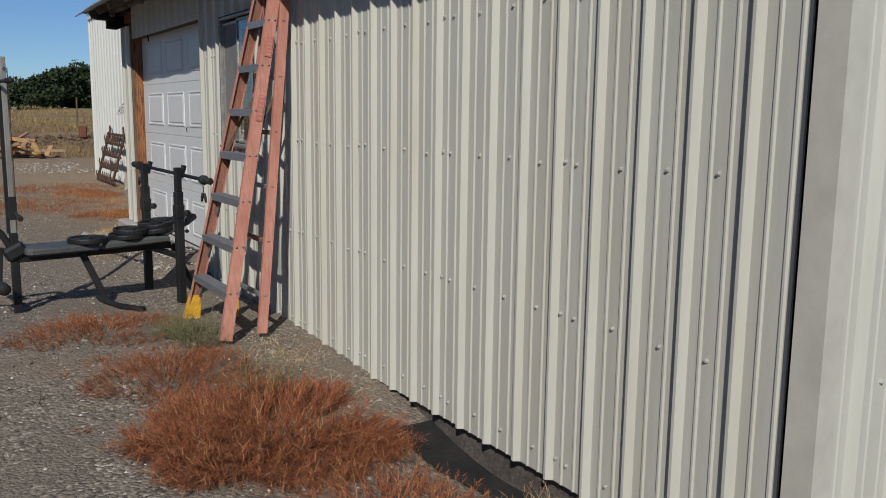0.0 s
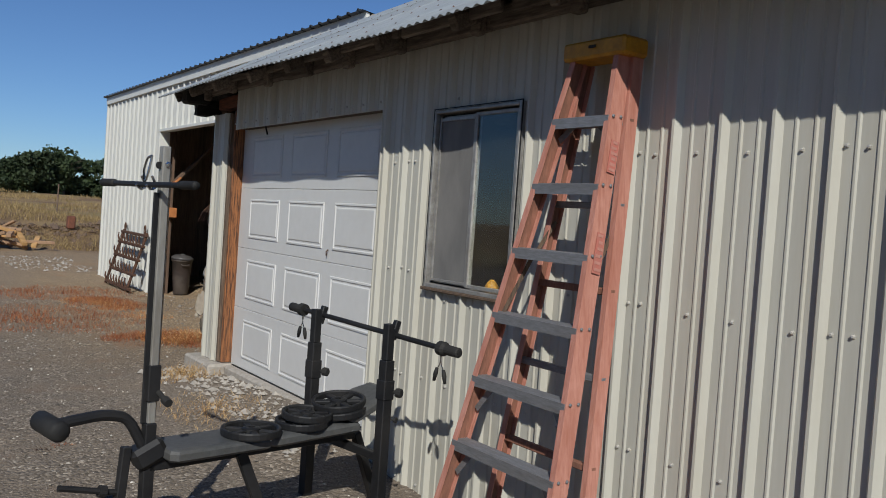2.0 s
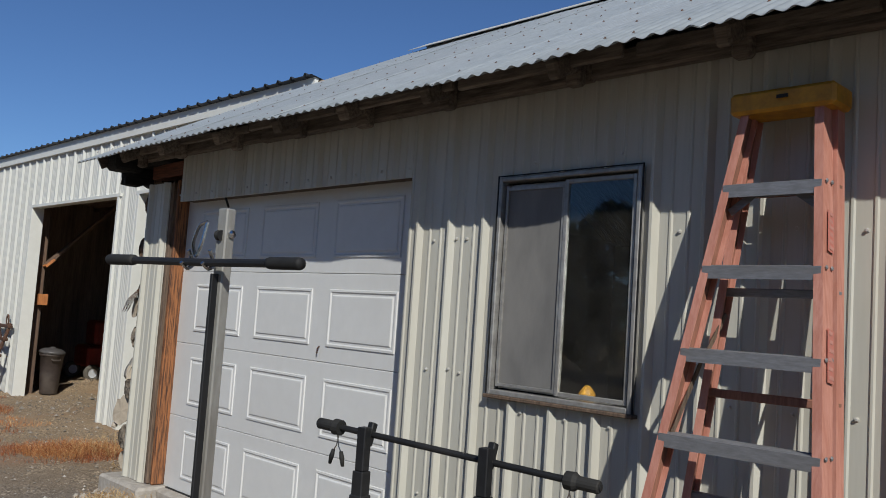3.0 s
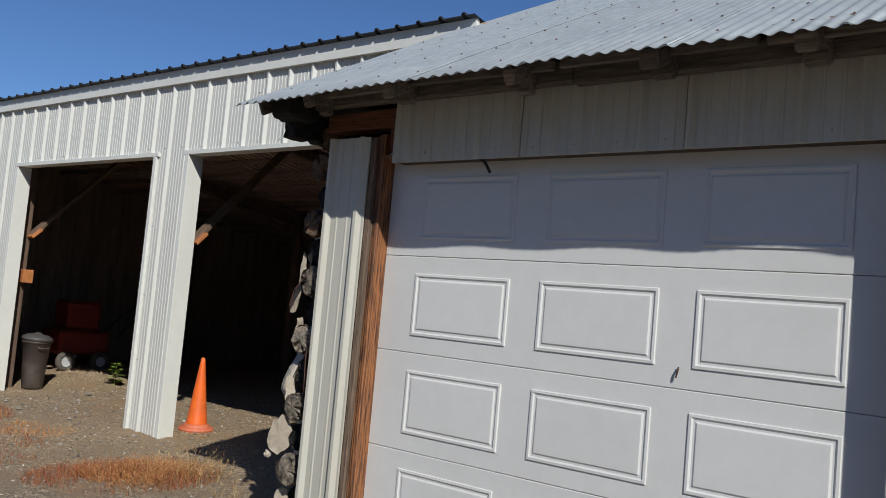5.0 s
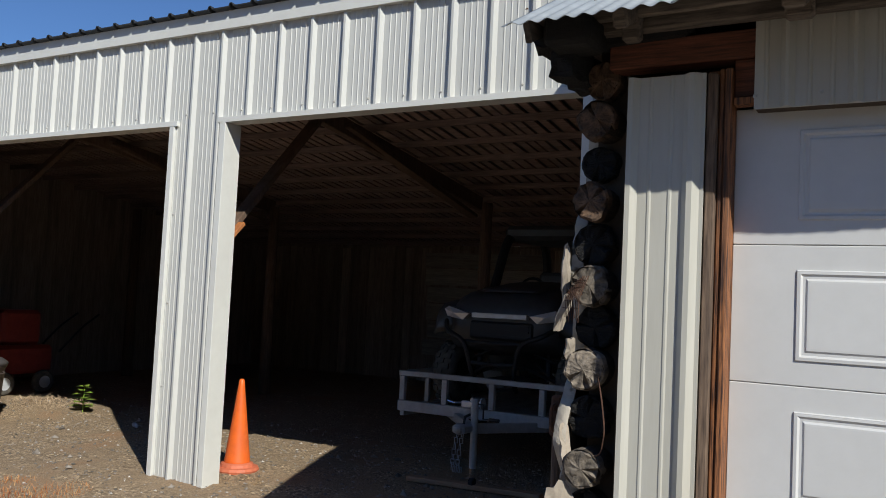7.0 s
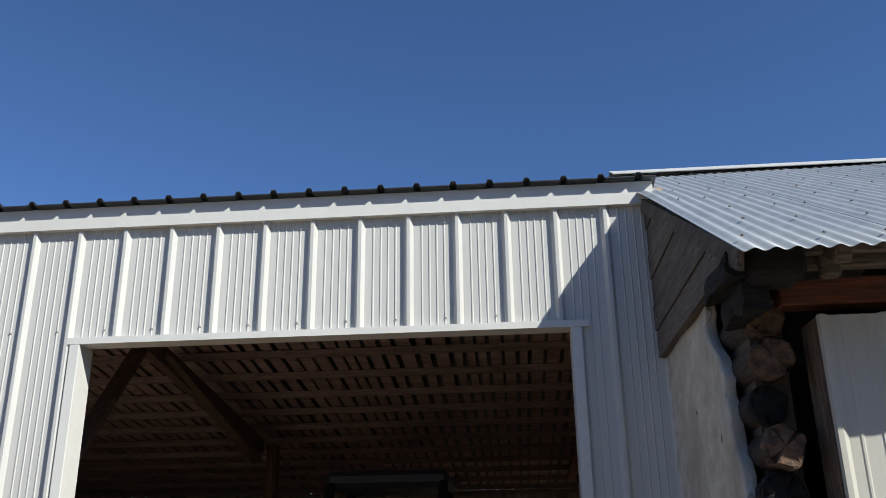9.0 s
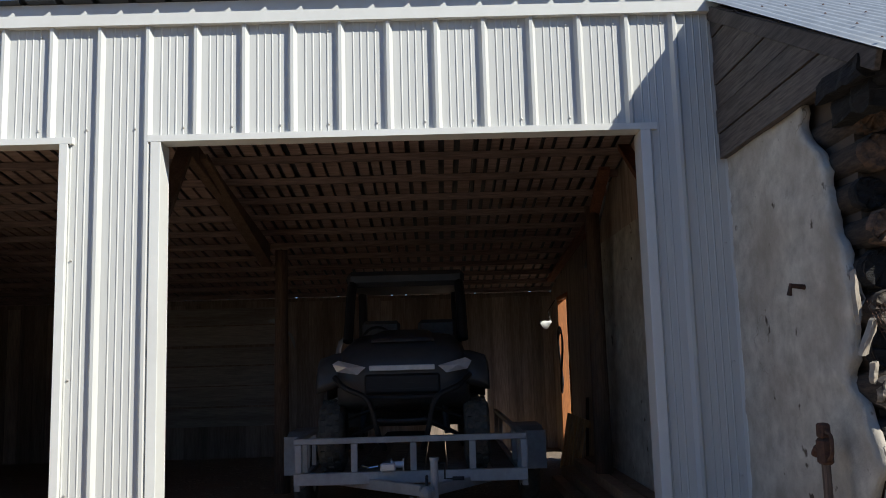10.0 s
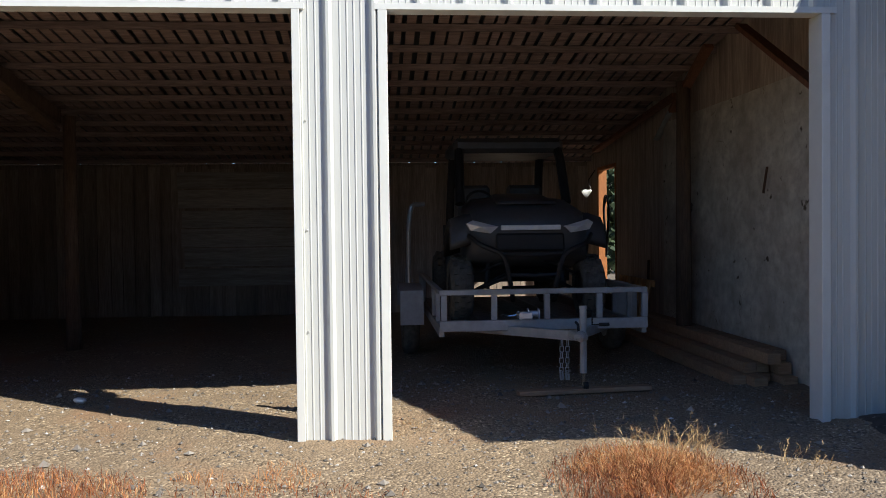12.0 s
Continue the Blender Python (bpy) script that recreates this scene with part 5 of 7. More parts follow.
    p("pivot_plate", bar((-0.06, 0.02, 0.43), (0.07, 0.0, 0.50), w=0.12, h=0.10, bevel=0.02), BLACK_STEEL)
    for u, w, a, b in ((-0.42, 0.63, -0.10, 0.14), (-0.11, 0.22, -0.13, 0.16)):
        bm = bmesh.new()
        tube(bm, [(u, a, w), (u, a + 0.015, w), (u, b - 0.015, w), (u, b, w)], [0.03, 0.044, 0.044, 0.03], 14)
        p("foam_roller", bm, BLACK_RUBBER, "black foam leg roller", True)
    bm = bmesh.new()
    tube(bm, [(-0.11, 0.02, 0.30), (-0.37, 0.03, 0.36)], 0.014, 8)
    tube(bm, [(-0.17, 0.022, 0.314), (-0.20, 0.023, 0.321)], 0.026, 10)
    p("weight_peg", bm, BLACK_STEEL)
    return t


weight_bench()


def barbell():
    m = BENCH @ Matrix.Translation((1.14, -0.08, 0.995))
    t = thing("barbell", m, "empty black steel barbell resting on the bench rack", "barbell")
    bm = bmesh.new()
    tube(bm, [(0, -0.70, -0.028), (0, 0.70, 0.03)], 0.0135, 12)
    part("bar", bm, BLACK_STEEL, t, local=True)
    for s in (-1, 1):
        z = 0.04 * s
        bm = bmesh.new()
        lathe(bm, (0, s * 0.56, z * 0.56), (0, s, z), [(0, 0.02), (0.0, 0.034), (0.035, 0.036), (0.05, 0.025), (0.13, 0.025), (0.135, 0.021)], 14)
        part("sleeve", bm, BLACK_RUBBER, t, local=True)
        for q in (-1, 1):
            bm = bmesh.new()
            a = Vector((0.028 * q * 0.2, s * 0.575, z * 0.56 - 0.03))
            tube(bm, [a, a + Vector((0.0, q * 0.012, -0.05)), a + Vector((0.0, q * 0.028, -0.075))], 0.003, 6)
            clip = part("spring_clip", bm, CHROME, t, local=True)
            bm = bmesh.new()
            tube(bm, [a + Vector((0.0, q * 0.028, -0.07)), a + Vector((0.0, q * 0.036, -0.10)), a + Vector((0, q * 0.044, -0.135))], [0.008, 0.0115, 0.007], 8)
            part("handle", bm, BLACK_RUBBER, clip, "black clip handle", True, local=True)


barbell()


def weight_plate(m, r):
    t = thing("weight_plate", m, "black cast weight plate with round openings lying on the bench", "weight plate", "weight plates on the bench")
    bm = bmesh.new()
    prof = [(0.0, r * 0.86), (0.0, r * 0.99), (0.006, r), (0.028, r), (0.034, r * 0.985), (0.034, r * 0.9), (0.028, r * 0.86)]
    seg = 28
    rings = [[bm.verts.new((math.cos(a) * q, math.sin(a) * q, h)) for a in (2 * math.pi * k / seg for k in range(seg))] for h, q in prof]
    rings.append(rings[0])
    for a, b in zip(rings, rings[1:]):
        for k in range(seg):
            bm.faces.new((a[k], a[(k + 1) % seg], b[(k + 1) % seg], b[k]))
    part("rim", bm, BLACK_STEEL, t, local=True)
    bm = bmesh.new()
    prof = [(0.002, 0.016), (0.002, r * 0.32), (0.03, r * 0.3), (0.034, r * 0.22), (0.034, 0.016)]
    rings = [[bm.verts.new((math.cos(a) * q, math.sin(a) * q, h)) for a in (2 * math.pi * k / 18 for k in range(18))] for h, q in prof]
    rings.append(rings[0])
    for a, b in zip(rings, rings[1:]):
        for k in range(18):
            bm.faces.new((a[k], a[(k + 1) % 18], b[(k + 1) % 18], b[k]))
    part("hub", bm, BLACK_STEEL, t, local=True)
    for k in range(6):
        a = 2 * math.pi * k / 6
        bm = bmesh.new()
        beam(bm, (math.cos(a) * r * 0.29, math.sin(a) * r * 0.29, 0.015), (math.cos(a) * r * 0.88, math.sin(a) * r * 0.88, 0.015), r * 0.24, 0.02, bevel=0.004)
        part("spoke", bm, BLACK_STEEL, t, local=True)
    return t


def plate_pose(u, v, w, tx=0, ty=0, rz=0):
    return BENCH @ pose(u, v, w, tx, ty, rz)


weight_plate(plate_pose(0.50, -0.04, 0.497, 0, 0, 10), 0.145)
weight_plate(plate_pose(0.80, -0.03, 0.502, 0, -1.5, 30), 0.135)
weight_plate(plate_pose(0.83, -0.03, 0.539, 2, -1.5, 50), 0.13)
weight_plate(plate_pose(1.06, 0.0, 0.535, 0, -8, 0), 0.155)
weight_plate(plate_pose(1.06, 0.01, 0.573, 0, -8, 20), 0.145)


# ---- barn frame ----
def barn_post(x, y, top):
    t = thing("barn_post", (x, y, 0), "rough round barn pole standing on gravel", "post", "barn poles")
    bm = bmesh.new()
    tube(bm, [(x + 0.01, y, -0.1), (x, y + 0.005, top * 0.5), (x, y, top)], [0.095, 0.085, 0.075], 12)
    part("pole", bm, BARN_POLE, t, smooth=True)
    return t


def knee_braces(y):
    """Tie beam over a row of poles, with two braces."""
    t = thing("tie_beam", (5.7, y, 3.3), "brown tie beam with two diagonal knee braces", "beam", "barn tie beams")
    bm = bmesh.new()
    beam(bm, (4.1, y, barn_roof_z(4.1) - 0.25), (9.2, y, barn_roof_z(9.2) - 0.25), 0.09, 0.18, bevel=0.008)
    part("beam", bm, BARN_POLE, t)
    for a, b in (((4.30, y - 0.10, 2.07), (5.6, y - 0.07, 3.42)), ((8.92, y - 0.06, 2.72), (6.0, y - 0.05, 3.36))):
        bm = bmesh.new()
        beam(bm, a, b, 0.05, 0.13, up=(0, 1, 0), bevel=0.005)
        part("knee_brace", bm, BARN_POLE, t)
    # Orange end block paints the sunlit tip of the front knee brace.
    bm = bmesh.new()
    beam(bm, (4.27, y - 0.16, 2.04), (4.40, y - 0.158, 2.165), 0.035, 0.14, up=(0, 1, 0), bevel=0.004)
    part("brace_cleat", bm, ORANGE_TIMBER, t, "orange block painting the sunlit brace tip")


for y in (14.78, 18.49, 21.6):
    barn_post(9.0, y, barn_roof_z(9.0) - 0.3)
for y, py in ((15.0, 14.98), (18.70, 18.70)):
    knee_braces(y)
    bm = bmesh.new()
    box(bm, 4.16, 4.32, py - 0.07, py + 0.09, -0.1, 3.4, 0.01)
    solo("front_post", bm, BARN_POLE, "squared red-brown post behind the barn jamb", "post", "squared barn posts")
bm = bmesh.new()
box(bm, 4.22, 4.36, 18.50, 18.626, 1.42, 1.60, 0.006)
solo("post_block", bm, ORANGE_TIMBER, "orange timber block nailed to the barn post", "timber block")
barn_post(7.6, 11.2, 3.1)
t = thing("wall_brace", (7.6, 11.2, 3.0), "red-brown diagonal braces above the plaster wall", "brace")
for a, b in (((4.3, 11.28, 2.40), (6.2, 11.14, 3.40)), ((6.9, 11.18, 3.36), (8.0, 11.18, 2.82)), ((8.05, 11.12, 3.02), (11.8, 11.12, 2.70))):
    bm = bmesh.new()
    beam(bm, a, b, 0.05, 0.11, up=(0, 1, 0), bevel=0.004)
    part("brace_board", bm, RED_POLE, t)
for a, b, r in (((9.3, 11.1, 0), (9.32, 11.05, 1.0), 0.02), ((5.9, 11.06, 1.75), (5.88, 11.03, 2.0), 0.012)):
    bm = bmesh.new()
    tube(bm, [a, b], r, 8)
    solo("iron_rod", bm, RUST, "rusty rod against the plaster wall", "rod")

# ---- utility trailer ----
def wheel(parent, c, axis, r, w, name="wheel", tread=True, rim_m=None):
    c, ax = Vector(c), Vector(axis).normalized()
    h = w / 2
    bm = bmesh.new()
    rings = lathe(bm, c, ax, [(-h * 0.8, r * 0.52), (-h, r * 0.62), (-h, r * 0.82), (-h * 0.72, r * 0.96), (-h * 0.3, r), (h * 0.3, r), (h * 0.72, r * 0.96), (h, r * 0.82), (h, r * 0.62), (h * 0.8, r * 0.52)], 28)
    tyre = part("tyre", bm, TREAD, parent, "dusty black knobbly tyre" if tread else "black rubber tyre", True)
    if tread:
        s = ax.orthogonal().normalized()
        o = ax.cross(s)
        bm = bmesh.new()
        for k in range(18):
            a = 2 * math.pi * k / 18
            for q, off in ((-0.62, 0.0), (0.0, 0.5), (0.62, 0.0)):
                b = a + off * 2 * math.pi / 18
                d = s * math.cos(b) + o * math.sin(b)
                p = c + ax * q * h * 0.9 + d * r * (0.985 if q else 1.0)
                beam(bm, p - d * 0.006, p + d * 0.014, 0.05 if not q else 0.06, 0.045, up=ax)
        part("tread_block", bm, TREAD, tyre)
    bm = bmesh.new()
    lathe(bm, c, ax, [(-h * 0.84, r * 0.30), (-h * 0.84, r * 0.44), (-h * 0.93, r * 0.5), (-h * 0.93, r * 0.53), (-h * 0.7, r * 0.5), (h * 0.7, r * 0.5), (h * 0.93, r * 0.53), (h * 0.93, r * 0.5), (h * 0.84, r * 0.44), (h * 0.84, r * 0.30)], 20)
    part("rim", bm, rim_m or BLACK_STEEL, tyre)
    return tyre


def trailer():
    t = thing("utility_trailer", (7.8, 13.13, 0), "grey steel utility trailer with an open front rail", "trailer")
    x0, x1, y0, y1 = 6.04, 9.75, 12.17, 14.12
    part("front_sill", boxes((x0 - 0.03, x0 + 0.03, y0 - 0.02, y1 + 0.02, 0.485, 0.585), bevel=0.005), GALV_STEEL, t)
    part("top_rail", boxes((x0 - 0.025, x0 + 0.025, y0 - 0.02, y1 + 0.02, 0.825, 0.875), bevel=0.005), GALV_STEEL, t)
    for y in (12.175, 12.615, 13.12, 13.625, 14.10):
        part("front_upright", boxes((x0 - 0.024, x0 + 0.024, y - 0.028, y + 0.028, 0.587, 0.823), bevel=0.004), GALV_STEEL, t)
    for y in (y0, y1):
        part("side_rail", boxes((x0 + 0.03, x1, y - 0.025, y + 0.025, 0.83, 0.87), bevel=0.004), GALV_STEEL, t)
        part("side_sill", boxes((x0 + 0.03, x1, y - 0.025, y + 0.025, 0.43, 0.53), bevel=0.004), GALV_STEEL, t)
        for x in (6.55, 7.1, 8.9, 9.7):
            part("side_post", boxes((x - 0.022, x + 0.022, y - 0.022, y + 0.022, 0.532, 0.829), bevel=0.003), GALV_STEEL, t)
    for k in range(9):
        y = y0 + 0.03 + k * 0.211
        part("deck_plank", boxes((x0 + 0.035, x1, y, y + 0.203, 0.475, 0.508), bevel=0.003), BARN_BOARD, t)
    for s, y in ((-1, y0 - 0.22), (1, y1 + 0.22)):
        wheel(t, (8.0, y, 0.33), (0, s, 0), 0.33, 0.2, tread=False, rim_m=GALV_STEEL)
        bm = bmesh.new()
        pts = [(7.42, 0.52), (7.52, 0.74), (7.72, 0.80), (8.28, 0.80), (8.48, 0.74), (8.58, 0.52)]
        for (xa, za), (xb, zb) in zip(pts, pts[1:]):
            beam(bm, (xa, y, za), (xb, y, zb), 0.26, 0.012, up=(0, 0, 1) if abs(xa - xb) > 0.05 else (1, 0, 0))
        box(bm, 7.40, 7.42, y - 0.13, y + 0.13, 0.40, 0.78, 0.003)
        part("fender", bm, GALV_STEEL, t)
    tongue = (5.42, 13.0, 0.50)
    for y in (13.85, 12.4):
        bm = bmesh.new()
        beam(bm, (6.5, y, 0.47), tongue, 0.055, 0.085, bevel=0.004)
        part("tongue_bar", bm, GALV_STEEL, t)
    bm = bmesh.new()
    box(bm, 5.18, 5.45, 12.94, 13.06, 0.48, 0.55, 0.015)
    bmesh.ops.create_uvsphere(bm, u_segments=14, v_segments=8, radius=0.05, matrix=Matrix.Translation((5.2, 13.0, 0.52)))
    coupler = part("coupler", bm, GALV_STEEL, t)
    bm = bmesh.new()
    tube(bm, [(5.28, 13.0, 0.55), (5.30, 13.0, 0.61), (5.38, 13.0, 0.62)], 0.012, 8)
    part("latch", bm, BLACK_STEEL, coupler)
    bm = bmesh.new()
    tube(bm, [(5.36, 12.94, 0.18), (5.36, 12.94, 0.74)], 0.031, 14)
    tube(bm, [(5.36, 12.94, 0.74), (5.36, 12.94, 0.765)], 0.036, 14)
    jack = part("jack", bm, GALV_STEEL, t, "grey tongue jack with a crank")
    bm = bmesh.new()
    tube(bm, [(5.36, 12.94, 0.07), (5.36, 12.94, 0.2)], 0.023, 12)
    part("jack_leg", bm, CHROME, jack)
    bm = bmesh.new()
    lathe(bm, (5.34, 12.92, 0.068), (0, 1, 0), [(-0.012, 0.02), (-0.012, 0.035), (0.03, 0.035), (0.03, 0.02)], 14)
    part("jack_wheel", bm, BLACK_RUBBER, jack)
    bm = bmesh.new()
    tube(bm, [(5.36, 12.93, 0.72), (5.36, 12.86, 0.72), (5.36, 12.86, 0.60), (5.36, 12.80, 0.60)], 0.008, 8)
    tube(bm, [(5.36, 12.80, 0.60), (5.36, 12.71, 0.60)], 0.015, 10)
    part("crank", bm, BLACK_STEEL, jack)
    for y in (13.07, 13.12):
        for k in range(11):
            a = k / 10
            p = Vector((5.4 - 0.04 * math.sin(a * 3.1), y + 0.015 * math.sin(a * 3.1), 0.44 - 0.30 * math.sin(a * math.pi * 0.55)))
            bm = bmesh.new()
            up = 0.016 if k % 2 else 0.007
            tube(bm, [p + Vector((0.0, up, 0.022)), p + Vector((0, -up, 0.022)), p + Vector((0, -up, -0.022)), p + Vector((0, up, -0.022)), p + Vector((0, up, 0.022))], 0.0038, 5)
            part("chain_link", bm, GALV_STEEL, t)
    bm = bmesh.new()
    box(bm, 5.95, 6.12, 13.27, 13.40, 0.59, 0.66, 0.012)
    lathe(bm, (6.02, 13.20, 0.64), (0, 1, 0), [(0, 0.02), (0, 0.055), (0.012, 0.055), (0.012, 0.03), (0.10, 0.03), (0.10, 0.055), (0.112, 0.055)], 14)
    part("winch", bm, LAMP_LENS, t, "pale metal hand winch on the front rail")
    bm = bmesh.new()
    tube(bm, [(6.0, 13.42, 0.63), (6.0, 13.5, 0.62), (5.98, 13.56, 0.64)], 0.012, 8)
    part("winch_crank", bm, CHROME, t)
    return t


trailer()


def side_by_side():
    """Black two-seat off-road vehicle standing on the trailer, nose to the doorway."""
    cy, g = 13.17, 0.508
    t = thing("utility_vehicle", (8.0, cy, g), "dusty charcoal off-road utility vehicle parked on the trailer", "utility vehicle")

    def slab(rows, name, m, label="", parent=None):
        """Lofted body shell: rows of (x, half width, z low, z high), rounded on top."""
        bm = bmesh.new()
        rings = []
        for x, hw, lo, hi in rows:
            r = []
            for a, b in ((-1.0, 0.0), (-1.0, 0.55), (-0.93, 0.85), (-0.75, 0.97), (-0.3, 1.0), (0.3, 1.0), (0.75, 0.97), (0.93, 0.85), (1.0, 0.55), (1.0, 0.0)):
                r.append(bm.verts.new((x, cy + a * hw, lo + (hi - lo) * b)))
            rings.append(r)
        for a, b in zip(rings, rings[1:]):
            for k in range(10):
                bm.faces.new((a[k], b[k], b[(k + 1) % 10], a[(k + 1) % 10]))
        bm.faces.new(rings[0])
        bm.faces.new(rings[-1][::-1])
        bmesh.ops.recalc_face_normals(bm, faces=bm.faces)
        return part(name, bm, m, parent or t, label, True)

    hood = slab([(6.86, 0.46, 1.24, 1.47), (6.90, 0.60, 1.20, 1.60), (7.05, 0.64, 1.12, 1.69), (7.4, 0.64, 1.05, 1.76), (7.9, 0.64, 1.0, 1.80)], "hood", UTV_BODY)
    slab([(6.98, 0.30, 1.69, 1.705), (7.1, 0.31, 1.69, 1.735), (7.5, 0.30, 1.72, 1.80), (7.85, 0.27, 1.76, 1.83)], "hood_panel", UTV_BODY, parent=hood)
    slab([(7.9, 0.66, 0.86, 1.72), (8.2, 0.7, 0.84, 1.25), (9.0, 0.7, 0.84, 1.2), (9.2, 0.68, 0.9, 1.45), (9.6, 0.66, 0.95, 1.5)], "body", UTV_BODY)
    for s in (-1, 1):
        bm = bmesh.new()
        pts = [(6.93, 1.34), (6.96, 1.50), (7.06, 1.58), (7.35, 1.58), (7.62, 1.48), (7.72, 1.25)]
        prev = None
        for x, z in pts:
            ring = [bm.verts.new((x, cy + s * a, z + b)) for a, b in ((0.5, 0.03), (0.66, 0.015), (0.80, -0.03), (0.83, -0.10), (0.80, -0.10), (0.5, -0.02))]
            if prev:
                for k in range(6):
                    bm.faces.new((prev[k], prev[(k + 1) % 6], ring[(k + 1) % 6], ring[k]))
            else:
                bm.faces.new(ring)
            prev = ring
        bm.faces.new(prev[::-1])
        bmesh.ops.recalc_face_normals(bm, faces=bm.faces)
        part("fender", bm, UTV_BODY, t, smooth=True)
        bm = bmesh.new()
        o = [(0.34, 1.465), (0.60, 1.53), (0.66, 1.50), (0.62, 1.43), (0.42, 1.40)]
        a = [bm.verts.new((6.79 + 0.16 * (y - 0.34), cy + s * y, z)) for y, z in o]
        b = [bm.verts.new((6.95 + 0.14 * (y - 0.34), cy + s * y, z)) for y, z in o]
        c = bm.verts.new((6.775, cy + s * 0.52, 1.465))
        for k in range(5):
            bm.faces.new((a[k], a[(k + 1) % 5], c))
            bm.faces.new((a[k], b[k], b[(k + 1) % 5], a[(k + 1) % 5]))
        bmesh.ops.recalc_face_normals(bm, faces=bm.faces)
        part("headlight", bm, LAMP_LENS, t, "clear headlight lens")
        wheel(t, (7.2, cy + s * 0.70, g + 0.33), (0, s, 0), 0.325, 0.24)
        wheel(t, (9.3, cy + s * 0.70, g + 0.33), (0, s, 0), 0.325, 0.26)
        for (xa, ya, za), (xb, yb, zb), r in (((7.0, 0.18, 0.98), (7.2, 0.58, 0.80), 0.018), ((7.35, 0.18, 0.98), (7.2, 0.58, 0.80), 0.018), ((7.1, 0.2, 1.12), (7.2, 0.56, 0.98), 0.014), ((7.15, 0.42, 0.84), (7.25, 0.36, 1.34), 0.032)):
            bm = bmesh.new()
            tube(bm, [(xa, cy + s * ya, za), (xb, cy + s * yb, zb)], r, 8)
            part("suspension_arm", bm, BLACK_STEEL, t)
        bm = bmesh.new()
        tube(bm, arc([(6.86, cy + s * 0.64, 1.38), (6.70, cy + s * 0.54, 1.29), (6.66, cy + s * 0.30, 1.20), (6.72, cy + s * 0.22, 0.84), (6.9, cy + s * 0.18, 0.74)]), 0.026, 8)
        part("bumper_tube", bm, BLACK_STEEL, t)
        for pts in ([(7.85, 0.62, 1.72), (8.1, 0.60, 2.3), (8.35, 0.57, 2.42), (9.15, 0.57, 2.40), (9.4, 0.6, 1.45)],):
            bm = bmesh.new()
            tube(bm, arc([(x, cy + s * y, z) for x, y, z in pts]), 0.055, 10)
            part("roll_bar", bm, BLACK_STEEL, t)
        bm = bmesh.new()
        box(bm, 8.55, 8.95, cy + s * 0.34 - 0.24, cy + s * 0.34 + 0.24, 1.22, 1.36, 0.04)
        box(bm, 8.95, 9.08, cy + s * 0.34 - 0.23, cy + s * 0.34 + 0.23, 1.30, 1.98, 0.04)
        part("seat", bm, VINYL, t)
    part("light_bar", boxes((6.79, 6.85, cy - 0.31, cy + 0.31, 1.43, 1.478), bevel=0.006), BAR_LENS, t, "white led light bar")
    part("grille", boxes((6.84, 6.9, cy - 0.36, cy + 0.36, 1.22, 1.40), bevel=0.02), BLACK_STEEL, t)
    for z in (1.26, 1.31, 1.36):
        part("grille_slat", boxes((6.825, 6.842, cy - 0.32, cy + 0.32, z - 0.008, z + 0.008)), BLACK_STEEL, t)
    for z, hw in ((1.20, 0.32), (1.0, 0.25)):
        bm = bmesh.new()
        tube(bm, [(6.70, cy - hw, z), (6.69, cy, z - 0.01), (6.70, cy + hw, z)], 0.02, 8)
        part("bumper_cross_tube", bm, BLACK_STEEL, t)
    part("skid_plate", boxes((6.85, 7.5, cy - 0.2, cy + 0.2, 0.80, 0.84), bevel=0.01), BLACK_STEEL, t)
    part("roof", boxes((8.12, 9.3, cy - 0.66, cy + 0.66, 2.30, 2.47), bevel=0.05), UTV_BODY, t)
    part("dashboard", boxes((7.95, 8.15, cy - 0.58, cy + 0.58, 1.5, 1.72), bevel=0.04), UTV_BODY, t)
    bm = bmesh.new()
    pts = [Vector((8.3, cy + 0.34 + 0.17 * math.cos(a), 1.72 + 0.16 * math.sin(a))) for a in (2 * math.pi * k / 20 for k in range(21))]
    tube(bm, pts, 0.015, 8, cap=False)
    part("steering_wheel", bm, BLACK_RUBBER, t)
    part("cargo_bed", boxes((9.15, 9.75, cy - 0.66, cy + 0.66, 1.2, 1.24), (9.15, 9.18, cy - 0.66, cy + 0.66, 1.24, 1.5), (9.72, 9.75, cy - 0.66, cy + 0.66, 1.24, 1.5)), UTV_BODY, t)
    return t


utv = side_by_side()
utv.matrix_basis = Matrix.Translation((7.5, 13.215, 0.508)) @ Matrix.Diagonal((1, 0.95, 1, 1))

# ---- barn floor things ----
bm = bmesh.new()
beam(bm, (5.30, 13.53, 0.028), (5.42, 12.33, 0.03), 0.10, 0.04, bevel=0.004)
solo("plank", bm, PLANK, "short tan plank on the gravel under the trailer jack", "plank")
k = 0
for z in range(3):
    for q in range(4 - z):
        bm = bmesh.new()
        y = 11.08 + q * 0.135 + random.uniform(-0.01, 0.01)
        x0 = 5.45 + random.uniform(-0.15, 0.15)
        beam(bm, (x0, y, 0.05 + z * 0.105), (x0 + 3.6, y + 0.02, 0.05 + z * 0.105), 0.125, 0.1, bevel=0.005)
        solo("timber", bm, PLANK, "brown sawn timber stacked along the plaster wall", "timber", "stacked timbers")


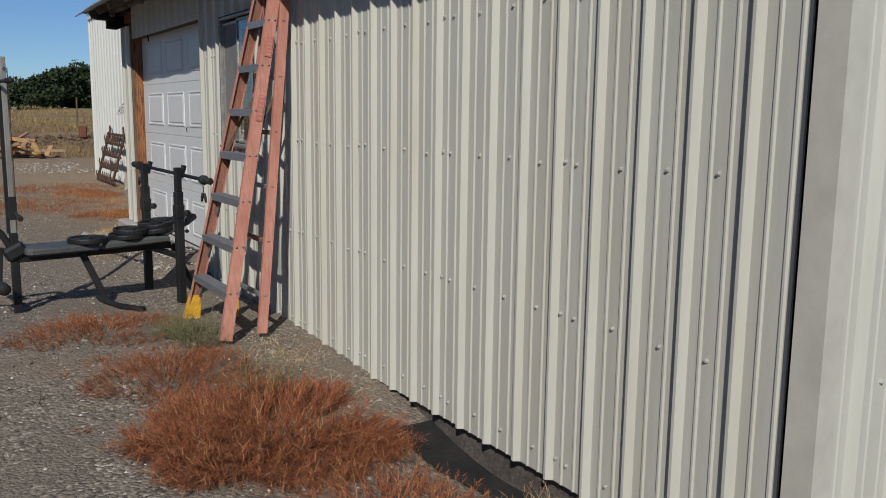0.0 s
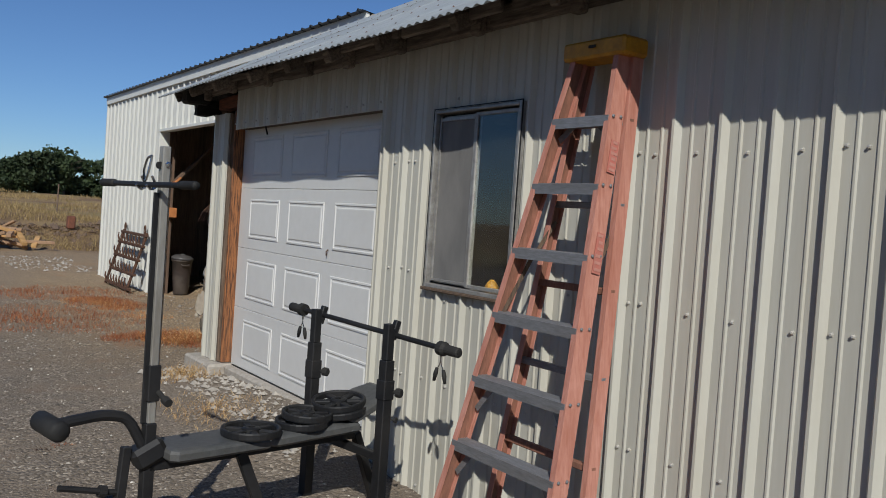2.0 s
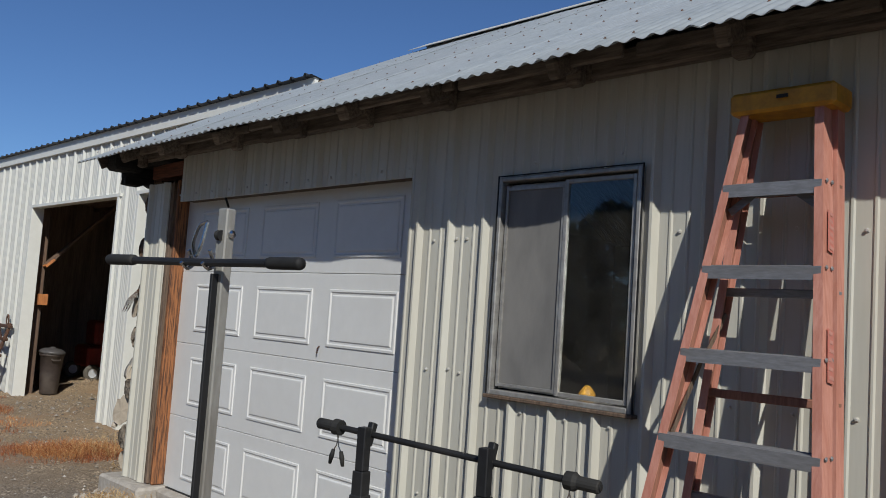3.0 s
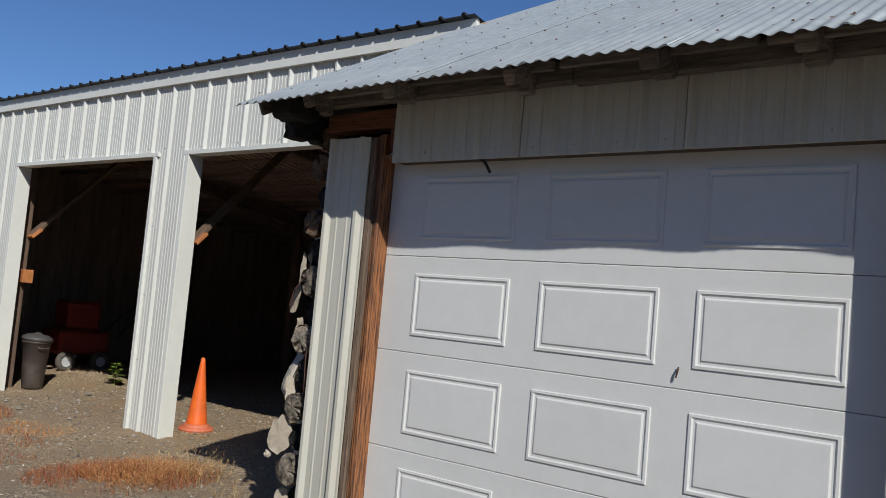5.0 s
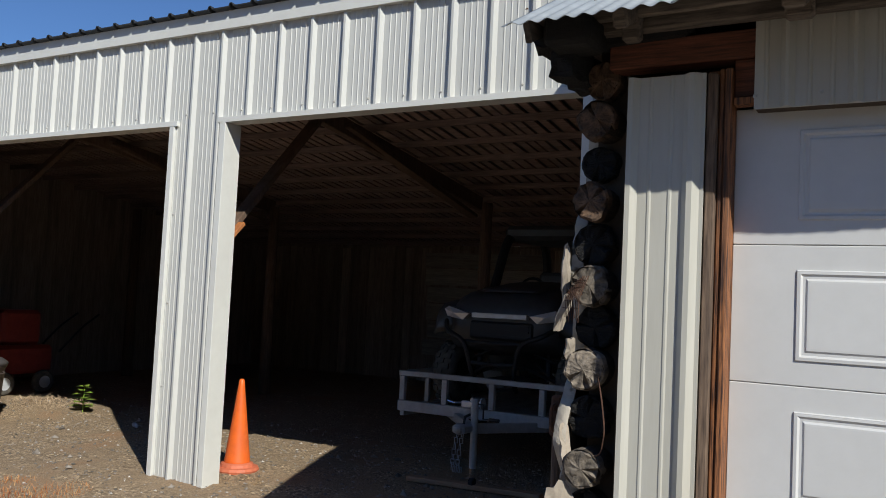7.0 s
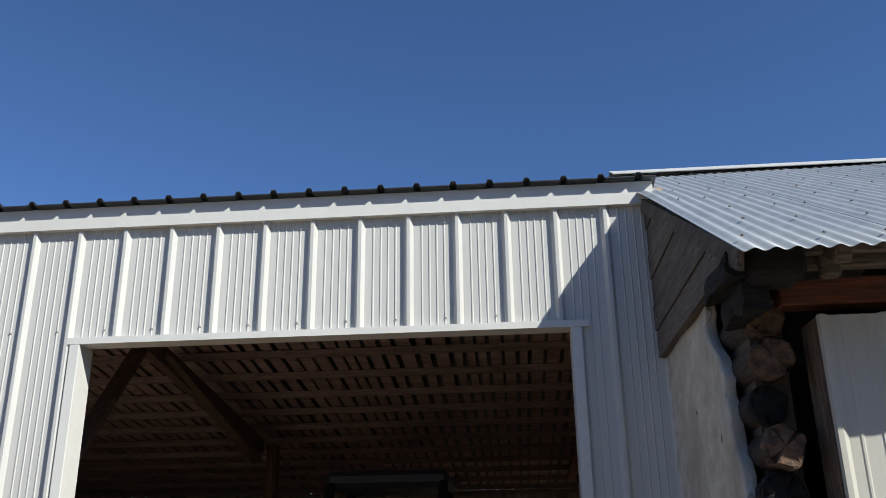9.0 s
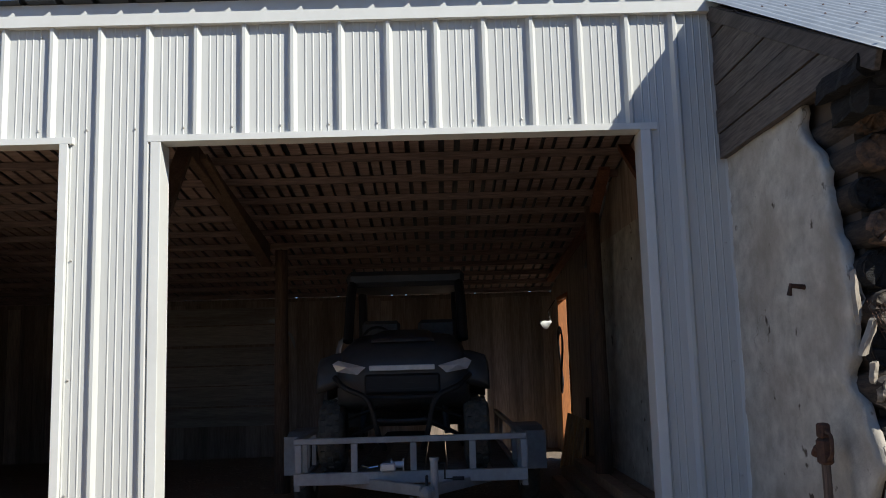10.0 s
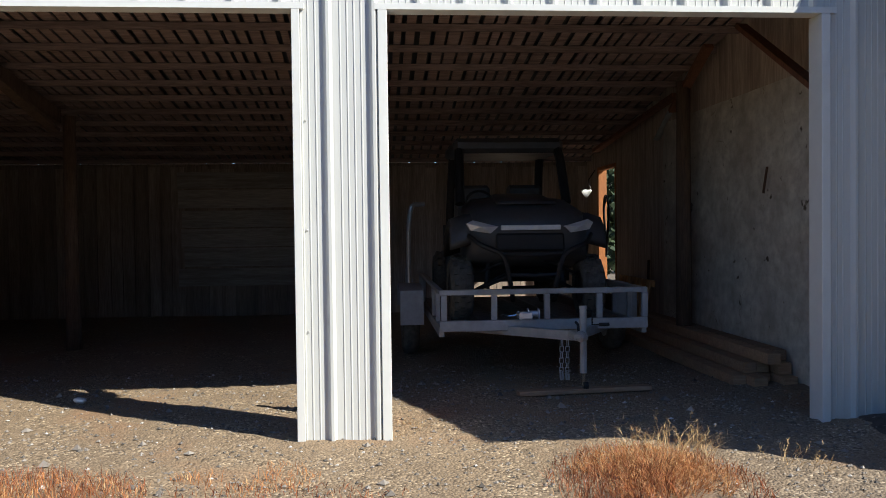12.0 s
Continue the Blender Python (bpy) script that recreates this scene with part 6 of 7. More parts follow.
def pallet_frame():
    t = thing("slatted_frame", (9.9, 11.35, 0), "tan slatted wooden frame against the barn wall", "pallet")
    for k in range(7):
        bm = bmesh.new()
        x = 9.0 + 0.22 * k
        beam(bm, (x, 11.28, 0.03), (x, 11.14, 0.75), 0.1, 0.02, up=(0, 1, 0))
        part("slat", bm, LUMBER, t)
    for z, y in ((0.12, 11.24), (0.7, 11.13)):
        bm = bmesh.new()
        beam(bm, (8.95, y - 0.02, z), (10.4, y - 0.02, z), 0.04, 0.08)
        part("rail", bm, LUMBER, t)


pallet_frame()


def hose_coil():
    bm = bmesh.new()
    for k in range(4):
        pts = [Vector((11.35 + 0.02 * k, 11.06 + 0.02 * math.sin(a * 2), 1.62 + (0.40 + 0.03 * k) * math.sin(a) - 0.15)) + Vector((0.10 * math.cos(a), 0.0, 0)) for a in (2 * math.pi * q / 24 for q in range(25))]
        tube(bm, pts, 0.012, 6, cap=False)
    solo("hanging_cord", bm, BLACK_RUBBER, "black cord loops hanging beside the doorway", "cord")


hose_coil()


def traffic_cone():
    t = thing("traffic_cone", (4.58, 14.86, 0.0), "sun-faded orange traffic cone on gravel beside the barn jamb", "traffic cone")
    bm = bmesh.new()
    lathe(bm, (4.58, 14.86, 0.075), (0, 0, 1), [(0, 0.118), (0.02, 0.112), (0.38, 0.066), (0.68, 0.028), (0.72, 0.022), (0.73, 0.012)], 24)
    part("cone", bm, ORANGE_CONE, t, smooth=True)
    bm = bmesh.new()
    lathe(bm, (4.58, 14.86, 0.0), (0, 0, 1), [(0, 0.185), (0.025, 0.195), (0.045, 0.185), (0.05, 0.15), (0.075, 0.14), (0.085, 0.12)], 18)
    part("base", bm, FADED_ORANGE, t, "faded pinkish orange base")


traffic_cone()


def trash_bin():
    c = (4.50, 18.36, 0.0)
    t = thing("trash_bin", c, "brown plastic trash bin with a grey lid inside the barn bay", "trash bin")
    bm = bmesh.new()
    lathe(bm, c, (0, 0, 1), [(0, 0.15), (0.02, 0.16), (0.35, 0.185), (0.66, 0.21), (0.665, 0.226), (0.70, 0.226), (0.70, 0.21)], 24)
    part("body", bm, BIN_BROWN, t, smooth=True)
    bm = bmesh.new()
    lathe(bm, (c[0], c[1], 0.70), (0.05, -0.04, 1), [(0, 0.235), (0.03, 0.24), (0.05, 0.228), (0.085, 0.16), (0.10, 0.06), (0.11, 0.05), (0.12, 0.03)], 24)
    part("lid", bm, BIN_LID, t, "dusty grey bin lid", True)
    for s in (-1, 1):
        bm = bmesh.new()
        tube(bm, arc([(c[0] - 0.08, c[1] + s * 0.215, 0.62), (c[0] - 0.08, c[1] + s * 0.26, 0.6), (c[0] + 0.08, c[1] + s * 0.26, 0.6), (c[0] + 0.08, c[1] + s * 0.215, 0.62)]), 0.012, 6)
        part("handle", bm, BIN_BROWN, t)
    t.matrix_basis = Matrix.Translation((c[0], c[1] + 0.1, 0.01)) @ Matrix.Diagonal((0.84, 0.84, 0.92, 1))


trash_bin()


def red_mower():
    t = thing("red_machine", (6.5, 20.9, 0.0), "faded red wheeled machine with pale hubs inside the barn", "garden machine")
    part("body", boxes((5.95, 6.85, 20.6, 21.3, 0.26, 0.66), (6.1, 6.7, 20.7, 21.2, 0.66, 1.15), bevel=0.05), RED_PAINT, t)
    for x, y, r in ((6.0, 20.46, 0.16), (6.6, 20.46, 0.16), (6.0, 21.42, 0.16), (6.6, 21.42, 0.16)):
        wheel(t, (x, y, r), (0, -1 if y < 21 else 1, 0), r, 0.1, tread=False, rim_m=LAMP_LENS)
    for y in (20.7, 21.2):
        bm = bmesh.new()
        tube(bm, arc([(7.0, y, 0.55), (7.35, y, 0.9), (7.65, y, 1.1)]), 0.016, 8)
        part("handle_bar", bm, BLACK_STEEL, t)


red_mower()
bm = bmesh.new()
lathe(bm, (5.5, 17.2, 0.025), (0.2, 1, 0.1), [(0, 0.01), (0.02, 0.026), (0.08, 0.028), (0.11, 0.012)], 10)
solo("pale_lump", bm, LAMP_LENS, "small pale lump lying on the gravel", "scrap")


bm = bmesh.new()
tube(bm, arc([(10.2, 14.26, 0.0), (10.2, 14.26, 1.80), (10.2, 14.02, 1.81)], 5), 0.035, 10)
tube(bm, [(10.2, 14.26, 0.9), (10.75, 14.26, 0.88)], 0.03, 8)
tube(bm, [(10.75, 14.26, 0.0), (10.75, 14.26, 0.9)], 0.03, 8)
solo("pipe_rack", bm, LAMP_LENS, "pale bent steel pipe rack on the barn floor", "rack")



def bright_spot_dish():
    """Pale dish and bracket added for an unidentified bright spot, set in doorway sun."""
    t = thing("bright_spot_dish", (12.33, 11.18, 2.02), "pale tilted dish added for an unidentified bright spot in the side doorway", "lamp")
    m = pose(12.33, 11.18, 2.02, 30, -62, 30)
    bm = bmesh.new()
    rings = []
    for h, q in ((0.0, 0.12), (0.02, 0.115), (0.06, 0.09), (0.10, 0.05), (0.14, 0.03), (0.14, 0.001)):
        rings.append([bm.verts.new(m @ Vector((0.55 * q * math.cos(a), q * math.sin(a), h))) for a in (2 * math.pi * k / 18 for k in range(18))])
    for a, b in zip(rings, rings[1:]):
        for k in range(18):
            bm.faces.new((a[k], a[(k + 1) % 18], b[(k + 1) % 18], b[k]))
    part("shade", bm, TRIM_WHITE, t, smooth=True)
    bm = bmesh.new()
    tube(bm, [m @ Vector((0, 0, 0.13)), (12.36, 11.10, 2.25), (12.36, 10.98, 2.42)], 0.008, 6)
    part("bracket", bm, BLACK_STEEL, t)


bright_spot_dish()
# Curved pale sheet in place of an unidentified sickle-shaped thing.
bm = bmesh.new()
prev = None
for k in range(13):
    a = 0.2 + 1.5 * k / 12
    q = 0.05 * math.sin(math.pi * k / 12) + 0.004
    ring = [bm.verts.new((9.12 + d, 14.70 - 0.30 * math.cos(a) + 0.24 + e, 1.62 + 0.42 * math.sin(a) + e)) for d, e in ((0.0, -q), (0.012, -q), (0.012, q), (0.0, q))]
    if prev:
        for n4 in range(4):
            bm.faces.new((prev[n4], prev[(n4 + 1) % 4], ring[(n4 + 1) % 4], ring[n4]))
    else:
        bm.faces.new(ring)
    prev = ring
bm.faces.new(prev[::-1])
bmesh.ops.recalc_face_normals(bm, faces=bm.faces)
solo("scythe_blade", bm, GALV_STEEL, "unidentified curved pale steel sheet hung on the barn pole", "blade")


# ---- leaning iron harrow ----
def iron_harrow():
    """Four toothed bars in a frame, leaned against the barn front."""
    t = thing("iron_harrow", (3.7, 19.5, 0.0), "rusty iron harrow section leaning on the white barn wall", "harrow")
    foot, head = Vector((3.62, 0, 0.02)), Vector((3.90, 0, 1.08))

    def pt(v, q):
        p = foot.lerp(head, q)
        return Vector((p.x, v, p.z))

    lo, hi = 18.66, 20.4
    for v in (lo + 0.1, hi - 0.05):
        bm = bmesh.new()
        tube(bm, [pt(v + 0.06, 0.0), pt(v, 0.5), pt(v - 0.06, 1.02)], 0.028, 8)
        part("side_bar", bm, RUST, t)
    for q in (0.04, 0.29, 0.54, 0.78, 0.97):
        bm = bmesh.new()
        beam(bm, pt(lo, q), pt(hi, q + 0.01), 0.07, 0.05, bevel=0.008)
        bar = part("tooth_bar", bm, RUST, t)
        if q < 0.9:
            for k in range(8):
                v = lo + 0.15 + k * 0.21
                bm = bmesh.new()
                a = pt(v, q + 0.02)
                tube(bm, [a + Vector((-0.03, 0, 0)), a + Vector((-0.05, 0.03, 0.10)), a + Vector((-0.03, 0.08, 0.17))], [0.018, 0.016, 0.009], 6)
                part("tooth", bm, RUST, bar)
    for v in (lo + 0.25, hi - 0.1):
        bm = bmesh.new()
        c = pt(v, 1.06)
        tube(bm, [c + Vector((0, 0.05 * math.cos(a), 0.09 * math.sin(a))) for a in (2 * math.pi * k / 14 for k in range(15))], 0.012, 6, cap=False)
        part("lifting_ring", bm, RUST, t)


iron_harrow()


# ---- yard hydrant ----
def hydrant():
    x, y = 2.64, 11.10
    t = thing("water_hydrant", (x, y, 0.0), "rusty cast water hydrant on an upright pipe by the plaster wall", "hydrant")
    bm = bmesh.new()
    tube(bm, [(x, y, -0.1), (x, y, 1.0)], 0.021, 10)
    part("pipe", bm, GREY_JAMB, t, "grey galvanised upright pipe")
    bm = bmesh.new()
    box(bm, x - 0.035, x + 0.035, y - 0.03, y + 0.03, 0.98, 1.10, 0.012)
    box(bm, x - 0.03, x + 0.03, y - 0.025, y + 0.025, 1.10, 1.17, 0.01)
    head = part("head", bm, RUST, t)
    bm = bmesh.new()
    tube(bm, [(x + 0.02, y, 1.05), (x + 0.08, y, 1.045), (x + 0.105, y, 1.015)], [0.02, 0.019, 0.021], 10)
    part("spout", bm, RUST, head)
    bm = bmesh.new()
    tube(bm, arc([(x - 0.03, y, 1.13), (x - 0.08, y, 1.12), (x - 0.075, y, 1.03), (x - 0.03, y, 1.0)]), 0.009, 6)
    part("lever", bm, RUST, head)


hydrant()
bm = bmesh.new()
tube(bm, [(2.97, 10.98, 1.83), (2.97, 11.06, 1.84), (2.97, 11.07, 1.79)], 0.014, 8)
solo("wall_spike", bm, RUST, "rusty iron spike in the plaster wall", "spike")


# ---- plants ----
def blade_mesh(name, base, direction, length, width, droop, material, seed):
    """Many thin bent blades as one mesh, from arrays of places, ways and lengths."""
    r = np.random.default_rng(seed)
    n = len(base)
    d = direction / np.linalg.norm(direction, axis=1, keepdims=True)
    ang = r.uniform(0, 2 * np.pi, n)
    side = np.stack([np.cos(ang), np.sin(ang), np.zeros(n)], 1)
    side -= d * (side * d).sum(1, keepdims=True)
    side *= (np.broadcast_to(width, n) / 2)[:, None]
    out = d * np.array([1, 1, 0])
    L = length[:, None]
    mid = base + d * L * 0.55
    tip = base + d * L + (out * droop - np.array([0, 0, 0.25 * droop])) * L
    verts = np.stack([base - side, base + side, mid + side * 0.75, mid - side * 0.75, tip], 1).reshape(-1, 3)
    k = np.arange(n)[:, None] * 5
    quads = (k + np.array([0, 1, 2, 3])).tolist()
    tris = (k + np.array([3, 2, 4])).tolist()
    return mesh_data(name, verts.tolist(), quads + tris, material)


def spread(r, n, cx, cy, rx, ry, power=0.6):
    a, q = r.uniform(0, 2 * np.pi, n), r.uniform(0, 1, n) ** power
    x, y = cx + rx * q * np.cos(a), cy + ry * q * np.sin(a)
    return x, y, a, q


def weed_bush(name, label, cx, cy, rx, ry, height, stems, twigs, material, seed, lean=0.8, width=0.0036):
    """A fuzzy dry weed: leaning stems that carry many fine twigs."""
    r = np.random.default_rng(seed)
    x, y, a, q = spread(r, stems, cx, cy, rx * 0.75, ry * 0.75)
    keep = np.array([noise.noise(Vector((float(u) * 3.1, float(v) * 3.1, seed))) > -0.5 + 0.6 * w * w for u, v, w in zip(x, y, q)])
    x, y, a, q = x[keep], y[keep], a[keep], q[keep]
    n = len(x)
    base = np.stack([x, y, ground_z(x, y) - 0.01], 1)
    d = np.stack([np.cos(a) * lean * (0.3 + q) + r.normal(0, 0.35, n), np.sin(a) * lean * (0.3 + q) + r.normal(0, 0.35, n), r.uniform(0.5, 1.1, n)], 1)
    d /= np.linalg.norm(d, axis=1, keepdims=True)
    L = height * r.uniform(0.55, 1.15, n) * (1.15 - 0.5 * q)
    f = r.uniform(0.2, 1.0, (n, twigs))
    tb = (base[:, None] + d[:, None] * (L[:, None] * f)[..., None]).reshape(-1, 3)
    td = (d[:, None] * 0.7 + r.normal(0, 0.55, (n, twigs, 3))).reshape(-1, 3)
    tl = (height * r.uniform(0.12, 0.32, (n, twigs)) * (1.1 - 0.5 * f)).reshape(-1)
    allb, alld = np.concatenate([base, tb]), np.concatenate([d, td])
    alll = np.concatenate([L, tl])
    me = blade_mesh(name, allb, alld, alll, np.concatenate([np.full(n, width), np.full(len(tl), width * 0.9)]), 0.25, material, seed)
    return tagged(new(name, me), label, "weed", kind="stuff")


def grass_patch(name, label, cx, cy, rx, ry, height, count, material, seed, width=0.004, lean=0.35, power=0.6):
    r = np.random.default_rng(seed)
    x, y, a, q = spread(r, count, cx, cy, rx, ry, power)
    keep = np.array([noise.noise(Vector((float(u) * 1.9, float(v) * 1.9, seed))) > r.uniform(-0.5, 0.25) for u, v in zip(x, y)])
    x, y, q = x[keep], y[keep], q[keep]
    n = len(x)
    base = np.stack([x, y, ground_z(x, y) - 0.01], 1)
    d = np.stack([r.normal(0, lean, n), r.normal(0, lean, n), np.ones(n)], 1)
    L = height * r.uniform(0.35, 1.1, n) * (1.1 - 0.55 * q)
    return tagged(new(name, blade_mesh(name, base, d, L, width, 0.3, material, seed)), label, "grass", kind="stuff")


weed_bush("rusty_weed", "rust-red dry weed bush sprawling over the gravel", 1.42, 3.68, 0.76, 0.70, 0.30, 1700, 30, WEED_RED, 11, 1.3, 0.0034)
weed_bush("rusty_weed", "rust-red dry weed spreading low at the wall foot", 1.55, 2.75, 0.62, 0.42, 0.2, 420, 12, WEED_RED, 12)
weed_bush("rusty_weed", "low rust-red weed mat on gravel", 1.0, 5.75, 0.75, 0.55, 0.14, 800, 12, WEED_RED, 13, 1.3)
weed_bush("rusty_weed", "rust-red weed between bush and ladder", 1.22, 4.75, 0.62, 0.62, 0.17, 850, 14, WEED_RED, 14, 1.2, 0.0034)
weed_bush("green_weed", "grey-green weed growing at the ladder foot", 1.50, 5.35, 0.3, 0.34, 0.2, 320, 12, WEED_GREEN, 15)
weed_bush("green_weed", "grey-green weed stalks in the rusty bush", 1.5, 4.25, 0.2, 0.22, 0.34, 110, 12, WEED_GREEN, 16)
weed_bush("seedling_stalks", "thin dry stalks at the wall foot", 2.12, 2.35, 0.15, 0.4, 0.24, 50, 6, WEED_TAN, 17)
grass_patch("straw_litter", "trampled pale straw along the wall foot", 1.95, 4.6, 0.34, 0.75, 0.11, 3400, STRAW, 18, 0.004, 3.0)
grass_patch("dry_grass", "tan dry grass tufts by the garage door sill", 1.75, 8.9, 0.35, 0.7, 0.13, 1100, WEED_TAN, 19, 0.004, 0.7)
grass_patch("dry_grass", "tan dry grass tuft at the workshop corner", 2.0, 10.3, 0.3, 0.35, 0.16, 700, WEED_TAN, 20, 0.004, 0.6)
weed_bush("orange_grass", "tall orange dry grass clump before the barn bay", 2.85, 13.15, 0.72, 0.55, 0.18, 1300, 6, WEED_ORANGE, 21, 0.45)
grass_patch("dry_grass", "tan and orange dry grass before the barn bay", 2.75, 13.2, 0.82, 0.62, 0.18, 4200, WEED_RED, 22)
weed_bush("dry_stalks", "tan bristly dry stalks in the orange grass", 3.2, 13.0, 0.42, 0.5, 0.30, 130, 9, WEED_TAN, 23, 0.35)
weed_bush("dry_stalks", "scattered bristly stalks in shade at the barn", 3.0, 12.25, 0.3, 0.3, 0.2, 24, 8, WEED_TAN, 24, 0.5)
grass_patch("rusty_grass", "low rust-orange dry grass before the first bay", 2.85, 17.0, 0.6, 1.0, 0.15, 4200, WEED_RED, 25)
grass_patch("orange_grass", "orange dry grass mixed into the rusty patch", 2.75, 16.9, 0.6, 0.9, 0.14, 2400, WEED_ORANGE, 33)
grass_patch("orange_grass", "sparse orange dry grass at the barn pier", 3.1, 15.5, 0.35, 0.45, 0.11, 900, WEED_ORANGE, 26)
grass_patch("rusty_grass", "rust-coloured dry grass strip across the yard", 1.7, 15.3, 1.3, 1.5, 0.11, 5200, WEED_RED, 27, 0.006)
grass_patch("rusty_grass", "rust-coloured dry grass strip across the yard", 2.2, 18.6, 1.7, 1.2, 0.1, 4200, WEED_RED, 28, 0.007)
grass_patch("straw_litter", "loose straw heap behind the trash bin", 5.4, 18.9, 0.7, 0.6, 0.12, 2200, STRAW, 29, 0.007, 2.5)
grass_patch("dry_grass", "pale grass tuft at the barn jamb foot", 4.25, 14.55, 0.25, 0.2, 0.07, 500, WEED_TAN, 30, 0.003, 1.2)
r = np.random.default_rng(31)
for k in range(16):
    x, y = r.uniform(-0.3, 1.1), r.uniform(4.0, 8.5)
    weed_bush("dead_sprig", "small dead brown sprig on the gravel", x, y, 0.05, 0.05, 0.06, 14, 6, RUST if k % 2 else WEED_RED, 40 + k, 1.4, 0.005)


def leafy_seedling(cx, cy):
    t = thing("green_seedling", (cx, cy, 0.0), "bright green leafy seedling sprouting in the barn gravel", "plant")
    z0 = float(ground_z(cx, cy))
    bm = bmesh.new()
    tube(bm, [(cx, cy, z0 - 0.02), (cx + 0.01, cy, z0 + 0.32)], [0.007, 0.004], 6)
    part("stem", bm, LEAF, t)
    for k in range(16):
        a, h = k * 2.4, 0.05 + 0.018 * k
        l = 0.17 - 0.005 * k
        bm = bmesh.new()
        d = Vector((math.cos(a), math.sin(a), 0.25))
        s = Vector((-math.sin(a), math.cos(a), 0)) * l * 0.5
        p = Vector((cx, cy, z0 + h))
        v = [bm.verts.new(q) for q in (p, p + d * l * 0.45 + s, p + d * l * 0.5 + Vector((0, 0, -0.012)), p + d * l * 0.45 - s, p + d * l - Vector((0, 0, 0.03)))]
        bm.faces.new((v[0], v[2], v[1])), bm.faces.new((v[0], v[3], v[2])), bm.faces.new((v[1], v[2], v[4])), bm.faces.new((v[2], v[3], v[4]))
        part("leaf", bm, LEAF, t)


leafy_seedling(5.62, 18.30)

grass_patch("brush", "brown dead brush heaped on the bank", 4.5, 33.4, 6.5, 1.9, 0.32, 12000, BRUSH_PLANT, 58, 0.02, 1.3, 0.5)
grass_patch("dry_grass", "tan dry grass at the foot of the bank", 6.0, 32.2, 3.2, 1.2, 0.4, 2600, FIELD_GRASS, 59, 0.02, 0.5, 0.5)
# field grass beyond the yard
r = np.random.default_rng(60)
n = 52000
y = 37 + 60 * r.uniform(0, 1, n) ** 1.5
x = 6 + (y * 0.32 + 6) * r.uniform(-1, 1, n)
base = np.stack([x, y, ground_z(x, y) - 0.05], 1)
d = np.stack([r.normal(0, 0.3, n), r.normal(0, 0.3, n), np.ones(n)], 1)
tagged(new("field_grass", blade_mesh("field_grass", base, d, r.uniform(0.1, 0.38, n), 0.009 + 0.0003 * y, 0.3, FIELD_GRASS, 61)), "tall tan dry grass of the field behind the yard", "grass", kind="stuff")


def tree(x, y, h, spread_r, seed, group="trees behind the field"):
    r = np.random.default_rng(seed)
    z = float(ground_z(x, y))
    t = thing("tree", (x, y, z), "dark green leafy tree beyond the dry field, by the barn or unseen across the yard", "tree", group)
    bm = bmesh.new()
    tube(bm, [(x, y, z - 0.3), (x + r.normal(0, 0.1), y, z + h * 0.3), (x + r.normal(0, 0.3), y, z + h * 0.8)], [0.22, 0.16, 0.05], 8)
    for k in range(7):
        a, q = r.uniform(0, 6.28), r.uniform(0.2, 0.65)
        tube(bm, [(x, y, z + h * q), (x + math.cos(a) * spread_r * 0.4, y + math.sin(a) * spread_r * 0.4, z + h * (q + 0.12)), (x + math.cos(a) * spread_r * 0.75, y + math.sin(a) * spread_r * 0.75, z + h * (q + 0.2))], [0.09, 0.05, 0.02], 5)
    part("trunk", bm, BARK, t)
    lobes = []
    for k in range(15 if h < 9 else 34):
        a, q = r.uniform(0, 6.28), r.uniform(0.05, 0.75)
        lobes.append((x + math.cos(a) * spread_r * q, y + math.sin(a) * spread_r * q, z + h * r.uniform(0.1, 0.86), spread_r * r.uniform(0.32, 0.55)))
    n = 3600
    pick = r.integers(0, len(lobes), n)
    c = np.array(lobes)[pick]
    dd = r.normal(0, 1, (n, 3))
    dd /= np.linalg.norm(dd, axis=1, keepdims=True)
    p = c[:, :3] + dd * (c[:, 3] * r.uniform(0.55, 1.08, n))[:, None] * np.array([1, 1, 0.8])
    s1 = r.normal(0, 1, (n, 3))
    s1 /= np.linalg.norm(s1, axis=1, keepdims=True)
    s2 = np.cross(s1, r.normal(0, 1, (n, 3)))
    s2 /= np.linalg.norm(s2, axis=1, keepdims=True)
    sz = r.uniform(0.10, 0.27, n)[:, None] * (spread_r / 2.6)
    verts = np.stack([p - s1 * sz, p + s2 * sz * 0.7, p + s1 * sz, p - s2 * sz * 0.7], 1).reshape(-1, 3)
    k = np.arange(n)[:, None] * 4
    part("crown", mesh_data("crown", verts.tolist(), (k + np.array([0, 1, 2, 3])).tolist(), TREE_LEAF), TREE_LEAF, t)


r = np.random.default_rng(70)
for k in range(34):
    x = 2 + k * 1.35 + r.uniform(-0.8, 0.8)
    tall = float(np.interp(x, [5, 9, 14, 19], [1.3, 2.5, 4.5, 5.2])) * r.uniform(0.8, 1.08)
    tree(x, 108 + r.uniform(-5, 8), tall, 0.9 + 0.34 * tall + r.uniform(-0.2, 0.2), 100 + k)
# The first six tall trees are unseen, added to block western sky light.
for k in range(11):
    tree(-23 + r.uniform(-2.5, 2.5), -18 + k * 4.6, (13.5 if k < 6 else 6.5) * r.uniform(0.85, 1.12), r.uniform(3.8, 4.8) * (1 if k < 6 else 0.6), 200 + k, "trees across the yard")
tree(19.5, 9.6, 3.4, 1.7, 300, "bushes behind the barn")
tree(22.5, 8.3, 4.4, 2.0, 301, "bushes behind the barn")

# ---- lumber heap and bank ----
r = np.random.default_rng(80)
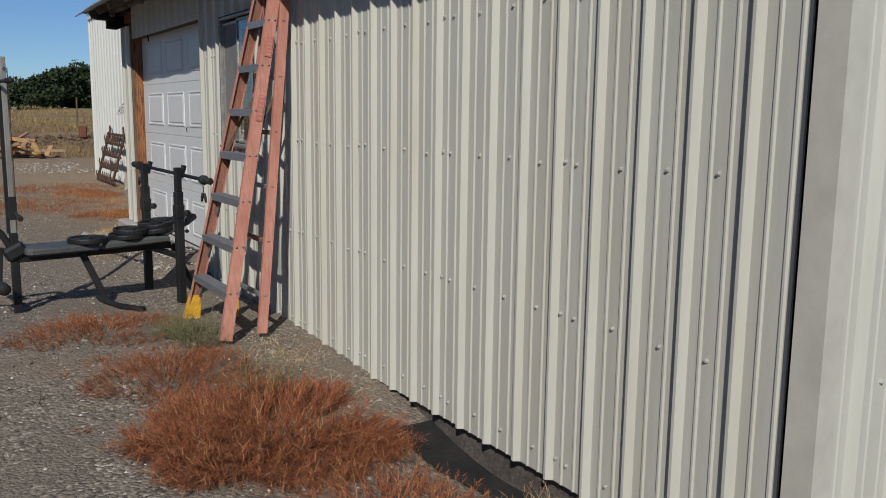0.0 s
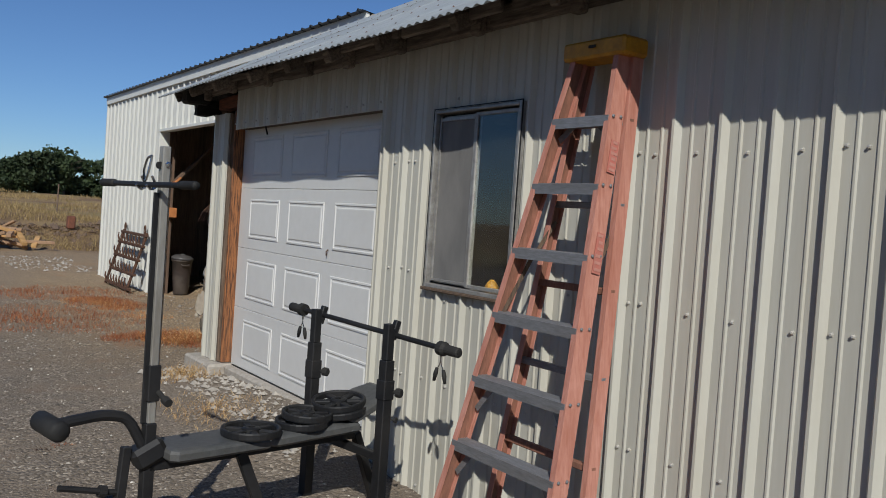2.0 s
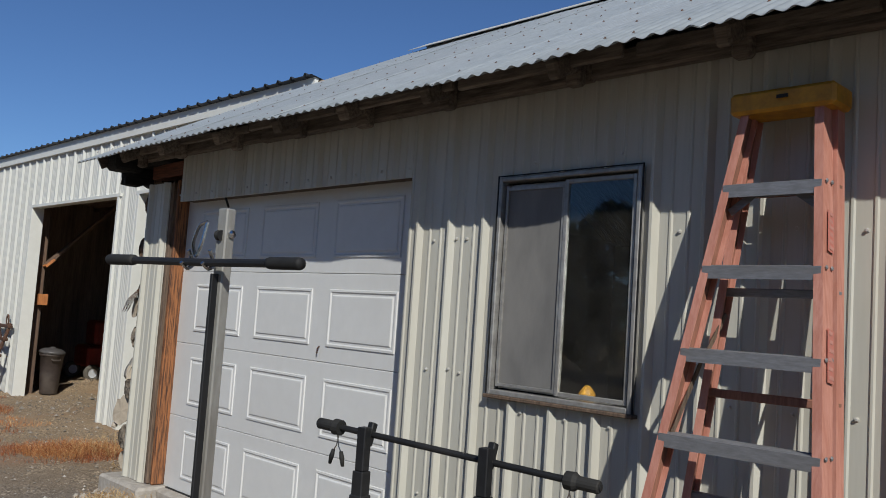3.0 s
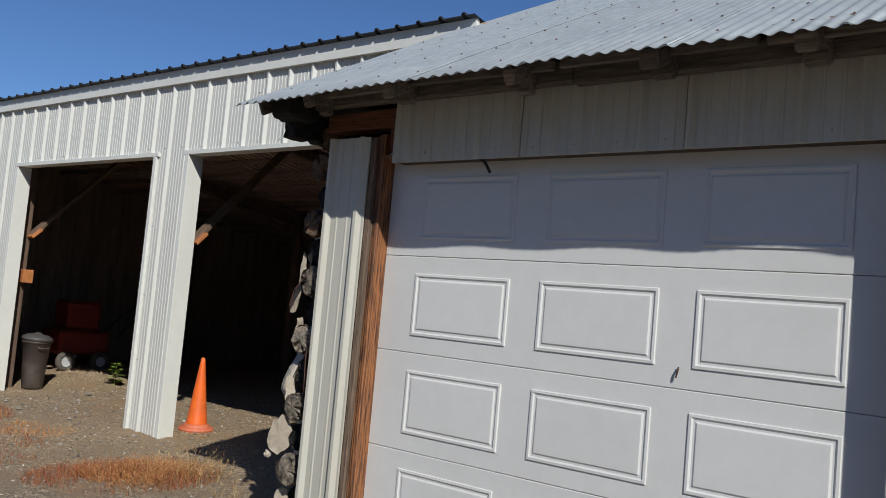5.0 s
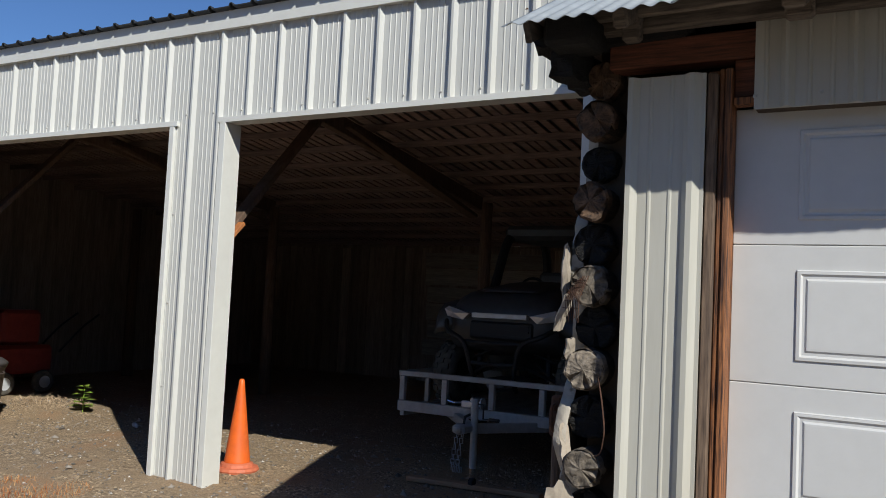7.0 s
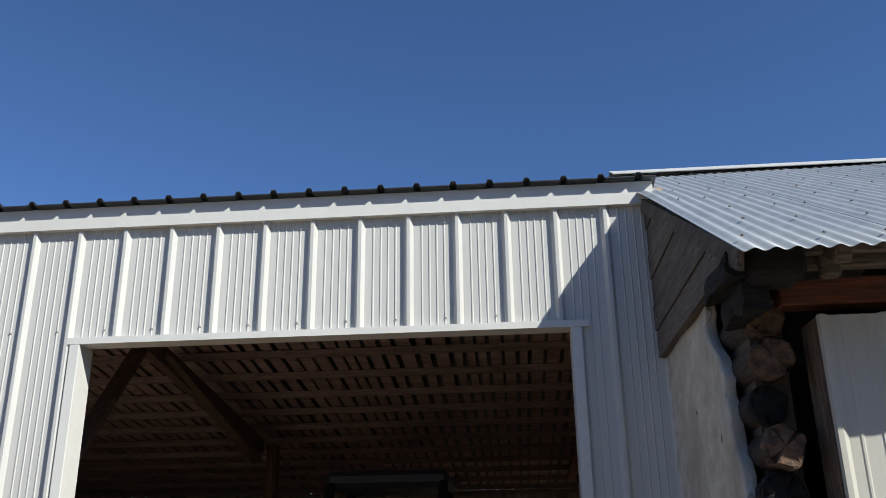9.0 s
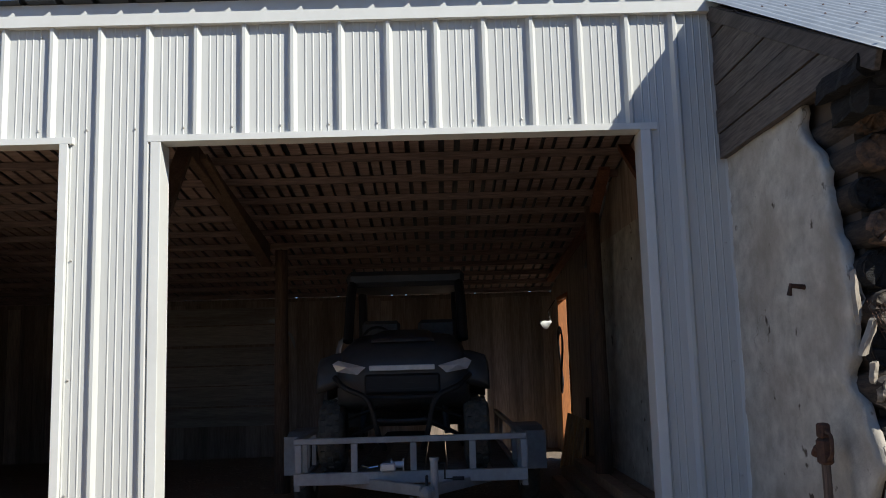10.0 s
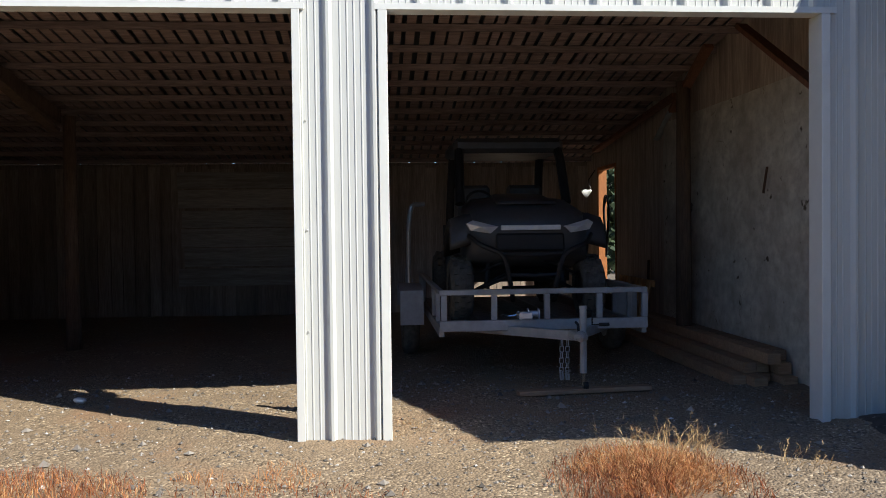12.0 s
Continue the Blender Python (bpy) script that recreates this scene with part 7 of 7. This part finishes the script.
for k in range(30):
    cx, cy = 2.75 + r.normal(0, 0.5), 30.6 + r.normal(0, 0.3)
    a, l = r.normal(0.0, 0.6), r.uniform(0.28, 0.62)
    z = 0.22 + 0.62 * k / 30 * math.exp(-((cx - 2.75) / 0.7) ** 2)
    tilt = r.normal(0, 0.3)
    bm = bmesh.new()
    beam(bm, (cx - l * math.cos(a), cy - l * math.sin(a), z - l * tilt), (cx + l * math.cos(a), cy + l * math.sin(a), z + l * tilt), r.uniform(0.10, 0.2), r.uniform(0.05, 0.11), bevel=0.008)
    solo("lumber_board", bm, LUMBER if k % 3 == 0 else PLANK, "sawn board offcut thrown on the lumber heap", "board", "heaped boards")
bm = bmesh.new()
box(bm, 5.5, 5.76, 34.2, 34.5, 0.55, 1.0, 0.04)
solo("old_stump_block", bm, HEADER_WOOD, "small red-brown weathered timber block on the bank", "timber block")
for k, (x, y) in enumerate(((7.6, 48), (3.1, 50), (11.5, 47))):
    z = float(ground_z(x, y))
    bm = bmesh.new()
    tube(bm, [(x, y, z - 0.2), (x + 0.03, y, z + 1.45)], 0.035, 6)
    solo("fence_post", bm, GREY_JAMB, "thin grey fence post in the dry field", "fence post", "field fence posts")


def stones(name, label, n, xr, yr, size, material, seed):
    """Many small uneven stones as one mesh."""
    r = np.random.default_rng(seed)
    x, y = r.uniform(*xr, n), r.uniform(*yr, n)
    s = size[0] + (size[1] - size[0]) * r.uniform(0, 1, n) ** 3
    oct_v = np.array([(1, 0, 0), (-1, 0, 0), (0, 1, 0), (0, -1, 0), (0, 0, 1), (0, 0, -0.6)], float)
    v = oct_v[None] * (s[:, None, None] * r.uniform(0.55, 1.25, (n, 6, 1)))
    v[..., 2] *= 0.7
    a = r.uniform(0, 6.28, n)
    ca, sa = np.cos(a)[:, None], np.sin(a)[:, None]
    vx, vy = v[..., 0] * ca - v[..., 1] * sa, v[..., 0] * sa + v[..., 1] * ca
    v = np.stack([vx + x[:, None], vy + y[:, None], v[..., 2] + (ground_z(x, y) + s * 0.15)[:, None]], -1)
    tri = np.array([(0, 2, 4), (2, 1, 4), (1, 3, 4), (3, 0, 4), (2, 0, 5), (1, 2, 5), (3, 1, 5), (0, 3, 5)])
    f = (np.arange(n)[:, None, None] * 6 + tri[None]).reshape(-1, 3)
    ob = new(name, mesh_data(name, v.reshape(-1, 3).tolist(), f.tolist(), material))
    return tagged(ob, label, "gravel", kind="stuff")


def island_stone():
    m = mat("gravel_stone", (0.3, 0.28, 0.25), (0.2, 0.185, 0.165), 0.92, 0, 40, bump=0.3, depth=0.003)
    n, l = m.node_tree.nodes, m.node_tree.links
    geo = n.new("ShaderNodeNewGeometry")
    rp = ramp(n, [(0.0, (0.115, 0.1, 0.082)), (0.6, (0.25, 0.215, 0.176)), (0.92, (0.35, 0.31, 0.26)), (1.0, (0.62, 0.58, 0.52))])
    l.new(geo.outputs["Random Per Island"], rp.inputs[0])
    l.new(rp.outputs[0], n["Principled BSDF"].inputs["Base Color"])
    return m


GRAVEL_STONE = island_stone()
stones("gravel", "loose grey gravel of the yard", 11000, (-1.2, 2.2), (2.2, 11.0), (0.004, 0.016), GRAVEL_STONE, 90)
stones("gravel", "loose tan gravel before the barn", 12000, (0.8, 7.0), (11.2, 19.5), (0.005, 0.02), GRAVEL_STONE, 91)
stones("cobbles", "scattered fist-sized stones in the barn gravel", 160, (2.6, 6.0), (11.3, 18.0), (0.02, 0.05), GRAVEL_STONE, 92)
stones("rubble", "broken concrete rubble along the door sill", 500, (1.75, 2.32), (7.6, 10.9), (0.01, 0.05), CONCRETE, 93)
stones("white_stones", "white stones scattered at the barn corner", 300, (2.4, 4.2), (23.0, 27.5), (0.015, 0.06), CONCRETE, 94)
stones("bank_rubble", "brown rubble on the bank behind the yard", 700, (0.5, 9.0), (32.0, 35.5), (0.04, 0.2), GREY_JAMB, 95)
stones("rock", "flat stones lying by the rusty weed", 18, (1.2, 2.2), (3.0, 5.0), (0.012, 0.035), STONE, 96)
